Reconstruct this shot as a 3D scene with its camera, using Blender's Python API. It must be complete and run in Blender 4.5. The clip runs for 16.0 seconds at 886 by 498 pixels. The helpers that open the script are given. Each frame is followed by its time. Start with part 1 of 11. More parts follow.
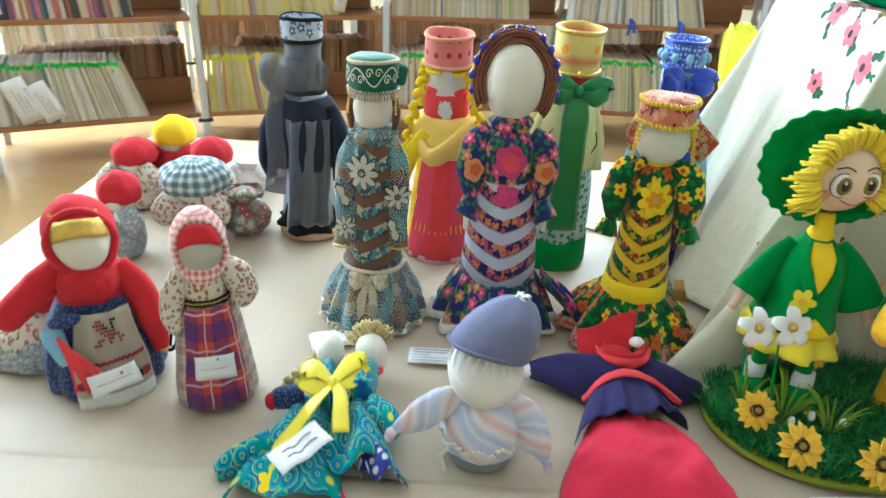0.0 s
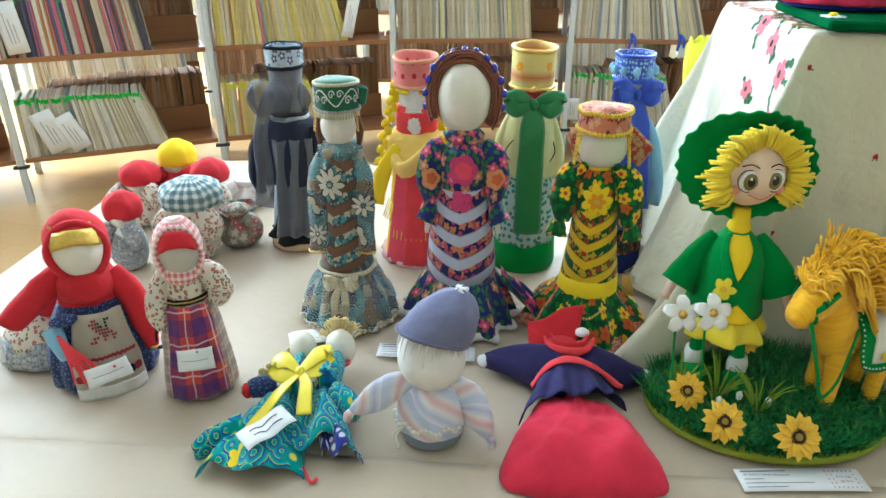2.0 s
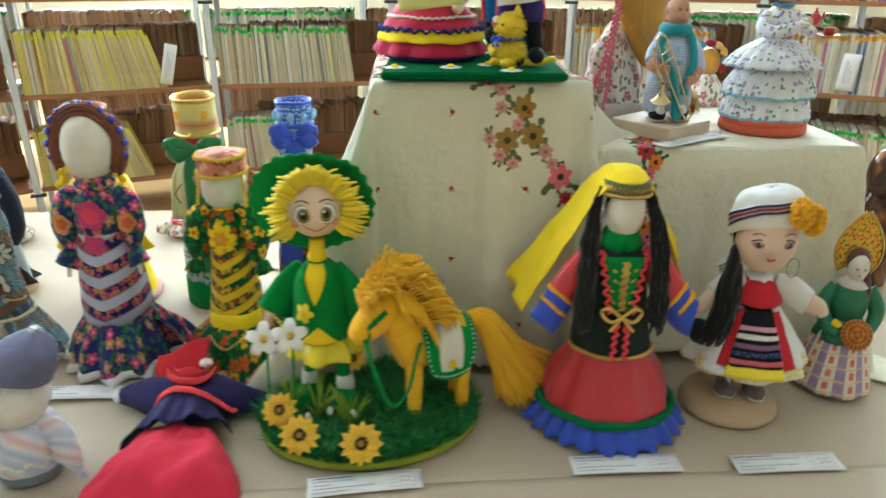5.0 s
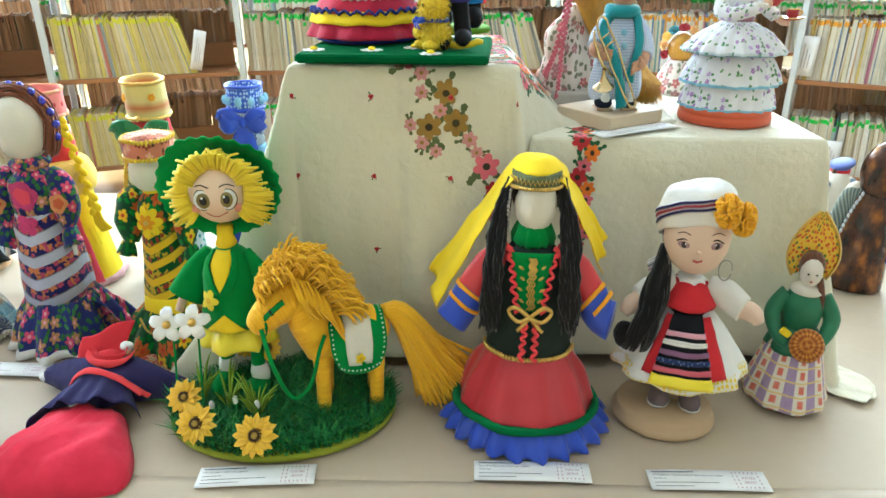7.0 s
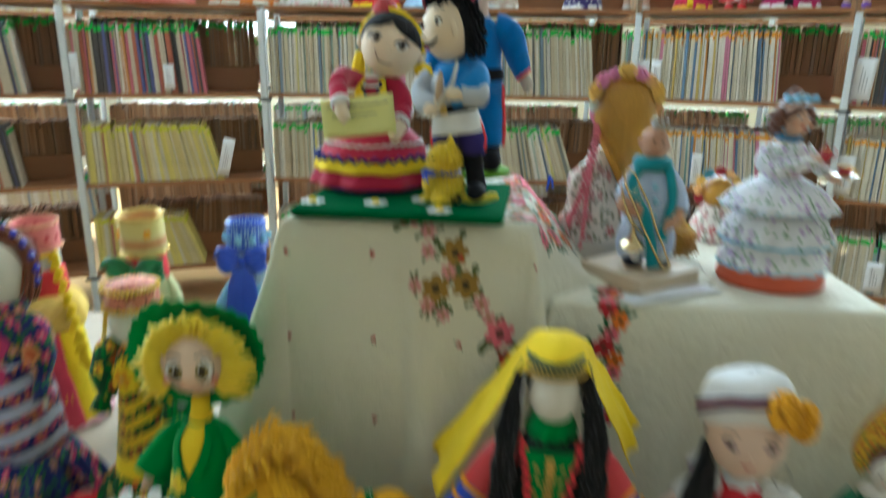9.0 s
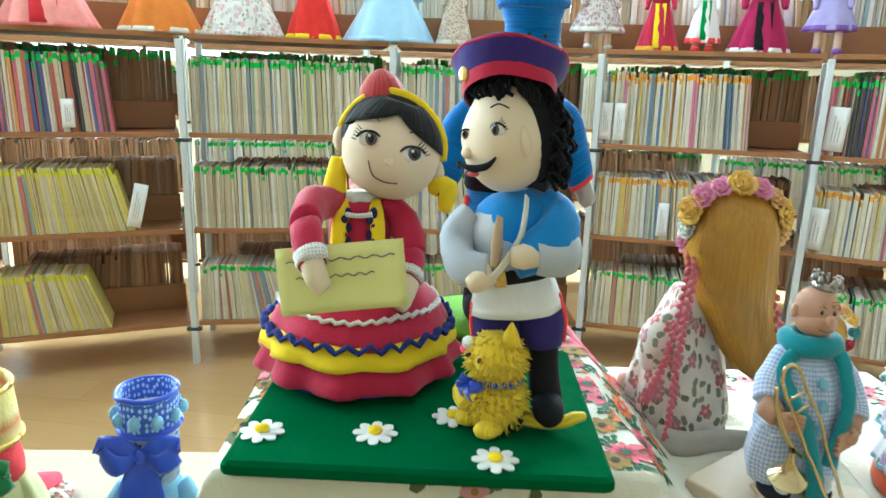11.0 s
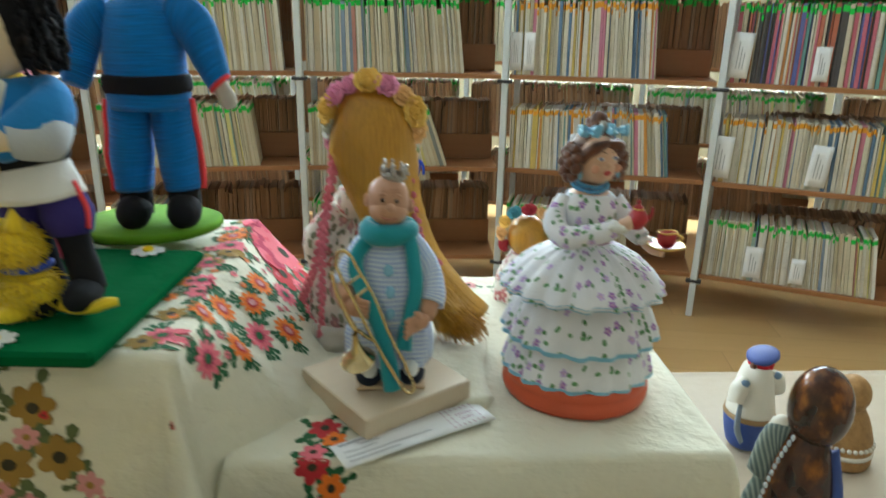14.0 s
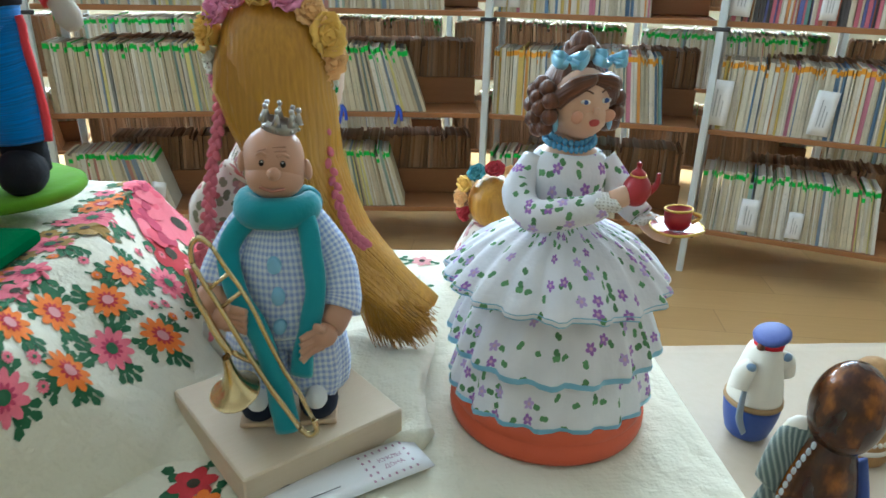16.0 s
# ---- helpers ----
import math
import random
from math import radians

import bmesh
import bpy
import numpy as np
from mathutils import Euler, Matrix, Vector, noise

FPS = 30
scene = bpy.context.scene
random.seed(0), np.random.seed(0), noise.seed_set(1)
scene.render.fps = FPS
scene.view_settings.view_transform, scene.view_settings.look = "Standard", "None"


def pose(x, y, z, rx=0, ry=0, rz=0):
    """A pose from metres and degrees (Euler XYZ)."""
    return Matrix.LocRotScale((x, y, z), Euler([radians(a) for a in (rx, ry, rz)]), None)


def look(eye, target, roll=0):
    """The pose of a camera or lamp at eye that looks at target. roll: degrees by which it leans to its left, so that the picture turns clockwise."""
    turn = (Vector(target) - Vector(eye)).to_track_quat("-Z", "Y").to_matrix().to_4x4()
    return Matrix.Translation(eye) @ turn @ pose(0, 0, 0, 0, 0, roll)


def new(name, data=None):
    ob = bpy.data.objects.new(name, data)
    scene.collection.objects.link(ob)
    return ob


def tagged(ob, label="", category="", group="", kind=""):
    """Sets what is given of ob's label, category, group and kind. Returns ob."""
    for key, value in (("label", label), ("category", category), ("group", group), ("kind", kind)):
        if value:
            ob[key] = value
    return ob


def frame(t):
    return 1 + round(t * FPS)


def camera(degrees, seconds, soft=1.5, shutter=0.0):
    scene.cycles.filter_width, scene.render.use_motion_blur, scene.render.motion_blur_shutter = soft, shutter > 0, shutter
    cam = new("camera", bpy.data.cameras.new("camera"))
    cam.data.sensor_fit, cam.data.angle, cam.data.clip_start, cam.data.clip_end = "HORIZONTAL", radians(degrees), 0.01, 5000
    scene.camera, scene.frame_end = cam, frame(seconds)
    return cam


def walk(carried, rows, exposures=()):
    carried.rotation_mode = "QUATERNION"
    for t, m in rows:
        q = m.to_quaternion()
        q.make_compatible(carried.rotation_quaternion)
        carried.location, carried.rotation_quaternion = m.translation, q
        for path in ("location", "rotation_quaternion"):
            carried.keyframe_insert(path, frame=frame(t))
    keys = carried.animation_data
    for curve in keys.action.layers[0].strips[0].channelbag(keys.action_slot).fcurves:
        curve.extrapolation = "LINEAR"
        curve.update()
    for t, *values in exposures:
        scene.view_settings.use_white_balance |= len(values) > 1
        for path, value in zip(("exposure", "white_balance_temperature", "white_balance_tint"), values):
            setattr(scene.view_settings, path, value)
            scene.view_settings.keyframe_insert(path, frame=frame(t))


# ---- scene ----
cam = camera(65.9, 16.0, shutter=0.8)
PATH = [
    (0, (0.326, 0.026, 1.22), (-0.006, 1.77, 0.299), 2.9),
    (0.5, (0.383, -0.007, 1.229), (-0.035, 1.713, 0.298), 2.3),
    (1, (0.416, -0.037, 1.235), (-0.045, 1.687, 0.332), 0.8),
    (1.5, (0.433, -0.043, 1.239), (-0.004, 1.7, 0.363), 0.4),
    (2, (0.442, -0.04, 1.241), (0.02, 1.709, 0.367), 0.3),
    (2.5, (0.449, -0.039, 1.242), (0.039, 1.714, 0.372), -0.1),
    (3, (0.46, -0.043, 1.243), (0.048, 1.715, 0.383), -0.2),
    (3.5, (0.507, -0.064, 1.239), (0.136, 1.694, 0.362), 0.1),
    (4, (0.619, -0.135, 1.242), (0.377, 1.659, 0.392), 1.3),
    (4.5, (0.75, -0.13, 1.257), (0.637, 1.712, 0.487), -0.3),
    (5, (0.886, -0.038, 1.27), (0.7, 1.798, 0.497), 0.4),
    (7.3, (1.086, 0.035, 1.256), (0.711, 1.823, 0.442), -0.0),
    (7.5, (1.09, 0.041, 1.261), (0.698, 1.821, 0.438), 0.1),
    (8, (1.129, 0.055, 1.259), (0.684, 1.825, 0.441), 0.2),
    (8.5, (1.149, 0.057, 1.259), (0.675, 1.845, 0.498), 0.4),
    (9, (1.079, 0.169, 1.312), (0.626, 2.039, 0.766), 0.7),
    (9.5, (0.964, 0.32, 1.342), (0.603, 2.235, 0.894), 1.1),
    (10, (0.926, 0.429, 1.37), (0.646, 2.356, 0.913), 2.0),
    (12.3, (0.875, 0.569, 1.383), (0.637, 2.491, 0.881), 1.7),
    (12.5, (0.885, 0.567, 1.38), (0.662, 2.489, 0.875), 1.5),
    (13, (0.969, 0.555, 1.371), (0.89, 2.476, 0.823), 0.5),
    (13.5, (1.125, 0.556, 1.353), (1.041, 2.47, 0.778), -0.1),
    (14, (1.244, 0.564, 1.35), (1.042, 2.449, 0.714), 1.1),
    (14.5, (1.273, 0.638, 1.335), (1.053, 2.493, 0.619), 0.8),
    (15, (1.273, 0.702, 1.323), (1.064, 2.544, 0.572), 1.1),
    (15.5, (1.268, 0.731, 1.316), (1.08, 2.567, 0.546), 1.5),
    (16, (1.27, 0.747, 1.314), (1.108, 2.582, 0.534), 1.5),
]
EXPOSE = [(0.0, 0.05, 5500, 10), (1.5, 0.02, 5500, 10), (3.5, 0.0, 5600, 10), (4.0, -0.26, 5650, 10), (4.5, 0.14, 5700, 10), (5.0, -0.08, 5800, 10), (7.5, 0.46, 5600, 10), (8.5, 0.46, 5600, 10), (9.0, -0.5, 5450, 7), (9.5, -0.07, 5600, 5), (10.0, 0.03, 5400, 5), (12.5, -0.02, 5750, 5), (13.0, -0.22, 5600, 5), (13.5, -0.27, 5750, 6), (14.0, -0.62, 5900, 8), (15.0, -0.5, 5500, 10), (16.0, -0.5, 5400, 10)]
walk(cam, [(t, look(eye, target, roll)) for t, eye, target, roll in PATH], EXPOSE)

# ---- light ----
world = bpy.data.worlds.new("world")
scene.world = world
world.use_nodes = True
wt = world.node_tree
sky = wt.nodes.new("ShaderNodeTexSky")
sky.sky_type, sky.sun_disc = "NISHITA", False
sky.sun_elevation, sky.sun_rotation = radians(38), radians(300)
wt.nodes["Background"].inputs["Strength"].default_value = 0.12
wt.links.new(sky.outputs[0], wt.nodes["Background"].inputs[0])


def window_light(name, at, aim, sx, sy, power, colour=(0.84, 0.97, 0.97)):
    """Daylight that comes in through one window."""
    lamp = bpy.data.lights.new(name, "AREA")
    lamp.shape, lamp.size, lamp.size_y, lamp.energy, lamp.color = "RECTANGLE", sx, sy, power, colour
    ob = new(name, lamp)
    ob.matrix_world = look(at, aim)
    return ob


ROOM = (-4.2, 4.8, -4.6, 6.4, 3.7)      # x0, x1, y0, y1, height
window_light("daylight_left", (-4.05, 2.3, 2.1), (0, 1.2, 0.6), 3.2, 2.2, 370)
window_light("daylight_back", (-2.6, 6.25, 2.5), (-1.0, 0.8, 0.7), 2.4, 1.8, 720)
window_light("daylight_back", (1.8, 6.25, 2.6), (1.2, 0.9, 0.8), 3.2, 1.6, 720)


# ---- materials ----
class Net:
    """A small way of writing shader nodes."""

    def __init__(self, name, rough=0.8, metal=0.0, spec=0.3, sheen=0.0):
        self.mat = bpy.data.materials.new(name)
        self.mat.use_nodes = True
        self.t = self.mat.node_tree
        self.b = self.t.nodes["Principled BSDF"]
        self.b.inputs["Roughness"].default_value = rough
        self.b.inputs["Metallic"].default_value = metal
        self.b.inputs["Specular IOR Level"].default_value = spec
        self.b.inputs["Sheen Weight"].default_value = sheen
        self.tc = self.t.nodes.new("ShaderNodeTexCoord")
        self.uv, self.ob, self.gen = self.tc.outputs["UV"], self.tc.outputs["Object"], self.tc.outputs["Generated"]

    def node(self, kind, **ins):
        n = self.t.nodes.new("ShaderNode" + kind)
        for k, v in ins.items():
            self.put(n.inputs[k.replace("_", " ")], v)
        return n

    def put(self, socket, v):
        if isinstance(v, bpy.types.NodeSocket):
            self.t.links.new(v, socket)
        elif isinstance(v, (tuple, list)) and socket.type == "RGBA":
            socket.default_value = (*v[:3], 1)
        else:
            socket.default_value = v

    def math(self, op, a, b=0.0, c=0.0):
        n = self.t.nodes.new("ShaderNodeMath")
        n.operation = op
        for s, v in zip(n.inputs, (a, b, c)):
            self.put(s, v)
        return n.outputs[0]

    def vec(self, op, a, b=(0, 0, 0)):
        n = self.t.nodes.new("ShaderNodeVectorMath")
        n.operation = op
        self.put(n.inputs[0], a)
        if op == "SCALE":
            self.put(n.inputs["Scale"], b)
        else:
            self.put(n.inputs[1], b)
        return n.outputs["Value"] if op in ("LENGTH", "DISTANCE", "DOT_PRODUCT") else n.outputs["Vector"]

    def sep(self, v):
        return self.node("SeparateXYZ", Vector=v).outputs

    def comb(self, x=0.0, y=0.0, z=0.0):
        return self.node("CombineXYZ", X=x, Y=y, Z=z).outputs[0]

    def mix(self, f, a, b):
        n = self.t.nodes.new("ShaderNodeMix")
        n.data_type = "RGBA"
        self.put(n.inputs[0], f)
        self.put(n.inputs[6], a)
        self.put(n.inputs[7], b)
        return n.outputs[2]

    def noise(self, scale, detail=3.0, at=None, rough=0.5):
        return self.node("TexNoise", Vector=at or self.ob, Scale=scale, Detail=detail, Roughness=rough).outputs[0]

    def cells(self, scale, at=None, flat=True, jitter=1.0):
        n = self.t.nodes.new("ShaderNodeTexVoronoi")
        n.voronoi_dimensions = "2D" if flat else "3D"
        for k, v in (("Vector", at or self.uv), ("Scale", scale), ("Randomness", jitter)):
            self.put(n.inputs[k], v)
        return n.outputs

    def ramp(self, f, stops, sharp=False):
        n = self.t.nodes.new("ShaderNodeValToRGB")
        n.color_ramp.interpolation = "CONSTANT" if sharp else "LINEAR"
        while len(n.color_ramp.elements) < len(stops):
            n.color_ramp.elements.new(0.5)
        for e, (p, c) in zip(n.color_ramp.elements, stops):
            e.position, e.color = p, (*c, 1)
        self.put(n.inputs[0], f)
        return n.outputs[0]

    def step(self, a, edge, soft=0.02):
        """1 where a is under edge."""
        n = self.t.nodes.new("ShaderNodeMapRange")
        self.put(n.inputs[0], a)
        self.put(n.inputs[1], self.math("SUBTRACT", edge, soft) if isinstance(edge, bpy.types.NodeSocket) else edge - soft)
        self.put(n.inputs[2], self.math("ADD", edge, soft) if isinstance(edge, bpy.types.NodeSocket) else edge + soft)
        n.inputs[3].default_value, n.inputs[4].default_value = 1, 0
        return n.outputs[0]

    def band(self, a, lo, hi, soft=0.01):
        return self.math("MULTIPLY", self.step(a, hi, soft), self.math("SUBTRACT", 1.0, self.step(a, lo, soft)))

    def flowers(self, scale, petals=5.0, size=0.36, keep=1.0, shift=0.0, at=None):
        """Masks of printed flowers scattered over the cloth: petals, heart, random value."""
        src = at or self.uv
        src = self.vec("ADD", src, (shift, shift * 0.7, 0)) if shift else src
        c = self.cells(scale, src, jitter=0.75)
        d = self.vec("SUBTRACT", self.vec("SCALE", src, scale), self.vec("SCALE", c["Position"], 1.0))
        d = self.vec("SCALE", self.vec("SUBTRACT", src, c["Position"]), scale)
        p = self.sep(d)
        rnd = self.sep(c["Color"])
        ang = self.math("ADD", self.math("ARCTAN2", p[1], p[0]), self.math("MULTIPLY", rnd[1], 6.28))
        lobe = self.math("ABSOLUTE", self.math("COSINE", self.math("MULTIPLY", ang, petals / 2)))
        edge = self.math("MULTIPLY_ADD", lobe, size * 0.5, size * 0.5)
        r = self.vec("LENGTH", d)
        on = self.step(rnd[0], keep, 0.001)
        return (self.math("MULTIPLY", self.step(r, edge, 0.03), on), self.math("MULTIPLY", self.step(r, size * 0.28, 0.03), on), rnd[2], rnd[0])

    def done(self, colour, bump=None, strength=0.2, dist=0.002):
        self.put(self.b.inputs["Base Color"], colour)
        if bump is not None:
            n = self.node("Bump", Strength=strength, Distance=dist, Height=bump)
            self.t.links.new(n.outputs[0], self.b.inputs["Normal"])
        return self.mat


def weave(n, scale=900.0):
    """The fine threads of a cloth, with soft creases."""
    u = n.sep(n.uv)
    w = n.math("ADD", n.math("SINE", n.math("MULTIPLY", u[0], scale * 2)), n.math("SINE", n.math("MULTIPLY", u[1], scale * 2)))
    ridge = n.math("ABSOLUTE", n.math("SUBTRACT", n.noise(15.0, 5.0), 0.5))
    soft = n.math("ABSOLUTE", n.math("SUBTRACT", n.noise(46.0, 4.0), 0.5))
    fold = n.math("ADD", n.math("MULTIPLY", ridge, 9.0), n.math("MULTIPLY", soft, 3.0))
    return n.math("ADD", n.math("MULTIPLY", w, 0.02), n.math("ADD", fold, n.math("MULTIPLY", n.noise(420.0, 2.0), 0.35)))


def worn(n, colour, amount=0.22, scale=30.0):
    """A colour with faint uneven fading."""
    dark = tuple(c * (1 - amount) for c in colour)
    light = tuple(min(1.0, c * (1 + amount * 0.6) + 0.01) for c in colour)
    return n.mix(n.noise(scale, 5.0), dark, light)


def cloth(name, colour, rough=0.85, sheen=0.06, spec=0.2, amount=0.22):
    n = Net(name, rough, 0, spec, sheen)
    return n.done(worn(n, colour, amount), weave(n), 0.25)


def satin(name, colour):
    n = Net(name, 0.32, 0, 0.5, 0.2)
    return n.done(worn(n, colour, 0.12), n.noise(22.0, 3.0), 0.25, 0.003)


def plain(name, colour, rough=0.5, metal=0.0, spec=0.4, amount=0.12, scale=40.0, bump=0.1):
    n = Net(name, rough, metal, spec)
    return n.done(worn(n, colour, amount, scale), n.noise(scale * 4, 4.0), bump)


def floral(name, ground, flower, heart, leaf, scale=38.0, second=None, keep=0.6, size=0.4, leafy=0.55, petals=5.0, rough=0.85):
    """Printed cotton: flowers and leaves on a ground colour."""
    n = Net(name, rough, 0, 0.2, 0.15)
    col = worn(n, ground)
    lf = n.flowers(scale * 1.7, 2.0, 0.42, leafy, 0.31)
    col = n.mix(lf[0], col, n.mix(lf[2], leaf, tuple(c * 0.6 for c in leaf)))
    fl = n.flowers(scale, petals, size, keep)
    tone = n.mix(n.step(fl[2], 0.5, 0.01), flower, second or flower)
    tone = n.mix(n.noise(260.0, 2.0), tone, tuple(c * 0.75 for c in flower)) if second is None else tone
    col = n.mix(fl[0], col, tone)
    col = n.mix(fl[1], col, heart)
    return n.done(col, weave(n), 0.25)


def plaid(name, a, b, c, size=0.03, line=(0.75, 0.7, 0.65)):
    """Woven checks of two wide stripes and a thin line."""
    n = Net(name, 0.88, 0, 0.2, 0.15)
    u = n.sep(n.uv)
    fx = n.math("FRACT", n.math("DIVIDE", u[0], size))
    fy = n.math("FRACT", n.math("DIVIDE", u[1], size))
    sx, sy = n.step(fx, 0.5, 0.01), n.step(fy, 0.5, 0.01)
    both = n.math("MULTIPLY", n.math("ADD", sx, sy), 0.5)
    col = n.ramp(both, [(0.0, a), (0.26, b), (0.76, c)], True)
    lines = n.math("MAXIMUM", n.band(fx, 0.72, 0.77), n.band(fy, 0.72, 0.77))
    col = n.mix(n.math("MULTIPLY", lines, 0.75), col, line)
    col = n.mix(n.math("MULTIPLY", n.noise(60.0), 0.3), col, a)
    return n.done(col, weave(n), 0.3)


def dotted(name, ground, dot, scale=60.0, size=0.3, jitter=0.2):
    n = Net(name, 0.85, 0, 0.2, 0.15)
    c = n.cells(scale, jitter=jitter)
    return n.done(n.mix(n.step(c["Distance"], size, 0.04), worn(n, ground), dot), weave(n), 0.25)


def striped(name, colours, size=0.03, slant=0.0, soft=True):
    n = Net(name, 0.88, 0, 0.2, 0.2)
    u = n.sep(n.uv)
    f = n.math("FRACT", n.math("DIVIDE", n.math("ADD", u[1], n.math("MULTIPLY", u[0], slant)), size))
    k = len(colours)
    col = n.ramp(f, [(i / k, c) for i, c in enumerate(colours)], not soft)
    return n.done(n.mix(n.math("MULTIPLY", n.noise(50.0), 0.25), col, colours[0]), weave(n), 0.3)


def yarn(name, colour, scale=220.0, dark=0.55, along=0, rough=0.7):
    """Strands of thread or hair."""
    n = Net(name, rough, 0, 0.35, 0.2)
    u = n.sep(n.uv)
    v = n.comb(n.math("MULTIPLY", u[0], scale if along == 0 else 14.0), n.math("MULTIPLY", u[1], scale if along else 14.0), 0)
    s = n.node("TexNoise", Vector=v, Scale=1.0, Detail=3.0).outputs[0]
    s2 = n.math("MULTIPLY_ADD", n.math("SUBTRACT", s, 0.5), 2.2, 0.5)
    return n.done(n.mix(s2, tuple(c * dark for c in colour), tuple(min(1, c * 1.2) for c in colour)), s, 0.6, 0.003)


def wood(name, light, dark, rough=0.45, scale=6.0, axis=(1, 12, 12)):
    n = Net(name, rough, 0, 0.35)
    v = n.vec("MULTIPLY", n.ob, axis)
    g = n.noise(scale, 6.0, v, 0.6)
    f = n.noise(scale * 9, 3.0, v)
    return n.done(n.mix(g, n.mix(f, light, dark), dark), f, 0.08)


# ---- shape kit ----
def smooth_line(pts, n=6):
    """Points on a soft curve through the given ones."""
    p = [Vector(q) for q in pts]
    if len(p) < 3:
        return [p[0].lerp(p[-1], i / n) for i in range(n + 1)]
    out = []
    for i in range(len(p) - 1):
        a, b, c, d = p[max(i - 1, 0)], p[i], p[i + 1], p[min(i + 2, len(p) - 1)]
        for k in range(n):
            t = k / n
            out.append(0.5 * ((2 * b) + (c - a) * t + (2 * a - 5 * b + 4 * c - d) * t * t + (3 * b - a - 3 * c + d) * t ** 3))
    return out + [p[-1]]


def smooth_radii(r, n=6):
    out = []
    for i in range(len(r) - 1):
        out += [r[i] + (r[i + 1] - r[i]) * k / n for k in range(n)]
    return out + [r[-1]]


class Kit:
    """Builds one mesh out of lathed, swept and rounded pieces, with cloth coordinates in metres."""

    def __init__(self):
        self.bm = bmesh.new()
        self.uv = self.bm.loops.layers.uv.new("UVMap")
        self.mats = []
        self.m = Matrix.Identity(4)
        self.rnd = random.Random(7)

    def slot(self, mat):
        if mat not in self.mats:
            self.mats.append(mat)
        return self.mats.index(mat)

    def face(self, vs, uvs, k, soft=True):
        try:
            f = self.bm.faces.new(vs)
        except ValueError:
            return
        f.material_index, f.smooth = k, soft
        for l, q in zip(f.loops, uvs):
            l[self.uv].uv = q

    def grid(self, rows, mat, closed=True, uvs=None, caps=(False, False), soft=True):
        k, m = self.slot(mat), self.m
        vs = [[self.bm.verts.new(m @ Vector(p)) for p in r] for r in rows]
        n = len(rows[0])
        if uvs is None:
            us, v, uvs = None, 0.0, []
            best = max(rows, key=lambda r: sum((Vector(r[j]) - Vector(r[j - 1])).length for j in range(1, n)))
            us = [0.0]
            for j in range(1, n + (1 if closed else 0)):
                us.append(us[-1] + (Vector(best[j % n]) - Vector(best[j - 1])).length)
            for i, r in enumerate(rows):
                if i:
                    v += max((Vector(r[j]) - Vector(rows[i - 1][j])).length for j in range(0, n, max(1, n // 6)))
                uvs.append([(u, v) for u in us])
        for i in range(len(rows) - 1):
            for j in range(n if closed else n - 1):
                j2 = (j + 1) % n
                q = (uvs[i][j], uvs[i][j + 1 if closed else j2], uvs[i + 1][j + 1 if closed else j2], uvs[i + 1][j])
                self.face((vs[i][j], vs[i][j2], vs[i + 1][j2], vs[i + 1][j]), q, k, soft)
        for end, i in ((caps[0], 0), (caps[1], -1)):
            if end and closed:
                ring = vs[i] if i else vs[i][::-1]
                self.face(ring, [(v.co.x, v.co.y) for v in ring], k, soft)
        return vs

    def lathe(self, prof, mat, at=(0, 0, 0), seg=28, folds=0, sx=1.0, sy=1.0, caps=(True, True), fine=0, turn=0.0, sway=(0, 0)):
        """Rings (radius, height[, fold depth]) round a standing axis; folds: their number."""
        if fine:
            prof = [(p[0], p[1], p[2] if len(p) > 2 else 0.0) for p in prof]
            prof = [(max(q.x, 0.0004), q.y, q.z) for q in smooth_line([(p[0], p[1], p[2]) for p in prof], fine)]
        ph = [self.rnd.uniform(-0.5, 0.5) for _ in range(8)]
        h0, h1 = prof[0][1], prof[-1][1]
        rows = []
        for p in prof:
            f = p[2] if len(p) > 2 else 0.0
            ring = []
            w = (p[1] - h0) / (h1 - h0) if h1 != h0 else 0
            for j in range(seg):
                a = 2 * math.pi * j / seg + radians(turn)
                r = p[0]
                if f and folds:
                    r *= 1 + f * (math.cos(folds * a + ph[0] + 0.8 * math.sin(2 * a + ph[1])) + 0.35 * math.sin(2 * folds * a + ph[2])) + f * 0.3 * math.sin(3 * a + ph[3])
                ring.append((at[0] + r * math.cos(a) * sx + sway[0] * w, at[1] + r * math.sin(a) * sy + sway[1] * w, at[2] + p[1]))
            rows.append(ring)
        self.grid(rows, mat, True, None, caps)

    def ball(self, c, r, mat, seg=20, rot=None, rings=None, squash=None):
        r = (r, r, r) if isinstance(r, (int, float)) else r
        rot = rot or Matrix.Identity(3)
        n = rings or max(6, seg // 2)
        rows = []
        for i in range(n + 1):
            b = math.pi * (0.02 + 0.96 * i / n) - math.pi / 2
            rows.append([Vector(c) + rot @ Vector((r[0] * math.cos(b) * math.cos(2 * math.pi * j / seg), r[1] * math.cos(b) * math.sin(2 * math.pi * j / seg), r[2] * math.sin(b))) for j in range(seg)])
        self.grid(rows, mat, True, None, (True, True))

    def tube(self, pts, radii, mat, seg=10, flat=1.0, side=None, fine=5, caps=(True, True), wave=0.0, waves=6):
        """A swept rod; flat < 1 presses it along the normal of side; ribbons, arms, braids, strands."""
        if isinstance(radii, (int, float)):
            radii = [radii] * len(pts)
        if fine:
            p, rr = smooth_line(pts, fine), smooth_radii(list(radii), fine)
            if len(pts) < 3:
                rr = [radii[0] + (radii[-1] - radii[0]) * i / fine for i in range(fine + 1)]
        else:
            p, rr = [Vector(q) for q in pts], list(radii)
        rows, ref = [], Vector(side) if side else None
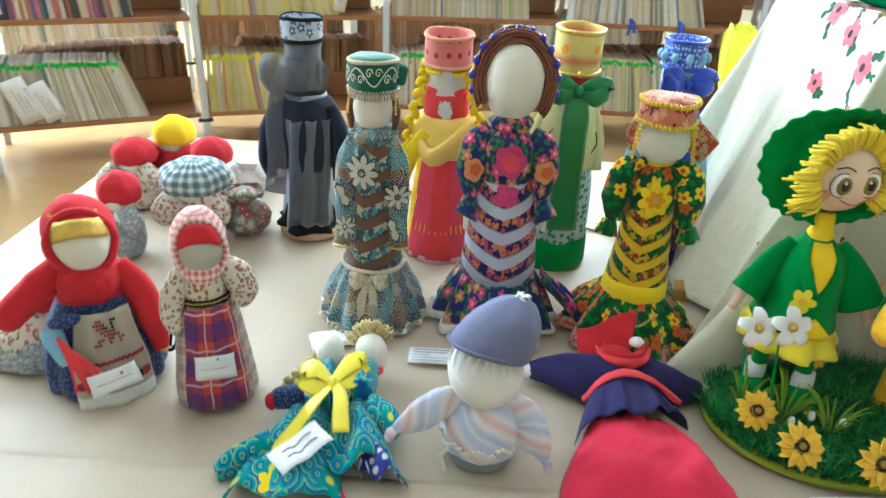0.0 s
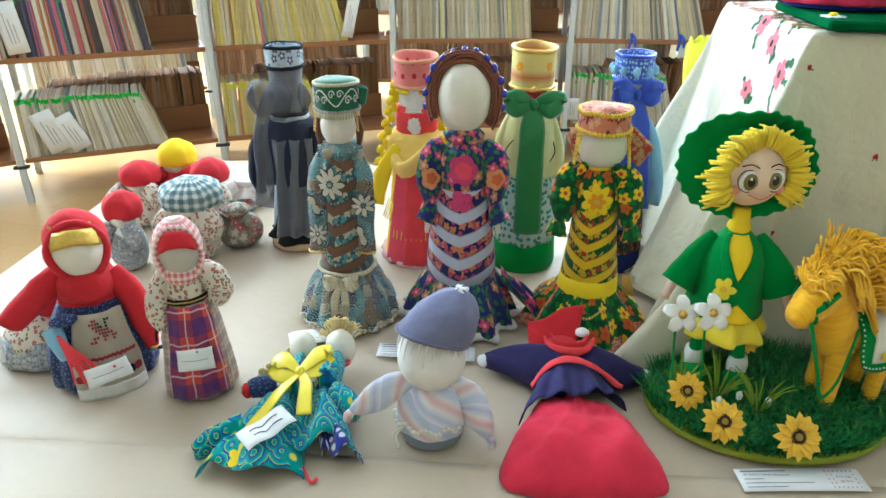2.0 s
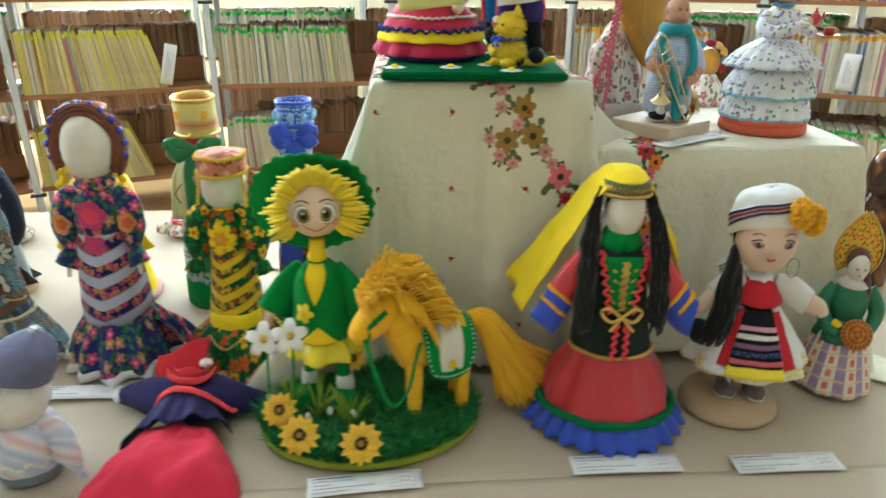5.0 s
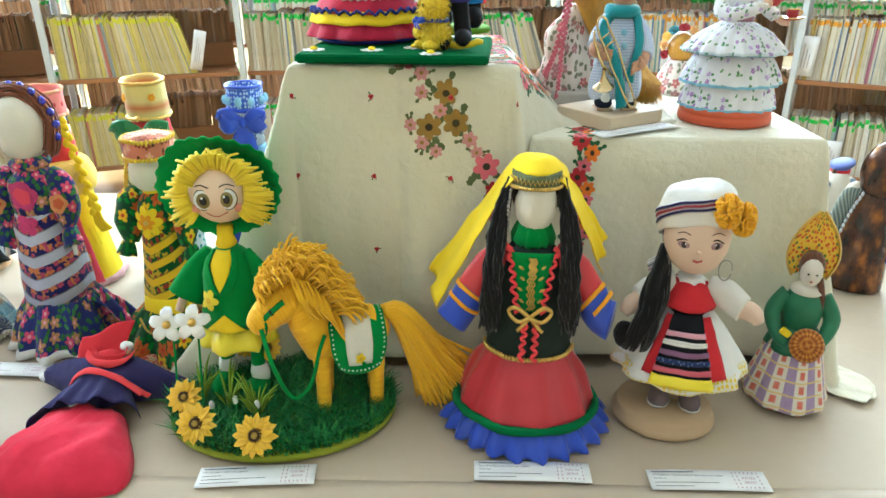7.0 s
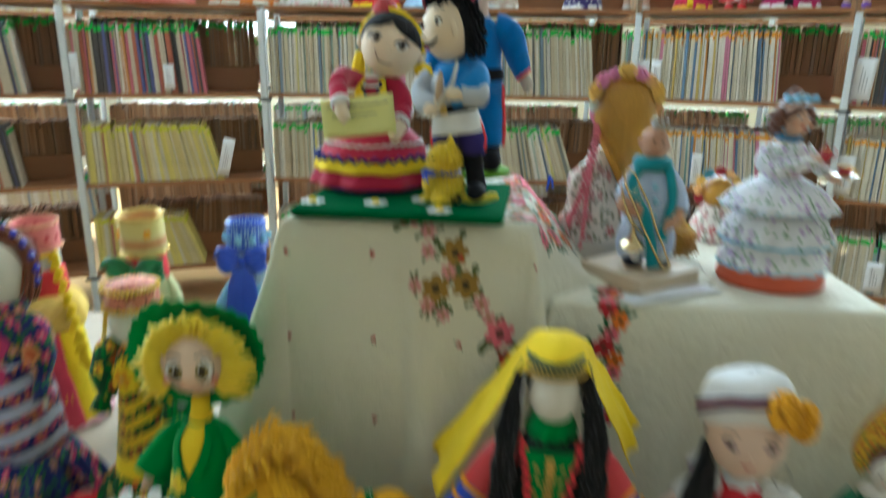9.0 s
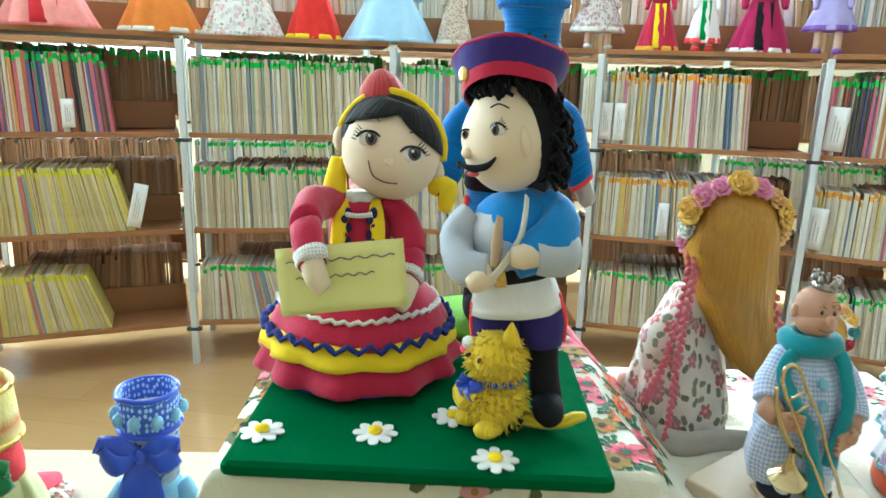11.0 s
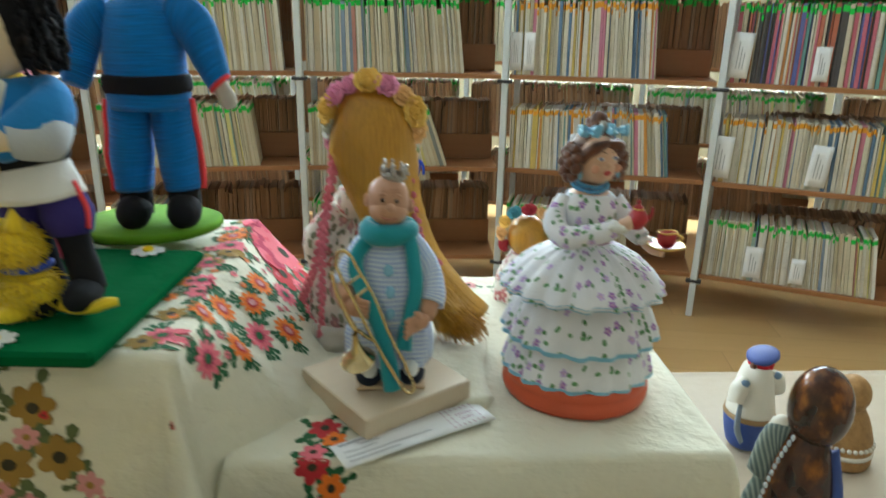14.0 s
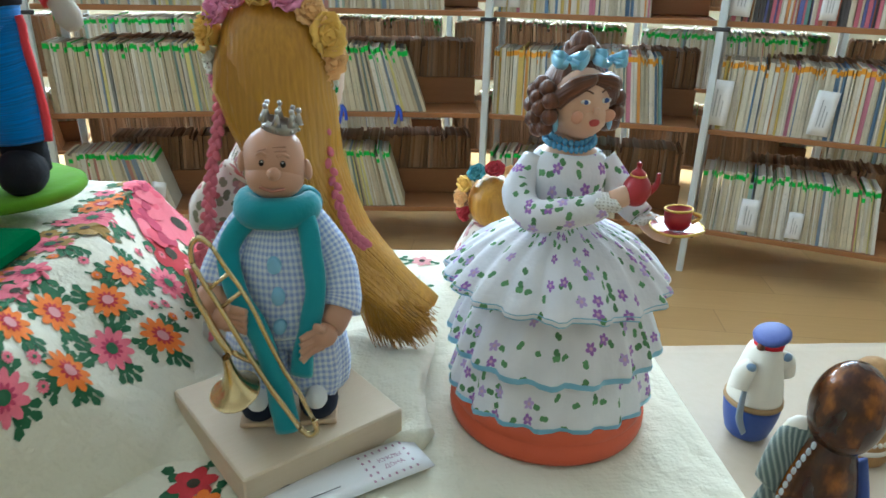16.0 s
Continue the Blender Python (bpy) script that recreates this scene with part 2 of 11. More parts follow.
        for i, q in enumerate(p):
            d = (p[min(i + 1, len(p) - 1)] - p[max(i - 1, 0)])
            d = d.normalized() if d.length > 1e-9 else Vector((0, 0, 1))
            s = ref if ref is not None else (Vector((0, 0, 1)) if abs(d.z) < 0.9 else Vector((1, 0, 0)))
            x = (s - d * s.dot(d))
            x = x.normalized() if x.length > 1e-6 else d.orthogonal().normalized()
            if ref is None:
                ref = x
            y = d.cross(x)
            if side is None:
                ref = x
            rows.append([q + x * rr[i] * math.cos(2 * math.pi * j / seg) * (1 + wave * math.cos(waves * j * 2 * math.pi / seg)) + y * rr[i] * flat * math.sin(2 * math.pi * j / seg) for j in range(seg)])
        self.grid(rows, mat, True, None, caps)

    def box(self, c, size, mat, rot=None, bevel=0.0):
        """A block with softened edges."""
        rot = rot or Matrix.Identity(3)
        hx, hy, hz = (s / 2 for s in size)
        b = min(bevel or min(hx, hy, hz) * 0.12, hx, hy, hz)
        rows = []
        for z, inset in ((-hz, b), (-hz + b, 0), (hz - b, 0), (hz, b)):
            x, y = hx - inset, hy - inset
            c8 = [(x - b, -y), (x, -y + b), (x, y - b), (x - b, y), (-x + b, y), (-x, y - b), (-x, -y + b), (-x + b, -y)]
            rows.append([Vector(c) + rot @ Vector((px, py, z)) for px, py in c8])
        self.grid(rows, mat, True, None, (True, True), False)

    def sheet(self, fn, nu, nv, mat, thick=0.0, scale=(1.0, 1.0)):
        """A cloth or paper surface fn(a, b), a and b from 0 to 1, with an underside."""
        rows = [[Vector(fn(i / nu, j / nv)) for i in range(nu + 1)] for j in range(nv + 1)]
        uvs = [[(i / nu * scale[0], j / nv * scale[1]) for i in range(nu + 1)] for j in range(nv + 1)]
        top = self.grid(rows, mat, False, uvs)
        if thick:
            low = []
            for j in range(nv + 1):
                r = []
                for i in range(nu + 1):
                    du = rows[j][min(i + 1, nu)] - rows[j][max(i - 1, 0)]
                    dv = rows[min(j + 1, nv)][i] - rows[max(j - 1, 0)][i]
                    nn = du.cross(dv)
                    nn = nn.normalized() if nn.length > 1e-12 else Vector((0, 0, 1))
                    r.append(rows[j][i] - nn * thick)
                low.append(r)
            bot = self.grid(low, mat, False, uvs)
            k = self.slot(mat)
            rim = [(0, i) for i in range(nu)] + [(j, nu) for j in range(nv)] + [(nv, nu - i) for i in range(nu)] + [(nv - j, 0) for j in range(nv)]
            for a in range(len(rim)):
                p, q = rim[a], rim[(a + 1) % len(rim)]
                self.face((top[p[0]][p[1]], top[q[0]][q[1]], bot[q[0]][q[1]], bot[p[0]][p[1]]), [uvs[p[0]][p[1]], uvs[q[0]][q[1]]] * 2, k)

    def patch(self, surf, u, v, rim, mat, lift=0.001, n=20, turn=0.0, rings=2):
        """A printed or glued shape that lies on the surface surf(u, v): rim(angle) gives its radius."""
        k = self.slot(mat)

        def at(du, dv):
            p = Vector(surf(u + du, v + dv))
            e = 0.002
            a, b = Vector(surf(u + du + e, v + dv)) - p, Vector(surf(u + du, v + dv + e)) - p
            nn = a.cross(b)
            return self.m @ (p + (nn.normalized() if nn.length > 1e-12 else Vector((0, -1, 0))) * lift)
        mid = self.bm.verts.new(at(0, 0))
        prev = None
        for g in range(1, rings + 1):
            ring = []
            for j in range(n):
                a = 2 * math.pi * j / n
                r = rim(a) * g / rings
                ring.append(self.bm.verts.new(at(r * math.cos(a + turn), r * math.sin(a + turn))))
            for j in range(n):
                j2 = (j + 1) % n
                vs = (mid, ring[j], ring[j2]) if prev is None else (prev[j], ring[j], ring[j2], prev[j2])
                self.face(vs, [(w.co.x, w.co.z) for w in vs], k)
            prev = ring

    def braid(self, pts, r, mat, n=None):
        """A plait of overlapping knots along a line."""
        p = smooth_line(pts, 8)
        length = sum((p[i + 1] - p[i]).length for i in range(len(p) - 1))
        n = n or int(length / (r * 0.9))
        for i in range(n):
            t = i / max(1, n - 1) * (len(p) - 1)
            a = int(min(t, len(p) - 2))
            q = p[a].lerp(p[a + 1], t - a)
            d = (p[a + 1] - p[a]).normalized()
            s = d.cross(Vector((0, 1, 0)))
            s = s.normalized() if s.length > 1e-6 else Vector((1, 0, 0))
            o = s * r * (0.42 if i % 2 else -0.42)
            rot = Matrix((s, d.cross(s).normalized(), d)).transposed() @ Euler((0, 0.6 if i % 2 else -0.6, 0)).to_matrix()
            self.ball(q + o, (r * 0.72, r * 0.6, r * 1.0), mat, 8, rot, 5)

    def bow(self, c, w, mat, tails=0.1, tail_w=None, thick=0.3, face=(0, -1, 0)):
        """A ribbon bow with two loops, a knot and two tails."""
        c = Vector(c)
        tail_w = tail_w or w * 0.28
        for s in (-1, 1):
            self.tube([c, c + Vector((s * w * 0.5, -0.012, w * 0.22)), c + Vector((s * w * 0.95, -0.006, w * 0.1)), c + Vector((s * w * 0.55, -0.016, -w * 0.12)), c], [w * 0.08, w * 0.26, w * 0.3, w * 0.24, w * 0.08], mat, 8, 0.28, (0, 0, 1), 5)
            if tails:
                self.tube([c, c + Vector((s * tail_w * 0.6, -0.014, -tails * 0.3)), c + Vector((s * tail_w * 0.9, -0.012, -tails))], [tail_w * 0.25, tail_w * 0.5, tail_w * 0.55], mat, 8, 0.1, (1, 0, 0), 4)
        self.ball(c + Vector((0, -0.008, 0)), (w * 0.16, w * 0.12, w * 0.18), mat, 10)

    def beads(self, pts, r, mat, step=1.9, seg=8):
        p = smooth_line(pts, 10)
        left = 0.0
        for i in range(len(p) - 1):
            d = (p[i + 1] - p[i]).length
            while left <= d:
                self.ball(p[i].lerp(p[i + 1], left / d if d else 0), r, mat, seg, None, 5)
                left += r * step
            left -= d

    def mesh(self, name):
        bmesh.ops.recalc_face_normals(self.bm, faces=self.bm.faces)
        me = bpy.data.meshes.new(name)
        self.bm.to_mesh(me)
        self.bm.free()
        for m in self.mats:
            me.materials.append(m)
        return me

    def thing(self, name, m, label, category, group="", kind=""):
        ob = new(name, self.mesh(name))
        ob.matrix_world = m
        return tagged(ob, label, category, group, kind)


def part(name, kit, parent, label="", at=None):
    ob = new(name, kit.mesh(name))
    ob.parent = parent
    if at is not None:
        ob.matrix_local = at
    return tagged(ob, label)


def empty(name, m, label, category, group="", kind=""):
    ob = new(name)
    ob.matrix_world = m
    ob.empty_display_size = 0.05
    return tagged(ob, label, category, group, kind)


# ---- the room ----
TZ, TURN = 0.636, 9.5        # table top, and its turn
SHELF = (0.213, 0.668, 1.112, 1.541, 1.97)
POSTS = [(-2.80, 1.80), (-2.185, 2.45), (-1.463, 3.004), (-0.676, 3.459), (0.220, 3.727), (1.168, 3.873), (2.118, 3.757), (3.01, 3.47)]
X0, X1, Y0, Y1, HIGH = ROOM

n = Net("floor_laminate", 0.28, 0, 0.45)
u = n.sep(n.ob)
px = n.math("DIVIDE", u[1], 0.19)
row = n.math("FLOOR", px)
py = n.math("ADD", n.math("DIVIDE", u[0], 1.2), n.math("MULTIPLY", row, 0.37))
plank = n.node("TexWhiteNoise", Vector=n.comb(row, n.math("FLOOR", py), 0)).outputs[0]
grain = n.noise(3.0, 6.0, n.vec("MULTIPLY", n.ob, (2.0, 26.0, 1.0)), 0.6)
tone = n.mix(plank, (0.55, 0.34, 0.14), (0.64, 0.42, 0.19))
tone = n.mix(grain, n.mix(0.5, tone, (0.40, 0.23, 0.09)), tone)
gap = n.math("MAXIMUM", n.step(n.math("FRACT", px), 0.012, 0.004), n.step(n.math("FRACT", py), 0.003, 0.001))
LAMINATE = n.done(n.mix(gap, tone, (0.40, 0.24, 0.10)), grain, 0.05)
n = Net("wall_paint", 0.85, 0, 0.2)
WALLPAINT = n.done(worn(n, (0.44, 0.41, 0.33), 0.08, 3.0), n.noise(90.0), 0.15)
CEILPAINT = plain("ceiling_paint", (0.72, 0.73, 0.72), 0.9, 0, 0.2, 0.05, 4.0)
FRAMEWHITE = plain("window_plastic", (0.82, 0.83, 0.84), 0.35, 0, 0.4, 0.04)
n = Net("outdoor_glow", 1.0)
n.put(n.b.inputs["Emission Color"], n.mix(n.noise(1.2, 2.0), (0.82, 0.95, 0.97), (0.92, 1.0, 0.96)))
n.b.inputs["Emission Strength"].default_value = 3.5
OUTDOORS = n.done((0.8, 0.85, 0.9))


def slab(name, lo, hi, mat, label, category, parent=None):
    k = Kit()
    c = [(a + b) / 2 for a, b in zip(lo, hi)]
    k.box((0, 0, 0), [b - a for a, b in zip(lo, hi)], mat, None, 0.002)
    return k.thing(name, pose(*c), label, category, "", "structure")


slab("floor", (X0 - 0.2, Y0 - 0.2, -0.1), (X1 + 0.2, Y1 + 0.2, 0), LAMINATE, "light oak laminate floor of the reading room", "floor")
slab("ceiling", (X0 - 0.2, Y0 - 0.2, HIGH), (X1 + 0.2, Y1 + 0.2, HIGH + 0.1), CEILPAINT, "plain white painted ceiling", "ceiling")


def wall_with_windows(name, axis, at, lo, hi, holes):
    """A thick wall along x or y with window openings (from, to, sill, head), each with frame, sill and panes."""
    out = 1 if at > 0.5 else -1
    a, b = (at, at + 0.2 * out) if out > 0 else (at - 0.2, at)
    cuts = [lo] + [v for h in holes for v in h[:2]] + [hi]
    k = Kit()

    def block(s, e, z0, z1):
        c, size = ((s + e) / 2, (a + b) / 2, (z0 + z1) / 2), (e - s, 0.2, z1 - z0)
        if axis == "y":
            c, size = (c[1], c[0], c[2]), (size[1], size[0], size[2])
        k.box(c, size, WALLPAINT, None, 0.001)
    for i in range(0, len(cuts), 2):
        block(cuts[i], cuts[i + 1], 0, HIGH)
    for s, e, z0, z1 in holes:
        block(s, e, 0, z0)
        block(s, e, z1, HIGH)
    k.thing(name, Matrix.Identity(4), "pale cream painted wall of the library", "wall", "", "structure")
    for s, e, z0, z1 in holes:
        w = empty("window_1", pose((s + e) / 2, at, z0) if axis == "x" else pose(at, (s + e) / 2, z0, 0, 0, 90), "white framed window letting in daylight", "window", "windows", "structure")
        f = Kit()
        L, H = e - s, z1 - z0
        for x in (-L / 2 + 0.03, -L / 6, L / 6, L / 2 - 0.03):
            f.box((x, 0.05 * out if axis == "x" else -0.05 * out, H / 2), (0.06, 0.07, H), FRAMEWHITE)
        for z in (0.03, H - 0.03):
            f.box((0, 0.05 * out if axis == "x" else -0.05 * out, z), (L - 0.13, 0.066, 0.06), FRAMEWHITE)
        part("window_frame", f, w)
        g = Kit()
        g.box((0, 0.12 * out if axis == "x" else -0.12 * out, H / 2), (L, 0.01, H), OUTDOORS)
        part("bright_pane", g, w, "overexposed daylight behind the pane")
        s2 = Kit()
        s2.box((0, -0.05 * out if axis == "x" else 0.05 * out, -0.02), (L + 0.1, 0.2, 0.03), FRAMEWHITE)
        part("window_sill", s2, w)


wall_with_windows("wall_west", "y", X0, Y0, Y1, [(0.6, 4.0, 0.95, 3.3)])
wall_with_windows("wall_north", "x", Y1, X0, X1, [(-3.9, -1.3, 1.5, 3.45), (0.1, 3.5, 1.7, 3.45)])
wall_with_windows("wall_south", "x", Y0, X0, X1, [])
wall_with_windows("wall_east", "y", X1, Y0, Y1, [])

# ---- bookcases ----
LAC = wood("shelf_wood", (0.42, 0.20, 0.08), (0.30, 0.13, 0.05), 0.4, 5.0)
BACKWOOD = wood("divider_wood", (0.36, 0.17, 0.07), (0.25, 0.11, 0.045), 0.5, 5.0)
POST = plain("post_paint", (0.62, 0.66, 0.68), 0.4, 0.1, 0.4, 0.06)
CLAMP = plain("black_plastic", (0.03, 0.03, 0.035), 0.45)
PAPERLABEL = plain("white_card", (0.82, 0.82, 0.83), 0.7, 0, 0.2, 0.05)
INK = plain("grey_print", (0.22, 0.22, 0.25), 0.8, 0, 0.1, 0.1)


def book_material(name, stops, tape, rand):
    """Magazine spines: paper colours, a strip of tape near the head, fine print."""
    n = Net(name, 0.6, 0, 0.3)
    r = n.t.nodes.new("ShaderNodeObjectInfo").outputs["Random"] if rand == "object" else n.t.nodes.new("ShaderNodeNewGeometry").outputs["Random Per Island"]
    col = n.ramp(r, stops, True)
    u = n.sep(n.uv)
    r2 = n.node("TexWhiteNoise", Vector=n.comb(r, 3.1, 0)).outputs[0]
    r3 = n.node("TexWhiteNoise", Vector=n.comb(r, 7.7, 0)).outputs[0]
    col = n.mix(n.math("MULTIPLY", n.noise(25.0, 5.0), 0.4), col, n.mix(0.45, col, (0.35, 0.27, 0.17)))
    ink = n.math("MULTIPLY", n.step(n.noise(1.0, 2.0, n.comb(n.math("MULTIPLY", u[0], 200.0), n.math("MULTIPLY", u[1], 60.0), r)), 0.42, 0.03), n.band(u[1], 0.25, n.math("MULTIPLY_ADD", r2, 0.5, 0.3)))
    col = n.mix(n.math("MULTIPLY", ink, 0.35), col, (0.1, 0.08, 0.08))
    if tape:
        t = n.band(u[1], n.math("MULTIPLY_ADD", r2, 0.05, 0.87), n.math("MULTIPLY_ADD", r2, 0.05, 0.945), 0.006)
        t = n.math("MULTIPLY", t, n.step(r3, 0.86, 0.001))
        col = n.mix(t, col, tape)
    return n.done(col, n.noise(300.0, at=n.vec("MULTIPLY", n.ob, (1, 1, 0.05))), 0.15)


PALE = [(0.0, (0.62, 0.56, 0.42)), (0.14, (0.72, 0.69, 0.60)), (0.28, (0.55, 0.47, 0.33)), (0.40, (0.66, 0.60, 0.44)), (0.52, (0.74, 0.72, 0.66)), (0.64, (0.50, 0.42, 0.28)), (0.72, (0.22, 0.30, 0.42)), (0.77, (0.48, 0.22, 0.18)), (0.81, (0.60, 0.55, 0.40)), (0.90, (0.18, 0.20, 0.2)), (0.93, (0.68, 0.62, 0.25)), (0.97, (0.30, 0.42, 0.36))]
YELLOW = [(0.0, (0.62, 0.52, 0.22)), (0.25, (0.68, 0.60, 0.36)), (0.45, (0.72, 0.62, 0.16)), (0.62, (0.66, 0.62, 0.48)), (0.75, (0.55, 0.40, 0.20)), (0.85, (0.28, 0.36, 0.40)), (0.92, (0.50, 0.18, 0.14))]
BRIGHT = [(0.0, (0.06, 0.06, 0.07)), (0.2, (0.55, 0.14, 0.2)), (0.3, (0.10, 0.12, 0.34)), (0.42, (0.62, 0.55, 0.42)), (0.58, (0.45, 0.13, 0.08)), (0.7, (0.70, 0.66, 0.58)), (0.82, (0.13, 0.3, 0.28)), (0.9, (0.66, 0.3, 0.1))]
ORANGE = [(0.0, (0.66, 0.62, 0.50)), (0.2, (0.70, 0.66, 0.58)), (0.36, (0.12, 0.22, 0.36)), (0.46, (0.60, 0.45, 0.12)), (0.55, (0.62, 0.58, 0.46)), (0.72, (0.66, 0.3, 0.06)), (0.78, (0.16, 0.30, 0.30)), (0.84, (0.55, 0.2, 0.3)), (0.9, (0.72, 0.70, 0.64))]
BROWNS = [(0.0, (0.29, 0.145, 0.065)), (0.3, (0.377, 0.203, 0.102)), (0.5, (0.232, 0.123, 0.058)), (0.7, (0.435, 0.261, 0.145)), (0.88, (0.319, 0.217, 0.145))]
GREEN_T, YELLOW_T, ORANGE_T, RED_T = (0.03, 0.52, 0.06), (0.62, 0.62, 0.03), (0.72, 0.32, 0.02), (0.6, 0.08, 0.04)
KINDS = {}
for key, stops, tape in (("pale", PALE, GREEN_T), ("yellow", YELLOW, YELLOW_T), ("bright", BRIGHT, GREEN_T), ("orange", ORANGE, ORANGE_T), ("brown", BROWNS, None), ("taped", BROWNS, GREEN_T)):
    KINDS[key] = (book_material("magazine_" + key, stops, tape, "object"), book_material("magazines_" + key, stops, tape, "island"))


def add_book(k, mat, x, w, d, h, lean, y0, z0):
    """One magazine: spine at y0, leaning along x by lean (radians), with the worn block of pages a little inset."""
    s, c = math.sin(lean), math.cos(lean)
    kk = k.slot(mat)
    b = min(0.0012, w * 0.25)

    def q(a, y, e):
        return k.bm.verts.new((x + a * c + e * s, y, z0 + e * c - a * s + w * max(0, s)))
    ring = [(b, y0), (0, y0 + b), (0, y0 + d), (w, y0 + d), (w, y0 + b), (w - b, y0)]
    lo, hi = [q(a, y, 0) for a, y in ring], [q(a, y, h) for a, y in ring]
    us = (0.1, 0, 1, 0.8, 0.2, 0.12)
    for i in range(6):
        j = (i + 1) % 6
        k.face((lo[i], lo[j], hi[j], hi[i]), ((us[i], 0), (us[j], 0), (us[j], 1), (us[i], 1)), kk, False)
    k.face(hi, [(0.5, 0.6)] * 6, kk, False)
    k.face(lo[::-1], [(0.5, 0.6)] * 6, kk, False)


UNIT = {}


def book_thing(kind, parent_m, x, w, d, h, lean, z0, rng):
    """A magazine as a thing of its own; all share one mesh a kind."""
    if kind not in UNIT:
        k = Kit()
        add_book(k, KINDS[kind][0], 0, 1, 1, 1, 0, 0, 0)
        UNIT[kind] = k.mesh("magazine")
    ob = new("magazine", UNIT[kind])
    ob.matrix_world = parent_m @ Matrix.Translation((x, 0.02 + rng.uniform(0, 0.012), z0 + w * max(0, math.sin(lean)))) @ Matrix.Rotation(lean, 4, "Y") @ Matrix.Diagonal((w, d, h, 1))
    return tagged(ob, "thin worn magazine with a taped spine on a shelf", "magazine", "magazines on the shelves")


SHELVED = [0]


def fill_row(m, width, z0, kind, rng, x_end, lean_last, single, high=0.3, name="magazine_row"):
    """Fills a stretch of a shelf with magazines that stand close together, the last ones leaning."""
    k, x, n = Kit(), 0.03, 0
    w_list = []
    while x < x_end:
        thick = rng.choice((0.004, 0.005, 0.007, 0.009, 0.012, 0.015)) * rng.uniform(0.8, 1.25)
        w_list.append((x, thick))
        x += thick + rng.uniform(0.0002, 0.0015)
    for x, w in w_list:
        f = x / max(x_end, 0.01)
        lean = lean_last * max(0, (f - 0.2)) * 1.2 + rng.uniform(-0.01, 0.01)
        h = high * (rng.uniform(0.955, 0.985) if rng.random() > 0.22 else rng.uniform(0.84, 1.02))
        d = 0.2 * rng.uniform(0.9, 1.02)
        if single and w > 0.0075 and SHELVED[0] < 300:
            book_thing(kind, m, x, w, d, h, -lean, z0, rng)
            SHELVED[0] += 1
        else:
            add_book(k, KINDS[kind][1], x, w, d, h, -lean, 0.02 + rng.uniform(0, 0.012), z0)
    k.thing(name, m, "tightly packed worn magazines with taped spines on a shelf", "magazines", "rows of magazines", "stuff")


def bookcase(posts, i, shelves, high):
    """One double-sided bay between two posts."""
    (xa, ya), (xb, yb) = posts[i], posts[i + 1]
    L, ang = math.hypot(xb - xa, yb - ya), math.degrees(math.atan2(yb - ya, xb - xa))
    m = pose(xa, ya, 0, 0, 0, ang)
    D = 0.46
    bay = empty("bookcase", m, "double-sided library bookcase with brown shelves and grey posts", "bookcase", "bookcases along the room")
    for z in shelves:
        k = Kit()
        k.box((L / 2, D / 2 + 0.01, z - 0.011), (L - 0.036, D, 0.022), LAC, None, 0.002)
        part("shelf", k, bay)
        k = Kit()
        k.box((L / 2, D / 2 + 0.01, z + 0.065), (L - 0.05, 0.016, 0.125), BACKWOOD, None, 0.002)
        part("divider", k, bay)
    for x, y in ((0, 0.0), (0, D)) + (((L, 0.0), (L, D)) if i == len(posts) - 2 else ()):
        k = Kit()
        k.box((x, y, high / 2), (0.03, 0.03, high), POST, None, 0.003)
        part("post", k, bay)
    for z in SHELF[0:4:2]:
        k = Kit()
        k.box((0, -0.006, z - 0.032), (0.07, 0.026, 0.016), CLAMP, None, 0.003)
        part("clamp", k, bay, "black plastic shelf clamp")
    return m, L


PLAN = {  # bay: kinds, filled part and lean of the rows from the lowest shelf up
    0: (("pale", 0.8, 0.2), ("bright", 0.75, 0.1), ("bright", 0.8, 0.1), ("pale", 0.8, 0.1)),
    1: (("pale", 0.72, 0.32), ("bright", 0.72, 0.12), ("bright", 0.8, 0.1), ("pale", 0.9, 0.1)),
    2: (("yellow", 0.6, 0.34), ("yellow", 0.75, 0.26), ("bright", 0.68, 0.08), ("pale", 0.9, 0.1)),
    3: (("pale", 0.5, 0.3), ("pale", 0.78, 0.12), ("pale", 0.92, 0.06), ("pale", 0.9, 0.1)),
    4: (("pale", 0.62, 0.3), ("pale", 0.72, 0.36), ("pale", 0.8, 0.12), ("pale", 0.9, 0.1)),
    5: (("pale", 0.66, 0.08), ("orange", 0.82, 0.14), ("orange", 0.7, 0.06), ("pale", 0.9, 0.1)),
    6: (("pale", 0.8, 0.14), ("orange", 0.95, 0.04), ("bright", 0.9, 0.05), ("pale", 0.9, 0.1)),
}
for i in range(len(POSTS) - 1):
    rng = random.Random(100 + i)
    m, L = bookcase(POSTS, i, SHELF[:4], SHELF[3] - 0.023)
    for lv, (kind, share, lean) in enumerate(PLAN[i]):
        fill_row(m if lv < 3 else m @ pose(0, 0.25, 0), L, SHELF[lv], kind, rng, L * share, lean, i in (3, 4, 5) and lv < 3, (0.285, 0.3, 0.34, 0.3)[lv])
        if lv == 3:
            continue
        back = m @ pose(L, 0.47, 0, 0, 0, 180)
        fill_row(back, L, SHELF[lv], "taped" if lv == 2 else "brown", rng, L * rng.uniform(0.82, 0.95), rng.uniform(0.05, 0.16) if lv == 2 else rng.uniform(0.1, 0.4), False, 0.375 if lv == 2 else 0.3)

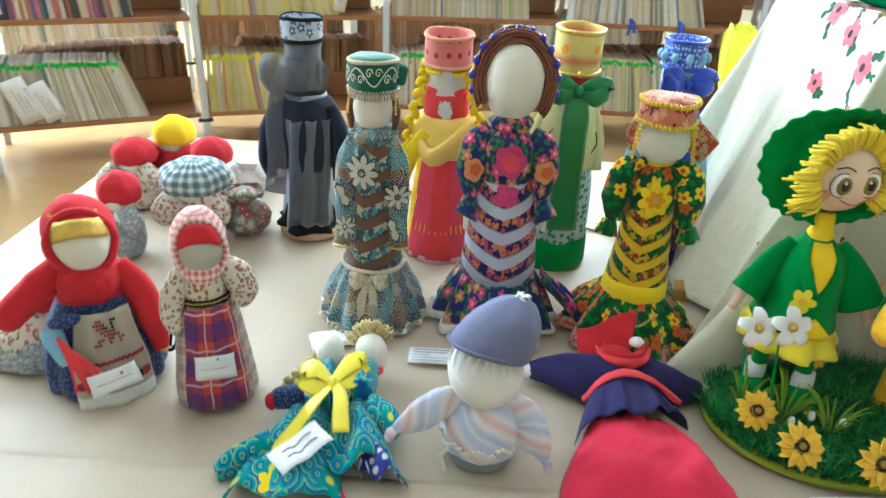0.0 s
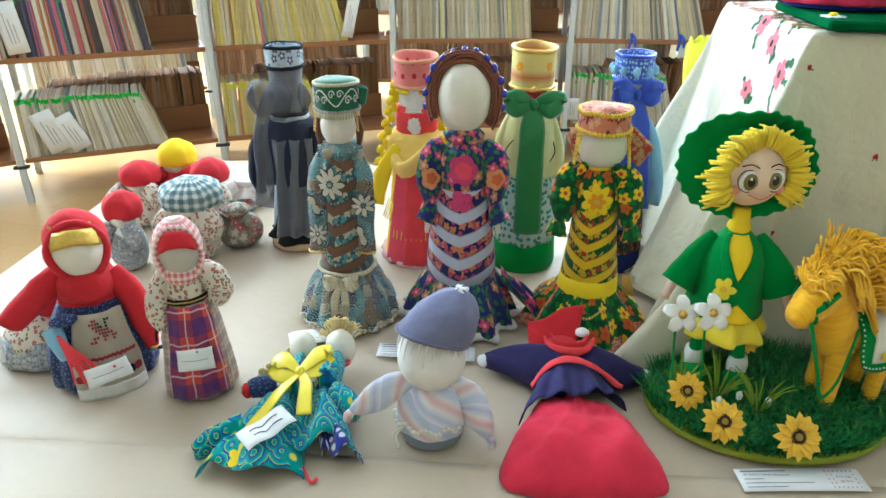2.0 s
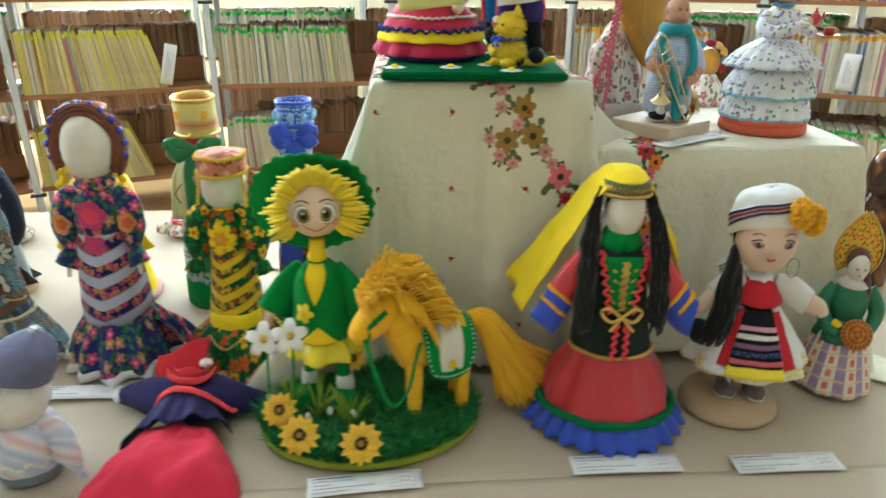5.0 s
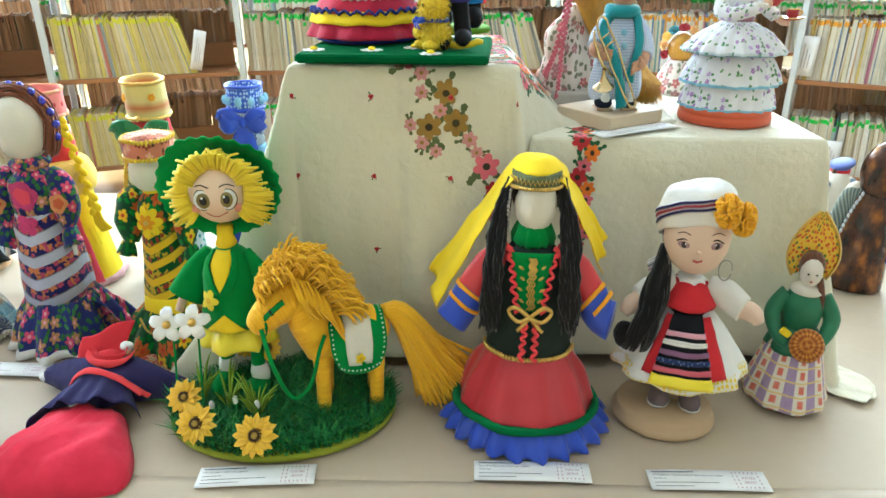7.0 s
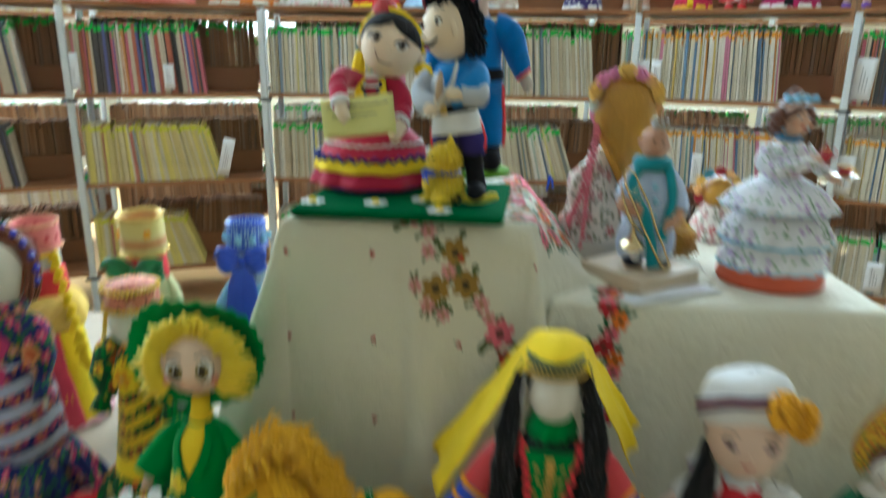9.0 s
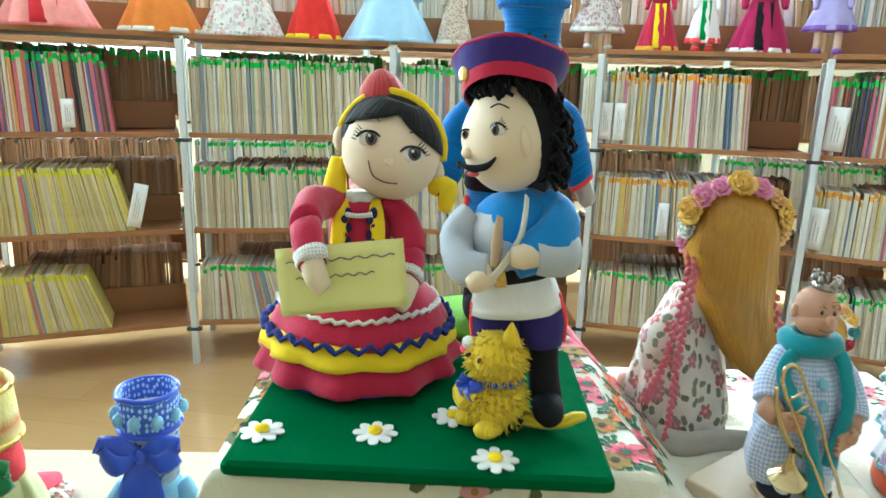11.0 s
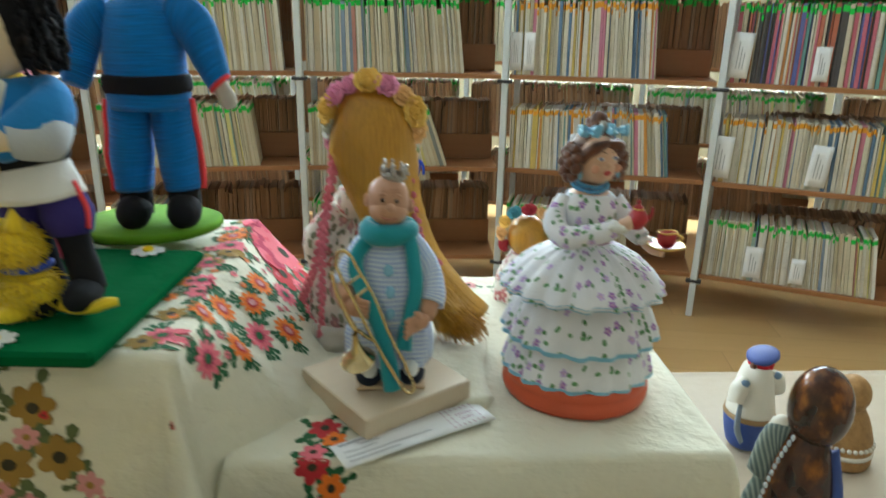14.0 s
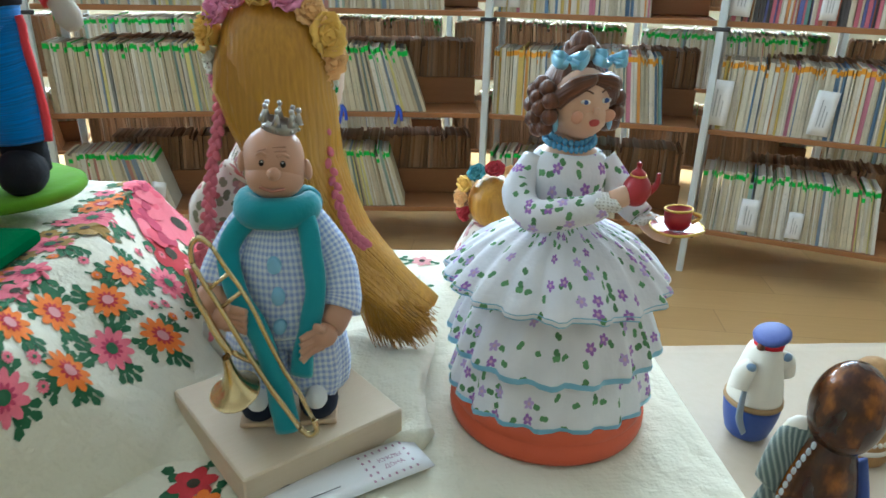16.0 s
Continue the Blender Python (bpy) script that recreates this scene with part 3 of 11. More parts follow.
# the next range of bookcases, a gangway further back
FAR = [(-2.98, 3.42), (-2.16, 4.06), (-1.22, 4.52), (-0.18, 4.83), (0.90, 4.98), (1.98, 4.92), (3.0, 4.64), (3.95, 4.26)]
for i in range(len(FAR) - 1):
    rng = random.Random(300 + i)
    m, L = bookcase(FAR, i, SHELF, 2.12)
    for lv in range(4):
        fill_row(m, L, SHELF[lv], "brown" if (i + lv) % 3 else "pale", rng, L * rng.uniform(0.8, 0.95), rng.uniform(0.05, 0.16), False, 0.37 if lv > 1 else 0.31)
        fill_row(m @ pose(L, 0.47, 0, 0, 0, 180), L, SHELF[lv], "pale", rng, L * rng.uniform(0.8, 0.95), rng.uniform(0.05, 0.25), False, 0.31)

# ---- the table and the covered boxes ----
TABLE_M = pose(0.0, 0.0, 0, 0, 0, TURN)
n = Net("kraft_paper", 0.5, 0, 0.35)
fold = n.noise(2.2, 5.0)
fibre = n.noise(60.0, 6.0)
KRAFT = n.done(n.mix(fibre, worn(n, (0.50, 0.41, 0.30), 0.10, 4.0), (0.53, 0.44, 0.34)), n.math("ADD", n.math("MULTIPLY", fold, 8.0), n.math("MULTIPLY", fibre, 0.25)), 0.3, 0.004)
TABLEWOOD = wood("table_wood", (0.45, 0.27, 0.12), (0.34, 0.19, 0.08), 0.4)


def to_table(x, y):
    a = radians(-TURN)
    return x * math.cos(a) - y * math.sin(a), x * math.sin(a) + y * math.cos(a)


FRONT, BACK, LEFT, RIGHT = 0.385, 1.645, -0.48, 2.75


def paper(k, x0, x1, y0, y1, z, seed, lip):
    """Wrapping paper laid on the table, slightly buckled, hanging over the front edge."""
    def fn(a, b):
        x = x0 + (x1 - x0) * a
        s = (y1 - y0 + lip) * b - lip
        dz = 0.0012 * noise.noise((x * 5 + seed, s * 5, 0)) + 0.0006 * noise.noise((x * 17, s * 17, seed))
        if s < 0:
            return (x, y0 - 0.006 + 0.004 * noise.noise((x * 9, s * 4, seed)), z + s)
        return (x, y0 + s, z + dz)
    k.sheet(fn, 90, 40, KRAFT, 0.0006, (x1 - x0, y1 - y0 + lip))


table = empty("table", TABLE_M, "long exhibition table covered in brown wrapping paper", "table")
k = Kit()
k.box(((LEFT + RIGHT) / 2, (FRONT + BACK) / 2, TZ - 0.02), (RIGHT - LEFT - 0.01, BACK - FRONT - 0.01, 0.03), TABLEWOOD)
part("tabletop", k, table)
for x in (LEFT + 0.06, (LEFT + RIGHT) / 2, RIGHT - 0.06):
    for y in (FRONT + 0.06, BACK - 0.06):
        k = Kit()
        k.box((x, y, (TZ - 0.035) / 2), (0.045, 0.045, TZ - 0.035), POST)
        part("leg", k, table)
k = Kit()
paper(k, LEFT, RIGHT, 0.515, BACK, TZ - 0.0035, 1.0, 0.0)
k.thing("paper_sheet", TABLE_M, "brown kraft paper sheet covering the table", "paper")
k = Kit()
paper(k, LEFT - 0.02, RIGHT, FRONT, 0.531, TZ - 0.001, 5.0, 0.35)
k.thing("paper_sheet", TABLE_M, "brown kraft paper sheet hanging over the table front", "paper")


class Drape:
    """A cloth laid over a box: surf(u, v) runs over it in cloth metres from the box's middle."""

    def __init__(self, w, d, h, flare=0.05, waves=9, depth=0.02, seed=0, lump=0.3, ledge=None, wing=0.0):
        self.ledge, self.wing = ledge, wing
        self.w, self.d, self.h, self.flare, self.waves, self.depth, self.seed, self.lump = w / 2, d / 2, h, flare, waves, depth, seed, lump

    def surf(self, u, v):
        """u across, v away; past the edges the cloth hangs down."""
        ox, oy = max(0, abs(u) - self.w), max(0, abs(v) - self.d)
        sx, sy = (1 if u > 0 else -1), (1 if v > 0 else -1)
        drop = math.hypot(ox, oy) if ox and oy else ox + oy
        x, y = max(-self.w, min(self.w, u)), max(-self.d, min(self.d, v))
        if drop <= 0:
            return (u, v, self.h + 0.0015 * noise.noise((u * 14, v * 14, self.seed)) + 0.0012 * abs(noise.noise((u * 46, v * 30, self.seed + 2))))
        most = self.h + (0.09 if self.wing and u < 0 and v < 0 else 0.05)
        if drop > most and ox and oy:      # the corners are rounded off
            f = most / drop
            ox, oy, drop = ox * f, oy * f, most
        if self.ledge and u > self.w and not oy:
            s = max(0.0, min(1.0, (v + self.d - 0.01) / 0.08))
            fall = self.h - self.ledge
            run = drop * 0.72
            z1 = self.h - min(run, fall) + 0.004 * math.sin(v * 50 + drop * 30) * min(1, drop / 0.05)
            x1 = self.w + min(drop * 0.7, fall * 0.97) + max(0.0, drop - fall / 0.72) + 0.006 * math.sin(v * 34)
            flat = max(0.0, min(1.0, (drop - fall / 0.72) / 0.05))     # bunched folds where it comes to lie
            z1 += flat * (0.010 * max(0.0, noise.noise((x1 * 26 + 2, v * 16, 3))) + 0.004 * abs(noise.noise((x1 * 60, v * 50, 7))))
            if s >= 1:
                return (x1, v, z1)
            x0, z0 = self.w + 0.01 + self.flare * min(1.0, drop / self.h), self.h - drop
            return (x0 + (x1 - x0) * s, v, max(0.003, z0 + (z1 - z0) * s))
        soft = min(1.0, drop / 0.03)
        t = min(1.0, drop / self.h)
        along = (u if oy and not ox else v if ox and not oy else 0)
        dx, dy = ox / drop, oy / drop
        wav = self.depth * t * (math.sin(along * self.waves * 6.28 + self.seed) + self.lump * math.sin(along * self.waves * 14 + 2))
        wav += 0.012 * t * noise.noise((u * 7, v * 7, self.seed + 4))
        corner = 4 * dx * dy
        out = 0.008 * soft + self.flare * t ** 1.4 * (0.35 + corner * 1.5) + abs(wav) * (1 - corner) + wav * 0.2
        if self.wing and u < 0:                     # the free side stands away from the box
            out += self.wing * t ** 1.25 * min(1.0, ox / max(drop, 0.001) * 1.4) * (0.8 + 0.3 * math.sin(v * 26 + 1.2))
        z = self.h - drop + 0.012 * soft * (1 - soft)
        if z < 0.002:
            out += (0.002 - z) * 0.9
            z = 0.002 + 0.002 * abs(math.sin(u * 40) * math.sin(v * 37))
        return (x + dx * sx * out, y + dy * sy * out * (0.4 if self.wing and u < 0 else 1.0), z)

    def build(self, k, mat, reach_u, reach_v, cells=110):
        def fn(a, b):
            return self.surf(reach_u[0] + (reach_u[1] - reach_u[0]) * a, reach_v[0] + (reach_v[1] - reach_v[0]) * b)
        k.sheet(fn, cells, cells, mat, 0.0008, (reach_u[1] - reach_u[0], reach_v[1] - reach_v[0]))


n = Net("cream_shawl", 0.85, 0, 0.2, 0.2)
CREAM = n.done(n.mix(n.math("MULTIPLY", n.noise(5.0, 4.0), 0.5), worn(n, (0.76, 0.72, 0.58), 0.08, 12.0), (0.66, 0.62, 0.47)), weave(n), 0.35, 0.003)
CARTON = plain("cardboard", (0.42, 0.30, 0.18), 0.8)
TALL_C, TALL_W, TALL_D, TALL_Z = (0.808, 1.140), 0.31, 0.36, 1.112
LOW_C, LOW_W, LOW_D, LOW_Z = (1.195, 1.250), 0.42, 0.42, 1.009
TALL_M = pose(TALL_C[0], TALL_C[1], TZ, 0, 0, TURN)
LOW_M = pose(LOW_C[0], LOW_C[1], TZ, 0, 0, TURN)
for m, w, d, z in ((TALL_M, TALL_W, TALL_D, TALL_Z), (LOW_M, LOW_W, LOW_D, LOW_Z)):
    k = Kit()
    k.box((0, 0, (z - TZ) / 2), (w - 0.012, d - 0.012, z - TZ - 0.006), CARTON, None, 0.004)
    k.thing("cardboard_box", m, "upturned brown cardboard box hidden under a shawl", "box")
PETALPINK = cloth("printed_pink", (0.78, 0.17, 0.22), 0.85)
PETALORANGE = cloth("printed_orange", (0.82, 0.20, 0.02), 0.85)
PETALRED = cloth("printed_red", (0.52, 0.03, 0.04), 0.85)
PETALGOLD = cloth("printed_ochre", (0.34, 0.20, 0.04), 0.85)
PETALROSE = cloth("printed_rose", (0.66, 0.30, 0.30), 0.85)
LEAFDARK = cloth("printed_leaf", (0.03, 0.13, 0.05), 0.85)
LEAFOLIVE = cloth("printed_olive", (0.12, 0.15, 0.06), 0.85)
DARKHEART = cloth("printed_heart", (0.05, 0.04, 0.02), 0.85)


PETALDEEP = cloth("petal_deep", (0.52, 0.05, 0.11), 0.9, 0.1, 0.2)


def print_flower(k, surf, u, v, r, mat, rng, n=8, leaves=2, leaf=None, heart=None):
    """A flower printed on the cloth, with leaves round it."""
    for i in range(leaves):
        a = rng.uniform(0, 6.28)
        q = r * rng.uniform(0.9, 1.35)
        k.patch(surf, u + q * math.cos(a), v + q * math.sin(a), lambda t: r * 0.62 * max(0.15, abs(math.cos(t)) ** 1.4), leaf or LEAFDARK, 0.0004, 12, a + rng.uniform(-0.5, 0.5), 1)
    k.patch(surf, u, v, lambda t: r * (0.66 + 0.34 * abs(math.cos(n * t / 2))), mat, 0.0007 + rng.uniform(0, 0.0003), n * 4, rng.uniform(0, 3))
    k.patch(surf, u, v, lambda t: r * 0.27, heart or DARKHEART, 0.0013, 10, 0, 1)


shawl = empty("shawl", TALL_M, "cream shawl with printed flowers draped over a box", "shawl")
k = Kit()
tall_cloth = Drape(TALL_W, TALL_D, TALL_Z - TZ, 0.05, 7.0, 0.012, 3, 0.3, LOW_Z - TZ + 0.006, 0.10)
tall_cloth.build(k, CREAM, (-0.62, 0.46), (-0.64, 0.60), 150)
part("cloth", k, shawl)
k = Kit()
rng = random.Random(41)
S = tall_cloth.surf
w, d = TALL_W / 2, TALL_D / 2
for i in range(5):                                  # small printed buds in rows
    for j in range(4):
        print_flower(k, S, -0.153 + 0.112 * i, -d - 0.042 - 0.115 * j, 0.0042, PETALRED, rng, 3, 2, LEAFDARK)
for u, q, r, mat in ((0.008, -0.012, 0.02, PETALPINK), (0.03, 0.012, 0.011, PETALROSE), (0.064, 0.036, 0.018, PETALGOLD), (0.04, 0.083, 0.02, PETALGOLD), (0.078, 0.077, 0.02, PETALGOLD), (0.056, 0.06, 0.011, PETALROSE), (0.098, 0.1, 0.012, PETALROSE), (0.03, 0.105, 0.011, PETALROSE), (0.014, 0.08, 0.01, PETALROSE), (0.05, 0.118, 0.01, PETALROSE), (0.122, 0.138, 0.02, PETALPINK), (0.108, 0.118, 0.01, PETALROSE), (0.132, 0.172, 0.012, PETALRED), (0.03, 0.035, 0.01, PETALROSE), (0.138, 0.21, 0.014, PETALPINK)):
    print_flower(k, S, u, -d - q, r, mat, rng, 6, 3, LEAFOLIVE, PETALGOLD if mat is PETALROSE else DARKHEART)
ROSEPRINT = cloth("printed_coral", (0.74, 0.10, 0.15), 0.85)
spots = [(0.160, 0.166, 0.024), (0.194, 0.122, 0.027), (0.176, 0.142, 0.022)]
for u, v, r in spots:                               # large roses of overlapping petals
    print_flower(k, S, u, v, r, ROSEPRINT, rng, 5, 6)
    for i in range(7):
        t = i * 0.9 + u * 40
        k.patch(S, u + r * 0.5 * math.cos(t), v + r * 0.5 * math.sin(t), lambda z: r * (0.42 + 0.06 * math.sin(3 * z)), (PETALPINK, ROSEPRINT, PETALDEEP)[i % 3], 0.0015 + 0.00012 * i, 14, t, 1)
    k.patch(S, u, v, lambda z: r * 0.24, PETALDEEP, 0.0027, 10, 0, 1)
for _ in range(1500):                               # flowered border on the side towards the low box
    u, v = rng.uniform(w - 0.02, w + 0.235), rng.uniform(-d + 0.03, d + 0.03)
    r = rng.choice((0.018, 0.017, 0.016)) if _ < 1000 else rng.choice((0.0045, 0.0055))
    if all((u - a) ** 2 + (v - b) ** 2 > (r + c) ** 2 * 1.12 for a, b, c in spots) and (u > w + 0.03 or rng.random() < 0.4) and v > max(-d + 0.03, -0.142 + 2.4 * (u - 0.19)):
        spots.append((u, v, r))
        mat = rng.choice((PETALPINK, PETALPINK, PETALORANGE, PETALORANGE, PETALPINK))
        if r > 0.01:
            for a in range(3):                      # sprays of narrow leaves
                t = a * 2.1 + rng.uniform(-0.5, 0.5)
                for e in (-0.7, -0.25, 0.2, 0.65):
                    g = r * rng.uniform(0.95, 1.3)
                    k.patch(S, u + g * math.cos(t + e * 0.5), v + g * math.sin(t + e * 0.5), lambda z: r * 0.46 * max(0.16, abs(math.cos(z)) ** 1.8), LEAFDARK, 0.0004, 12, t + e, 1)
        print_flower(k, S, u, v, r, mat, rng, 11, 0 if r > 0.01 else 2, None, LEAFDARK if mat is PETALPINK else PETALROSE)
        if r > 0.01:
            k.patch(S, u, v, lambda t: r * (0.30 + 0.2 * abs(math.cos(5.5 * t))), PETALDEEP if mat is PETALPINK else PETALRED, 0.0011, 44, 0.3)
for u, v, r in ((w + 0.05, d - 0.02, 0.032), (w + 0.10, d - 0.035, 0.03), (w + 0.06, d - 0.08, 0.026), (-w - 0.03, -0.08, 0.018), (-w - 0.06, -0.14, 0.022), (-w - 0.12, -0.16, 0.018), (-w - 0.2, -0.12, 0.016), (-w - 0.26, -0.15, 0.02), (-w - 0.01, -0.02, 0.02), (-w - 0.1, -0.05, 0.016), (-w - 0.33, -0.13, 0.02)):
    print_flower(k, S, u, v, r, rng.choice((PETALPINK, PETALRED)) if u > 0 else PETALPINK, rng, 5, 4)
spots = []
for _ in range(260):                                # flowered corner under the felt board
    v = rng.uniform(-d + 0.02, d)
    u = rng.choice((-1, 1)) * rng.uniform(w - 0.03, w - 0.004)
    r = rng.choice((0.014, 0.01))
    if all((u - a) ** 2 + (v - b) ** 2 > (r + c) ** 2 for a, b, c in spots):
        spots.append((u, v, r))
        print_flower(k, S, u, v, r, rng.choice((PETALPINK, PETALORANGE, PETALGOLD)), rng, 7, 3, LEAFOLIVE)
part("floral_print", k, shawl, "pink, orange and ochre printed flowers with green leaves")
k = Kit()
for i in range(120):                                # wool fringe along the free edge
    v = -0.60 + 0.0085 * i
    p, q = Vector(S(-0.612, v)), Vector(S(-0.60, v))
    d = p - q
    d.z = 0
    d = d.normalized() if d.length > 1e-5 else Vector((-1, 0, 0))
    e = p + d * 0.014 + Vector((rng.uniform(-0.003, 0.003), rng.uniform(-0.003, 0.003), 0))
    k.tube([p + Vector((0, 0, 0.001)), p + d * 0.007 + Vector((0, 0, 0.0015)), (e.x, e.y, max(0.001, p.z - 0.004))], [0.0009, 0.0008, 0.0005], CREAM, 4, 1, None, 2)
part("fringe", k, shawl)
shawl = empty("shawl", LOW_M, "cream woollen shawl with a flowered corner over a low box", "shawl")
k = Kit()
low_cloth = Drape(LOW_W, LOW_D, LOW_Z - TZ, 0.03, 5.0, 0.008, 8)
low_cloth.build(k, CREAM, (-0.30, 0.64), (-0.56, 0.5), 130)
part("cloth", k, shawl)
k = Kit()
S = low_cloth.surf
d = LOW_D / 2
for i in range(13):
    v = -d + 0.045 - 0.017 * i
    print_flower(k, S, -0.134 + 0.010 * math.sin(i * 1.9), v, 0.012 if i % 3 else 0.0155, (PETALRED, PETALORANGE, PETALPINK)[i % 3], rng, 6, 4)
for u, v in ((0.50, -0.10), (0.54, -0.06), (0.47, -0.05), (0.58, -0.02)):
    print_flower(k, S, u, v, 0.022, PETALRED if u < 0.5 else PETALPINK, rng, 6, 4)
for _ in range(14):
    print_flower(k, S, rng.uniform(-0.02, 0.19), rng.uniform(0.10, 0.2), 0.012, rng.choice((PETALPINK, PETALROSE)), rng, 6, 3)
part("floral_print", k, shawl, "red and pink printed roses with green leaves")

# ---- cloths and colours of the dolls ----
LINEN = cloth("white_linen", (0.76, 0.72, 0.62), 0.85, 0.1, 0.2, 0.08)
GREYLINEN = cloth("grey_linen", (0.52, 0.48, 0.42))
RED = cloth("red_cotton", (0.58, 0.02, 0.03))
CORAL = cloth("coral_cotton", (0.80, 0.06, 0.07))
NAVY = cloth("navy_cotton", (0.025, 0.02, 0.10))
NAVYPRINT = dotted("navy_print", (0.02, 0.035, 0.12), (0.12, 0.16, 0.3), 160.0, 0.22, 0.9)
YELLOWC = cloth("yellow_cotton", (0.92, 0.66, 0.006), amount=0.1)
ORANGEY = cloth("orange_felt", (0.85, 0.36, 0.01))
GREENF = cloth("green_felt", (0.003, 0.25, 0.040), 0.92, 0.06)
GREEND = cloth("dark_green_felt", (0.002, 0.15, 0.042), 0.95, 0.05, 0.08)
WHITEC = cloth("white_cotton", (0.80, 0.80, 0.80), 0.85, 0.1, 0.2, 0.06)
BLACKC = cloth("black_cloth", (0.009, 0.009, 0.012), 0.85, 0.03, 0.12)
BLACKHAIR = yarn("black_hair", (0.005, 0.0045, 0.005), 260.0, 0.4, 0, 0.92)
BROWNHAIR = yarn("brown_hair", (0.16, 0.055, 0.022), 320.0, 0.35, 0, 0.4)
n = Net("golden_hair", 0.34, 0, 0.5)
strand = n.noise(1.0, 4.0, n.vec("MULTIPLY", n.ob, (420.0, 420.0, 9.0)))
GOLDHAIR = n.done(n.mix(n.noise(24.0, 3.0), n.mix(strand, (0.22, 0.09, 0.005), (0.70, 0.38, 0.03)), n.mix(strand, (0.34, 0.15, 0.01), (0.58, 0.28, 0.02))), strand, 0.5, 0.001)
WOOL = yarn("yellow_wool", (0.95, 0.68, 0.02), 240.0, 0.85)
HORSEWOOL = yarn("orange_wool", (1.0, 0.48, 0.002), 150.0, 0.86, 1)
BLONDYARN = yarn("blond_yarn", (0.82, 0.64, 0.27), 260.0, 0.6)
SKIN = plain("skin_felt", (0.76, 0.56, 0.44), 0.75, 0, 0.25, 0.08, 20.0)
CLAYSKIN = plain("clay_skin", (0.56, 0.31, 0.20), 0.45, 0, 0.4, 0.15, 26.0)
GOLD = plain("gold_trim", (0.72, 0.48, 0.12), 0.3, 0.85, 0.5, 0.3, 140.0, 0.5)
SILVER = plain("dark_silver", (0.42, 0.40, 0.36), 0.3, 0.95, 0.5, 0.35, 120.0)
BRASS = plain("brass", (0.66, 0.52, 0.28), 0.22, 1.0, 0.5, 0.12, 60.0, 0.02)
TAN = wood("pale_wood", (0.62, 0.46, 0.30), (0.52, 0.36, 0.22), 0.55, 8.0)
EYEDARK = plain("eye_black", (0.015, 0.012, 0.012), 0.25)
EYEWHITE = plain("eye_white", (0.82, 0.82, 0.8), 0.4)
LIPS = plain("lip_red", (0.5, 0.08, 0.07), 0.5)
LACE = dotted("white_lace", (0.80, 0.79, 0.76), (0.5, 0.47, 0.42), 330.0, 0.26, 0.25)
CORD = yarn("rope_cord", (0.62, 0.54, 0.36), 500.0, 0.5, 1)
BLUESATIN = satin("blue_satin", (0.012, 0.06, 0.52))
YELLOWSATIN = satin("yellow_satin", (0.88, 0.72, 0.01))
BOWGREEN = satin("green_ribbon", (0.005, 0.19, 0.045))
GINGHAMRED = plaid("red_gingham", (0.78, 0.70, 0.66), (0.74, 0.34, 0.34), (0.60, 0.07, 0.09), 0.0105, (0.78, 0.7, 0.66))
GINGHAMBLUE = plaid("blue_gingham", (0.72, 0.76, 0.82), (0.44, 0.53, 0.76), (0.25, 0.34, 0.66), 0.0044, (0.72, 0.76, 0.82))
TEALPLAID = plaid("teal_gingham", (0.62, 0.66, 0.62), (0.14, 0.25, 0.28), (0.02, 0.07, 0.09), 0.019, (0.7, 0.72, 0.7))
TARTAN = plaid("red_navy_plaid", (0.56, 0.07, 0.05), (0.20, 0.035, 0.12), (0.035, 0.03, 0.19), 0.052, (0.72, 0.64, 0.64))
TARTANPALE = plaid("beige_plaid", (0.58, 0.50, 0.40), (0.40, 0.32, 0.30), (0.30, 0.18, 0.2), 0.028, (0.4, 0.1, 0.1))
CALICO = floral("calico", (0.66, 0.61, 0.50), (0.42, 0.05, 0.06), (0.5, 0.4, 0.2), (0.25, 0.2, 0.12), 90.0, None, 0.6, 0.34, 0.3)
GREYFLORAL = floral("grey_floral", (0.33, 0.36, 0.38), (0.62, 0.60, 0.56), (0.4, 0.3, 0.25), (0.20, 0.24, 0.28), 120.0, None, 0.5, 0.38)
SACKFLORAL = floral("sack_floral", (0.22, 0.20, 0.17), (0.45, 0.05, 0.07), (0.6, 0.5, 0.3), (0.42, 0.38, 0.26), 46.0, (0.5, 0.47, 0.38), 0.7, 0.42, 0.8)
NAVYROSE = floral("navy_rose_print", (0.018, 0.026, 0.15), (0.62, 0.07, 0.16), (0.75, 0.35, 0.35), (0.05, 0.22, 0.05), 40.0, (0.50, 0.24, 0.10), 0.6, 0.46, 0.7)
GREENROSE = floral("green_flower_print", (0.004, 0.07, 0.02), (0.80, 0.52, 0.01), (0.55, 0.06, 0.02), (0.01, 0.24, 0.03), 34.0, (0.55, 0.12, 0.02), 0.7, 0.46, 0.8)
TEALDOT = dotted("teal_dot_print", (0.50, 0.62, 0.58), (0.03, 0.25, 0.22), 78.0, 0.30, 0.7)
DARKFLORAL = floral("dark_floral", (0.03, 0.02, 0.02), (0.45, 0.07, 0.04), (0.6, 0.4, 0.2), (0.12, 0.2, 0.2), 60.0, None, 0.7, 0.42)
ROSECLOTH = floral("rose_cotton", (0.72, 0.66, 0.58), (0.46, 0.13, 0.13), (0.6, 0.34, 0.28), (0.26, 0.27, 0.17), 44.0, (0.42, 0.22, 0.22), 0.56, 0.42, 0.55)
VIOLETPRINT = floral("violet_print", (0.80, 0.80, 0.84), (0.34, 0.16, 0.50), (0.62, 0.42, 0.55), (0.16, 0.36, 0.16), 76.0, (0.52, 0.38, 0.70), 0.36, 0.33, 0.26)
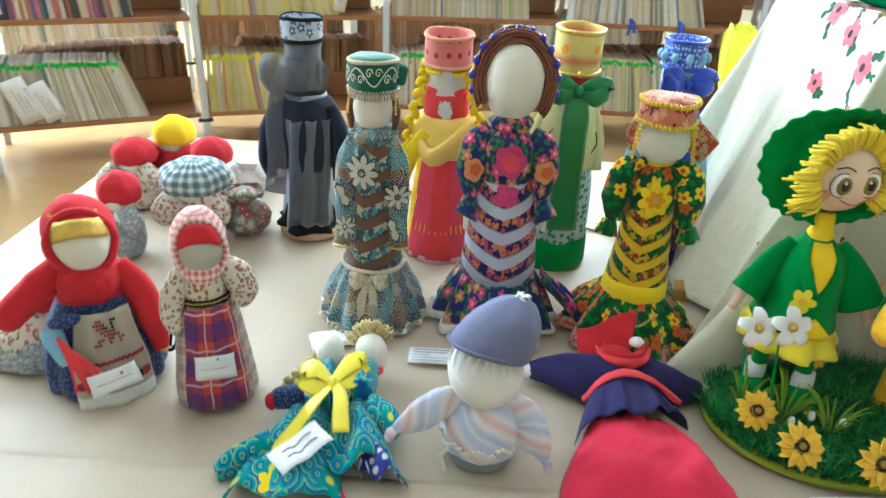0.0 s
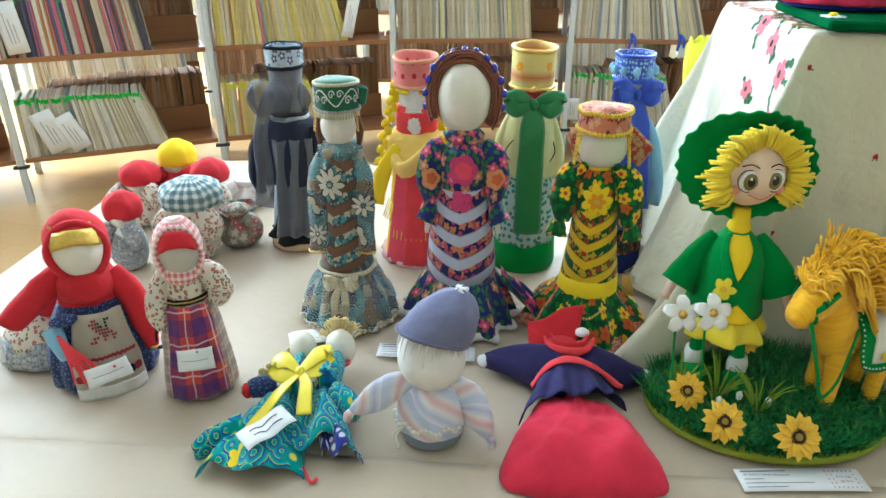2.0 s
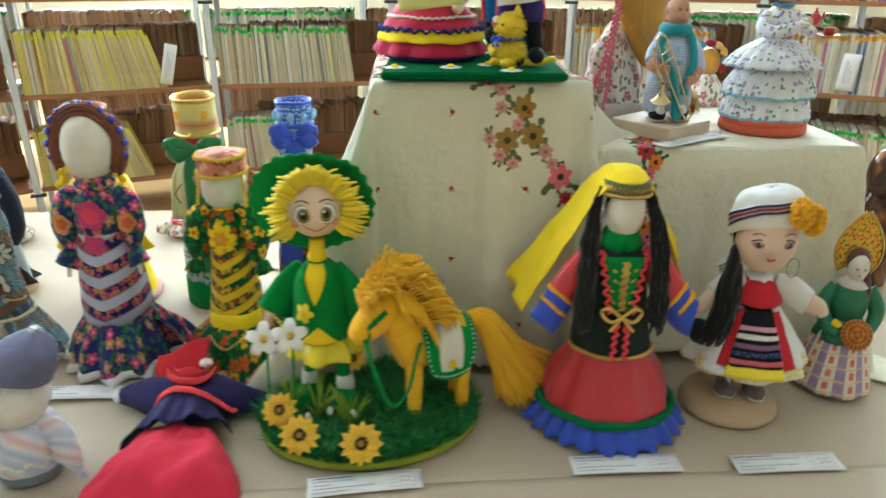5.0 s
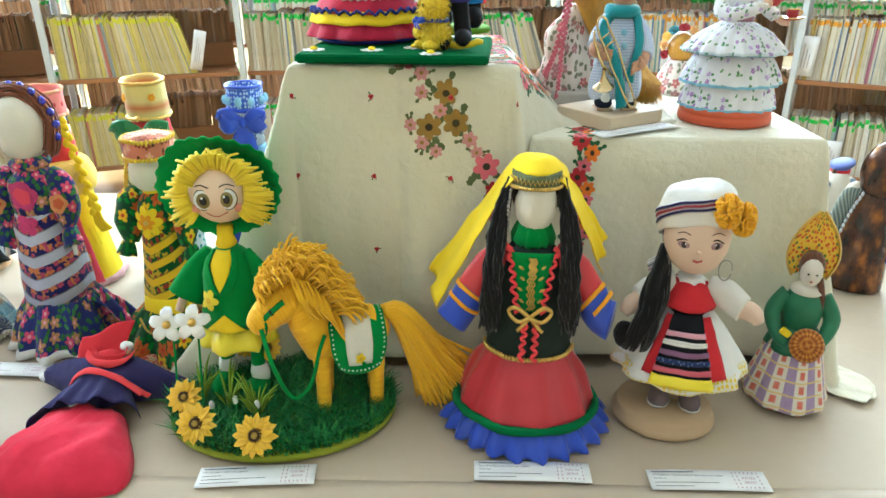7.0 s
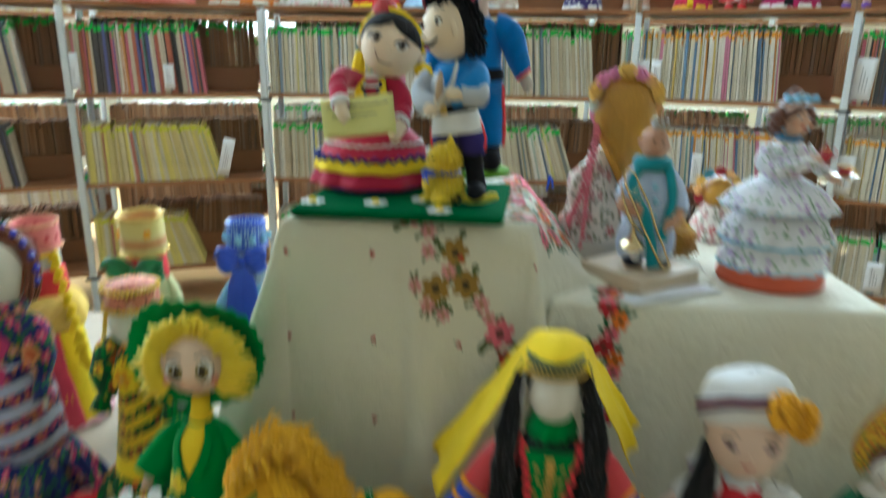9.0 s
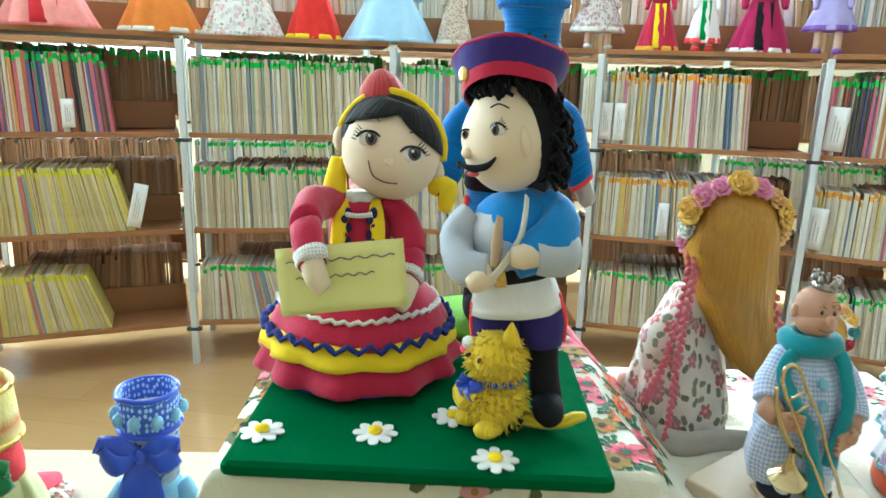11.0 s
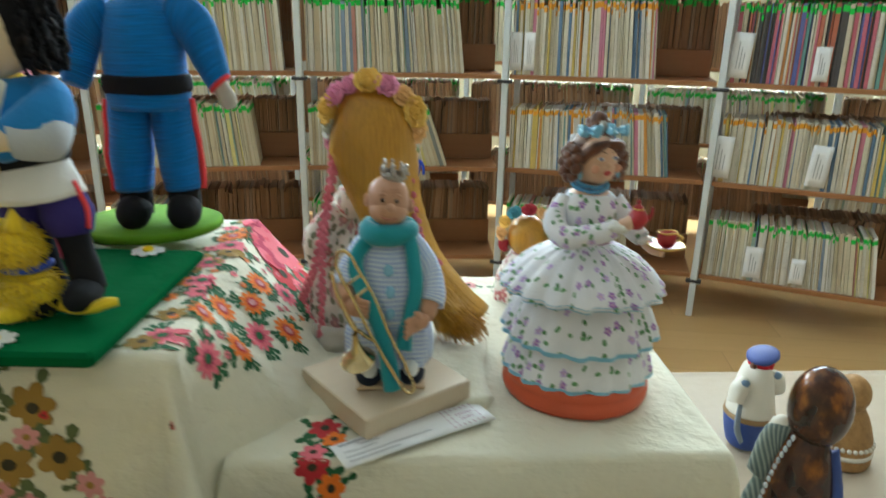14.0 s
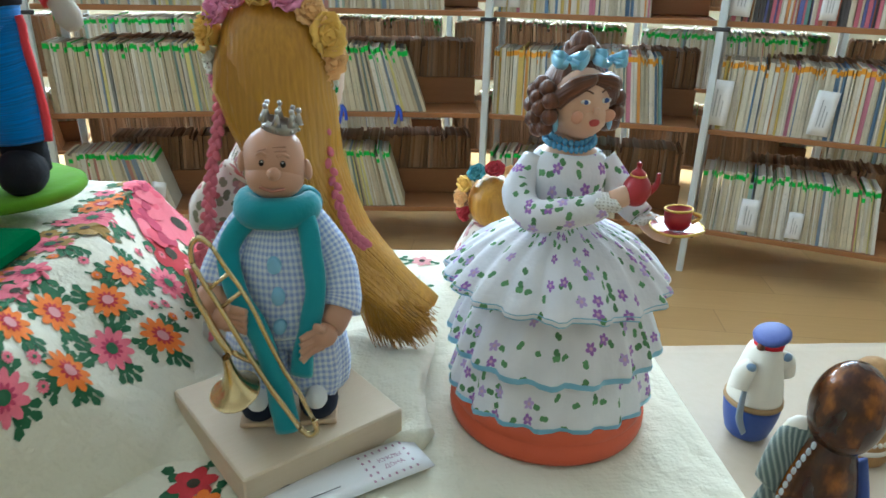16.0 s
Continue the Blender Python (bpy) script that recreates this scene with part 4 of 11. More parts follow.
PASTEL = striped("pastel_stripes", [(0.72, 0.70, 0.78), (0.42, 0.46, 0.66), (0.74, 0.72, 0.74), (0.70, 0.42, 0.44), (0.72, 0.70, 0.72), (0.5, 0.55, 0.72)], 0.062, 0.7)
n = Net("teal_dress_print", 0.85, 0, 0.2, 0.15)
v = n.cells(34.0, jitter=1.0)
sw = n.math("FRACT", n.math("ADD", n.math("MULTIPLY", v["Distance"], 3.2), n.noise(30.0)))
fl = n.flowers(22.0, 4.0, 0.46, 0.5)
col = n.ramp(sw, [(0.0, (0.01, 0.05, 0.25)), (0.35, (0.01, 0.2, 0.42)), (0.6, (0.01, 0.34, 0.34)), (0.85, (0.03, 0.45, 0.34)), (0.97, (0.6, 0.6, 0.1))])
col = n.mix(fl[0], col, (0.01, 0.3, 0.28))
TEALDRESS = n.done(n.mix(fl[1], col, (0.72, 0.6, 0.05)), weave(n), 0.3)
n = Net("paisley_print", 0.85, 0, 0.2, 0.15)
v = n.cells(50.0, n.vec("ADD", n.uv, n.vec("SCALE", n.node("TexNoise", Vector=n.uv, Scale=50.0).outputs["Color"], 0.012)), jitter=0.95)
rings = n.math("FRACT", n.math("MULTIPLY", v["Distance"], 5.5))
pick = n.sep(v["Color"])
base = n.ramp(pick[0], [(0.0, (0.015, 0.11, 0.16)), (0.3, (0.10, 0.055, 0.035)), (0.5, (0.05, 0.20, 0.26)), (0.72, (0.26, 0.23, 0.17)), (0.9, (0.02, 0.05, 0.13))], True)
PAISLEY = n.done(n.mix(n.step(rings, 0.22, 0.05), base, (0.62, 0.58, 0.42)), weave(n), 0.3)


def banded(name, a, b, dots, size, circ, slope):
    """Ribbons wound crosswise round a body, meeting in front; a second print between them."""
    n = Net(name, 0.85, 0, 0.2, 0.15)
    u = n.sep(n.uv)
    tri = n.math("ABSOLUTE", n.math("SUBTRACT", n.math("FRACT", n.math("DIVIDE", u[0], circ / 2)), 0.5))
    f = n.math("FRACT", n.math("DIVIDE", n.math("ADD", u[1], n.math("MULTIPLY", tri, -slope)), size))
    g = n.flowers(60.0, 5.0, 0.5, 0.75)
    low = n.mix(g[0], b, dots[0])
    low = n.mix(n.flowers(75.0, 2.0, 0.44, 0.6, 0.2)[0], low, dots[1])
    col = n.mix(n.step(f, 0.5, 0.02), low, worn(n, a))
    lip = n.math("MULTIPLY", n.step(n.math("ABSOLUTE", n.math("SUBTRACT", f, 0.5)), 0.05, 0.03), 0.5)
    return n.done(n.mix(lip, col, (0.02, 0.02, 0.03)), n.math("ADD", n.math("MULTIPLY", f, 4.0), weave(n)), 0.4, 0.003)


BROWNBAND = banded("brown_bands", (0.17, 0.085, 0.05), (0.05, 0.09, 0.10), ((0.45, 0.40, 0.28), (0.08, 0.26, 0.28)), 0.034, 0.264, 0.05)
NAVYBAND = banded("navy_bands", (0.50, 0.53, 0.66), (0.016, 0.016, 0.12), ((0.6, 0.2, 0.07), (0.45, 0.06, 0.14)), 0.037, 0.377, 0.05)
YELLOWBAND = banded("yellow_bands", (0.88, 0.56, 0.005), (0.006, 0.10, 0.02), ((0.6, 0.4, 0.02), (0.35, 0.05, 0.03)), 0.027, 0.295, 0.05)
n = Net("hat_scroll", 0.7, 0, 0.3, 0.2)
HATSCROLL = n.done(worn(n, (0.006, 0.11, 0.05), 0.25, 60.0), weave(n), 0.3)
HATFLOWER = floral("hat_flower_print", (0.62, 0.20, 0.12), (0.72, 0.36, 0.28), (0.8, 0.5, 0.1), (0.14, 0.05, 0.03), 60.0, (0.28, 0.05, 0.03), 0.8, 0.46, 0.3)
PINKHAT = dotted("pink_hat", (0.72, 0.22, 0.20), (0.45, 0.02, 0.03), 42.0, 0.2, 0.1)
BLUEHAT = floral("blue_grey_print", (0.42, 0.52, 0.62), (0.08, 0.12, 0.25), (0.7, 0.7, 0.7), (0.6, 0.66, 0.7), 55.0, None, 0.7, 0.45)
BLUELACE = dotted("blue_lace", (0.05, 0.12, 0.52), (0.40, 0.55, 0.75), 120.0, 0.3, 0.5)
YELLOWHAT = striped("yellow_hat", [(0.72, 0.60, 0.18), (0.66, 0.55, 0.22), (0.55, 0.14, 0.05), (0.70, 0.60, 0.25), (0.72, 0.62, 0.22)], 0.06, 0.0)
n = Net("grey_tulle", 0.6, 0, 0.3)
n.b.inputs["Alpha"].default_value = 0.55
TULLE = n.done(worn(n, (0.12, 0.13, 0.16), 0.3), n.noise(60.0), 0.3)
NAVYVELVET = cloth("navy_velvet", (0.010, 0.014, 0.034), 0.85, 0.1)
GREYSATIN = satin("grey_satin", (0.26, 0.31, 0.36))
GREYFELT = cloth("grey_felt", (0.20, 0.24, 0.28), 0.9, 0.2)
YG = cloth("pale_yellow_green", (0.62, 0.62, 0.30))
PINKC = cloth("pink_cotton", (0.80, 0.08, 0.13))
LIGHTBLUE = cloth("light_blue_cotton", (0.26, 0.50, 0.68))
BEADBLUE = plain("blue_beads", (0.03, 0.03, 0.36), 0.2, 0, 0.6, 0.1)
BEADYELLOW = plain("yellow_beads", (0.80, 0.52, 0.02), 0.3, 0, 0.5, 0.1)
BEADPEARL = plain("pearl_beads", (0.52, 0.56, 0.62), 0.25, 0.2, 0.6, 0.1)
GOLDCLOTH = plain("gold_brocade", (0.68, 0.46, 0.08), 0.32, 0.6, 0.5, 0.4, 160.0, 0.6)
HAIRWIRE = yarn("auburn_wreath", (0.26, 0.075, 0.03), 420.0, 0.4, 1, 0.5)
TRIMRED = floral("red_braid", (0.55, 0.08, 0.06), (0.75, 0.5, 0.3), (0.1, 0.3, 0.1), (0.7, 0.3, 0.2), 120.0, None, 0.8, 0.5)
CROSSRED = cloth("embroidery_red", (0.30, 0.03, 0.05))
CHECKLINEN = cloth("beige_linen", (0.44, 0.39, 0.30))


def ring_points(r, z, n=16, sx=1.0, sy=1.0, a0=0.0, a1=360.0, y=0.0, x=0.0):
    return [(x + r * sx * math.cos(radians(a0 + (a1 - a0) * i / n)), y + r * sy * math.sin(radians(a0 + (a1 - a0) * i / n)), z) for i in range(n + 1)]


def cyl_surf(r, z0=0.0, taper=0.0, y=0.0):
    """The front of a round body: u round it, v up, from the middle of its front."""
    def fn(u, v):
        rr = r + taper * v
        a = -math.pi / 2 + u / r
        return (rr * math.cos(a), y + rr * math.sin(a), z0 + v)
    return fn


def tag_on(k, c, w, h, tilt=0.0, lean=8.0, lines=2, mat=None):
    """A paper tag with lines of handwriting that cannot be read."""
    rot = (Matrix.Rotation(radians(-lean), 3, "X") @ Matrix.Rotation(radians(tilt), 3, "Y"))
    c = Vector(c)

    def fn(a, b):
        return c + rot @ Vector(((a - 0.5) * w, -0.003 * math.sin(a * 3.1) - 0.001 * math.sin(a * 9), (b - 0.5) * h))
    k.sheet(fn, 8, 4, mat or PAPERLABEL, 0.0004, (w, h))
    for i in range(lines):
        z = h * (0.22 - 0.4 * i / max(1, lines - 1)) if lines > 1 else 0
        k.tube([c + rot @ Vector((x * w * (0.36 - 0.08 * i), -0.0042 - 0.001 * math.sin((x / 2 + 0.5) * 3), z + 0.02 * h * math.sin(x * 14))) for x in (-1, -0.5, 0, 0.5, 1)], 0.0004, INK, 5, 1, None, 3)


def flower_patch(k, surf, u, v, r, petal, heart, n=5, lift=0.0015, turn=0.0):
    k.patch(surf, u, v, lambda a: r * (0.62 + 0.38 * abs(math.cos(n * a / 2))), petal, lift, n * 6, turn)
    k.patch(surf, u, v, lambda a: r * 0.3, heart, lift + 0.0012, 10, 0, 1)


def daisy_print(k, surf, u, v, r, n, petal, line, heart, lift=0.001, turn=0.0, slim=0.17):
    """A printed bloom of long outlined petals."""
    def oval(a, b):
        return lambda t: a * b / math.sqrt((b * math.cos(t)) ** 2 + (a * math.sin(t)) ** 2)
    for i in range(n):
        a = 2 * math.pi * i / n + turn
        x, y = u + 0.58 * r * math.cos(a), v + 0.58 * r * math.sin(a)
        k.patch(surf, x, y, oval(0.46 * r, (slim + 0.05) * r), line, lift, 14, a, 1)
        k.patch(surf, x, y, oval(0.40 * r, slim * r), petal, lift + 0.0006, 14, a, 1)
    k.patch(surf, u, v, lambda t: r * 0.2, line, lift + 0.0010, 12, 0, 1)
    k.patch(surf, u, v, lambda t: r * 0.14, heart, lift + 0.0014, 10, 0, 1)


def leaf_patch(k, surf, u, v, r, mat, turn, lift=0.001):
    k.patch(surf, u, v, lambda a: r * max(0.16, abs(math.cos(a)) ** 1.6), mat, lift, 12, turn, 1)


def hooded_head(k, c, r, face, hood, band=None, tall=1.12):
    """A faceless rag head in a kerchief that is open in front."""
    c = Vector(c)
    k.ball(c + Vector((0, 0.006, 0.004)), (r * 1.24, r * 1.2, r * 1.3), hood, 28)
    k.ball(c + Vector((0, -r * 0.46, -r * 0.12)), (r * 0.98, r * 0.86, r * tall), face, 24)
    k.tube([c + Vector((r * 1.08 * math.cos(a), -r * 0.62 + 0.12 * r * math.sin(a), r * 1.2 * math.sin(a) - r * 0.1)) for a in [2 * math.pi * i / 16 for i in range(17)]], r * 0.17, hood, 8, 1, None, 2)
    if band:
        def fn(a, b):
            t = (a - 0.5) * 2.0
            z = r * (0.42 + 0.62 * b) - 0.30 * r * t * t
            y = -r * 0.46 - 0.92 * r * math.sqrt(max(0.02, 1 - (t * 0.93) ** 2 * 0.9 - ((z + r * 0.12) / (r * tall)) ** 2 * 0.62))
            return c + Vector((t * r * 0.93, y, z))
        k.sheet(fn, 14, 5, band, 0.001, (r * 2, r * 0.6))


def doll(k, name, x, y, z, rot, label, tilt=(0, 0), slim=(1.0, 1.0), high=1.0, waist=0.0):
    """Stands a doll in its place; slim: how much narrower it is made at its foot and at its top; waist: how far it is drawn in between."""
    top = max(v.co.z for v in k.bm.verts)
    for v in k.bm.verts:
        f = slim[0] + (slim[1] - slim[0]) * max(0.0, v.co.z / top)
        f *= 1 - waist * math.exp(-((v.co.z / top - 0.42) / 0.2) ** 2)
        p = Vector((v.co.x * f, v.co.y * f, v.co.z * high))
        lift = min(1.0, p.z / 0.03)             # sewn by hand: nothing is quite even
        p += (noise.noise_vector(p * 28 + Vector((x * 9, y * 9, 0))) * 0.0022 + noise.noise_vector(p * 75 + Vector((y, x, 3))) * 0.0009) * lift
        v.co = p
    return k.thing(name, pose(x, y, z, tilt[0], tilt[1], rot), label, "doll", "handmade dolls")


# ---- the rag dolls at the front ----
def red_kerchief_doll():
    k = Kit()
    k.lathe([(0.066, 0, 0.05), (0.070, 0.010, 0.05), (0.067, 0.05, 0.04), (0.054, 0.10, 0.02), (0.034, 0.135, 0.01)], NAVYPRINT, (0, 0, 0), 56, 11, 1.0, 0.86, fine=3)
    k.lathe([(0.036, 0.10), (0.040, 0.125), (0.036, 0.15), (0.028, 0.17)], RED, seg=24, sy=0.85, fine=3)

    def apron(a, b):
        t = (a - 0.5) * 2
        zz = 0.004 + 0.118 * b
        rr = 0.0745 - 0.27 * max(0, zz - 0.045) + 0.0012 * math.sin(a * 17 + b * 3)
        an = -math.pi / 2 + t * (0.66 - 0.06 * b) + 0.09
        return (rr * math.cos(an), rr * 0.88 * math.sin(an) - 0.003, zz)
    k.sheet(apron, 20, 14, CHECKLINEN, 0.001, (0.09, 0.12))
    k.sheet(lambda a, b: Vector(apron(a, b * 0.16 - 0.05 - 0.018 * abs(math.sin(a * 31)) * (b < 0.2))) + Vector((0, -0.0012, 0)), 40, 4, LACE, 0.0006, (0.09, 0.02))

    def on_apron(u, v):
        return apron(0.5 + u / 0.092, v / 0.118)
    for i in range(7):                                  # rows of cross-stitch
        for s in (-1, 1):
            k.patch(on_apron, -0.036 + i * 0.012, 0.030, lambda t: 0.0078 * max(0.2, abs(math.cos(t)) ** 0.5 * 0.9) if abs(math.cos(t)) > 0.4 else 0.0016, BLACKC if i % 2 else CROSSRED, 0.0016, 20, 0.75 * s, 1)
    for i in range(26):
        k.patch(on_apron, -0.040 + i * 0.0032, 0.055 + 0.0016 * (i % 2), lambda t: 0.0026, CROSSRED, 0.0016, 6, 0.4, 1)
    rng = random.Random(3)
    for j, line in enumerate(("0011000110", "0111100100", "0011110100", "0001111100", "0000111110", "0011011011", "0110010010")):
        for i, c in enumerate(line):                    # a stitched bird
            if c == "1":
                k.patch(on_apron, -0.020 + i * 0.0044, 0.108 - j * 0.0046, lambda t: 0.0024, CROSSRED if (j > 2 or i < 4) else BLACKC, 0.0016, 4, 0.785, 1)
    # arms, tassel and tag
    k.tube([(-0.028, -0.004, 0.168), (-0.052, -0.010, 0.152), (-0.078, -0.014, 0.134), (-0.100, -0.016, 0.116)], [0.018, 0.021, 0.020, 0.017], RED, 16, 0.8)
    k.tube([(-0.096, -0.016, 0.120), (-0.102, -0.017, 0.113)], [0.0172, 0.0150], RED, 14, 0.8, None, 2)
    k.tube([(0.030, -0.006, 0.160), (0.050, -0.018, 0.128), (0.060, -0.030, 0.086), (0.064, -0.036, 0.042)], [0.018, 0.021, 0.018, 0.008], RED, 16, 0.8)
    k.tube([(0.062, -0.040, 0.052), (0.074, -0.040, 0.040), (0.082, -0.034, 0.046)], [0.0024, 0.0028, 0.0020], BLACKC, 6)
    k.ball((0.066, -0.041, 0.044), (0.006, 0.004, 0.004), GOLD, 8)
    k.tube([(-0.052, -0.040, 0.108), (-0.046, -0.054, 0.086), (-0.042, -0.058, 0.070)], [0.012, 0.011, 0.009], LIGHTBLUE, 10)
    k.ball((-0.036, -0.052, 0.122), (0.018, 0.010, 0.008), NAVYPRINT, 12)
    for i in range(13):
        a = 0.0024 * (i - 6)
        k.tube([(-0.046, -0.056, 0.106), (-0.030 + a * 0.6, -0.074, 0.078), (-0.010 + a * 1.3 - 0.01 * (i % 4 == 0), -0.088, 0.044 - 0.004 * (i % 3))], 0.0016, CORAL, 5, 1, None, 3)
    tag_on(k, (0.004, -0.087, 0.050), 0.056, 0.026, -8, 20, 1)
    k.ball((0.012, -0.089, 0.058), 0.002, RED, 8)
    # head in a kerchief with a brocade band
    hooded_head(k, (0, -0.004, 0.208), 0.0325, LINEN, RED, GOLDCLOTH)
    k.lathe([(0.034, 0.135), (0.0385, 0.150), (0.036, 0.166), (0.029, 0.176)], RED, (0, -0.006, 0), 26, 6, fine=3)
    for i in range(5):
        k.patch(lambda u, v: (u, 0.012 - 0.0407 * math.cos(u / 0.042) * math.cos(v / 0.045) , 0.212 + 0.043 * math.sin(v / 0.043)), -0.026 + 0.012 * i, 0.030 + 0.006 * (i % 2), lambda t: 0.003, GOLDCLOTH, 0.0012, 7, 0, 1)
    doll(k, "rag_doll", -0.234, 0.653, TZ, 41, "rag doll in red kerchief, navy skirt and embroidered apron")


def plaid_doll():
    k = Kit()
    k.lathe([(0.054, 0, 0.07), (0.056, 0.015, 0.06), (0.05, 0.09, 0.04), (0.038, 0.158, 0.03), (0.03, 0.168)], TARTANPALE, (0, 0, 0), 40, 9, 1.05, 0.85, fine=3)

    def apron(a, b):
        t = (a - 0.5) * 2
        zz = 0.01 + 0.148 * b
        rr = 0.061 - 0.115 * max(0, zz - 0.02)
        an = -math.pi / 2 + t * 0.8
        return (rr * 1.05 * math.cos(an), rr * 0.9 * math.sin(an) - 0.003 + 0.002 * math.sin(a * 20), zz)
    k.sheet(apron, 18, 10, TARTAN, 0.001, (0.098, 0.15))
    k.lathe([(0.03, 0.155), (0.034, 0.175), (0.03, 0.2), (0.02, 0.21)], CALICO, seg=20, fine=3)
    k.tube([(-0.028, 0, 0.198), (-0.046, -0.01, 0.17), (-0.05, -0.014, 0.14), (-0.046, -0.02, 0.118)], [0.015, 0.02, 0.018, 0.008], CALICO, 12)
    k.tube([(0.028, 0, 0.2), (0.05, -0.008, 0.185), (0.056, -0.014, 0.165), (0.044, -0.024, 0.148)], [0.014, 0.023, 0.023, 0.01], CALICO, 12)
    for i, mat in enumerate((BLACKC, GOLD, BLACKC)):
        k.tube(ring_points(0.036, 0.158 + 0.003 * i, 18, 1.05, 0.9), 0.0024, mat, 6, 1, None, 1)
    k.tube([(-0.03, -0.022, 0.155), (-0.052, -0.022, 0.13), (-0.06, -0.02, 0.10)], 0.0022, BLACKC, 6)
    tag_on(k, (0.0, -0.063, 0.082), 0.058, 0.034, 2, 10, 1)
    k.ball((0.006, -0.066, 0.096), 0.0022, SILVER, 8)
    hooded_head(k, (0, -0.004, 0.236), 0.033, GREYLINEN, GINGHAMRED, RED, 1.0)
    k.lathe([(0.024, 0.188), (0.034, 0.196), (0.036, 0.208), (0.028, 0.218)], GINGHAMRED, (0, -0.006, 0), 20, 5, fine=3)
    rng = random.Random(5)
    for i in range(12):
        k.tube([(-0.034 + rng.uniform(-0.004, 0.004), -0.004, 0.205), (-0.042 + rng.uniform(-0.006, 0.004), -0.012 + rng.uniform(-0.01, 0.01), 0.182)], 0.0012, GINGHAMRED, 4, 1, None, 2)
    doll(k, "rag_doll", -0.079, 0.655, TZ, 33, "slim rag doll in gingham kerchief and plaid apron", slim=(0.82, 0.73), high=0.925)


def cap_doll():
    k = Kit()
    FACEWHITE = cloth("white_calico", (0.76, 0.73, 0.70), 0.9, 0.1, 0.2)
    CAPKNIT = cloth("cap_fleece", (0.16, 0.165, 0.27), 0.95, 0.2, 0.1)
    k.lathe([(0.038, 0), (0.041, 0.006), (0.042, 0.026), (0.040, 0.034)], GREYFELT, seg=28, fine=2)
    k.lathe([(0.0455, 0.020, 0.03), (0.0465, 0.030, 0.03), (0.044, 0.056, 0.03), (0.036, 0.078, 0.05), (0.024, 0.086, 0.05)], PASTEL, seg=40, folds=7, fine=3)
    for i in range(26):                                 # crumpled lace band
        a = radians(185 + 6.8 * i)
        k.ball((0.0475 * math.cos(a), 0.0475 * math.sin(a), 0.036 + 0.004 * math.sin(i * 1.3)), (0.0036, 0.0026, 0.0032), LINEN, 6)
    for s, pts in ((-1, [(-0.020, -0.004, 0.080), (-0.048, -0.010, 0.078), (-0.074, -0.018, 0.064), (-0.100, -0.022, 0.050)]), (1, [(0.020, -0.004, 0.080), (0.046, -0.014, 0.066), (0.060, -0.026, 0.040), (0.070, -0.034, 0.018)])):
        k.tube(pts, [0.016, 0.021, 0.019, 0.006], PASTEL, 16, 0.75, wave=0.07, waves=3)
        f = Vector(pts[-1])
        k.tube([f, f + Vector((s * 0.004, -0.001, -0.006)), f + Vector((s * 0.006, -0.002, -0.014))], [0.0045, 0.0062, 0.0050], PASTEL, 10)
        k.ball(f, (0.0045, 0.0045, 0.003), plain("mauve_thread", (0.42, 0.16, 0.38), 0.8) if not bpy.data.materials.get("mauve_thread") else bpy.data.materials["mauve_thread"], 8)
    k.ball((0, -0.003, 0.118), (0.0425, 0.041, 0.042), FACEWHITE, 30)
    k.m = Matrix.Translation((0, 0.002, 0.138)) @ Matrix.Rotation(radians(13), 4, "Y") @ Matrix.Rotation(radians(-16), 4, "X") @ Matrix.Diagonal((0.98, 0.98, 0.84, 1))
    for i in range(13):                                 # gathers under the cap
        a = radians(196 + 12.5 * i)
        k.tube([(0.041 * math.cos(a), 0.039 * math.sin(a), 0.010), (0.0428 * math.cos(a), 0.0405 * math.sin(a), -0.004), (0.0424 * math.cos(a), 0.040 * math.sin(a), -0.017 - 0.006 * (i % 3))], [0.0024, 0.0016, 0.0004], FACEWHITE, 6, 1, None, 3)
    k.lathe([(0.0425, 0.004), (0.0462, 0.007), (0.0465, 0.014), (0.0450, 0.026, 0.01), (0.038, 0.050, 0.02), (0.026, 0.070, 0.04), (0.012, 0.082, 0.06), (0.002, 0.085)], CAPKNIT, seg=48, folds=5, fine=3, sway=(0.020, 0.0), sy=0.95)
    k.tube(ring_points(0.0466, 0.010, 30, 1, 0.95), 0.0022, CAPKNIT, 6, 1, None, 1)
    for i in range(40):                                 # a tuft of white thread at the tip
        d = Vector((math.sin(i * 2.4), math.cos(i * 2.4), 0.4 + 0.5 * math.sin(i)))
        k.tube([(0.020, -0.002, 0.085), Vector((0.020, -0.002, 0.085)) + d * 0.006, Vector((0.022, -0.004, 0.083)) + d * 0.008], [0.0012, 0.001, 0.0006], WHITEC, 4, 1, None, 2)
    k.m = Matrix.Identity(4)
    k.tube([(-0.036, -0.030, 0.034), (-0.046, -0.030, 0.018), (-0.042, -0.038, 0.004)], 0.0026, LINEN, 6)
    doll(k, "rag_doll", 0.265, 0.639, TZ, 14, "white-faced rag doll in grey knitted cap and pastel shirt")


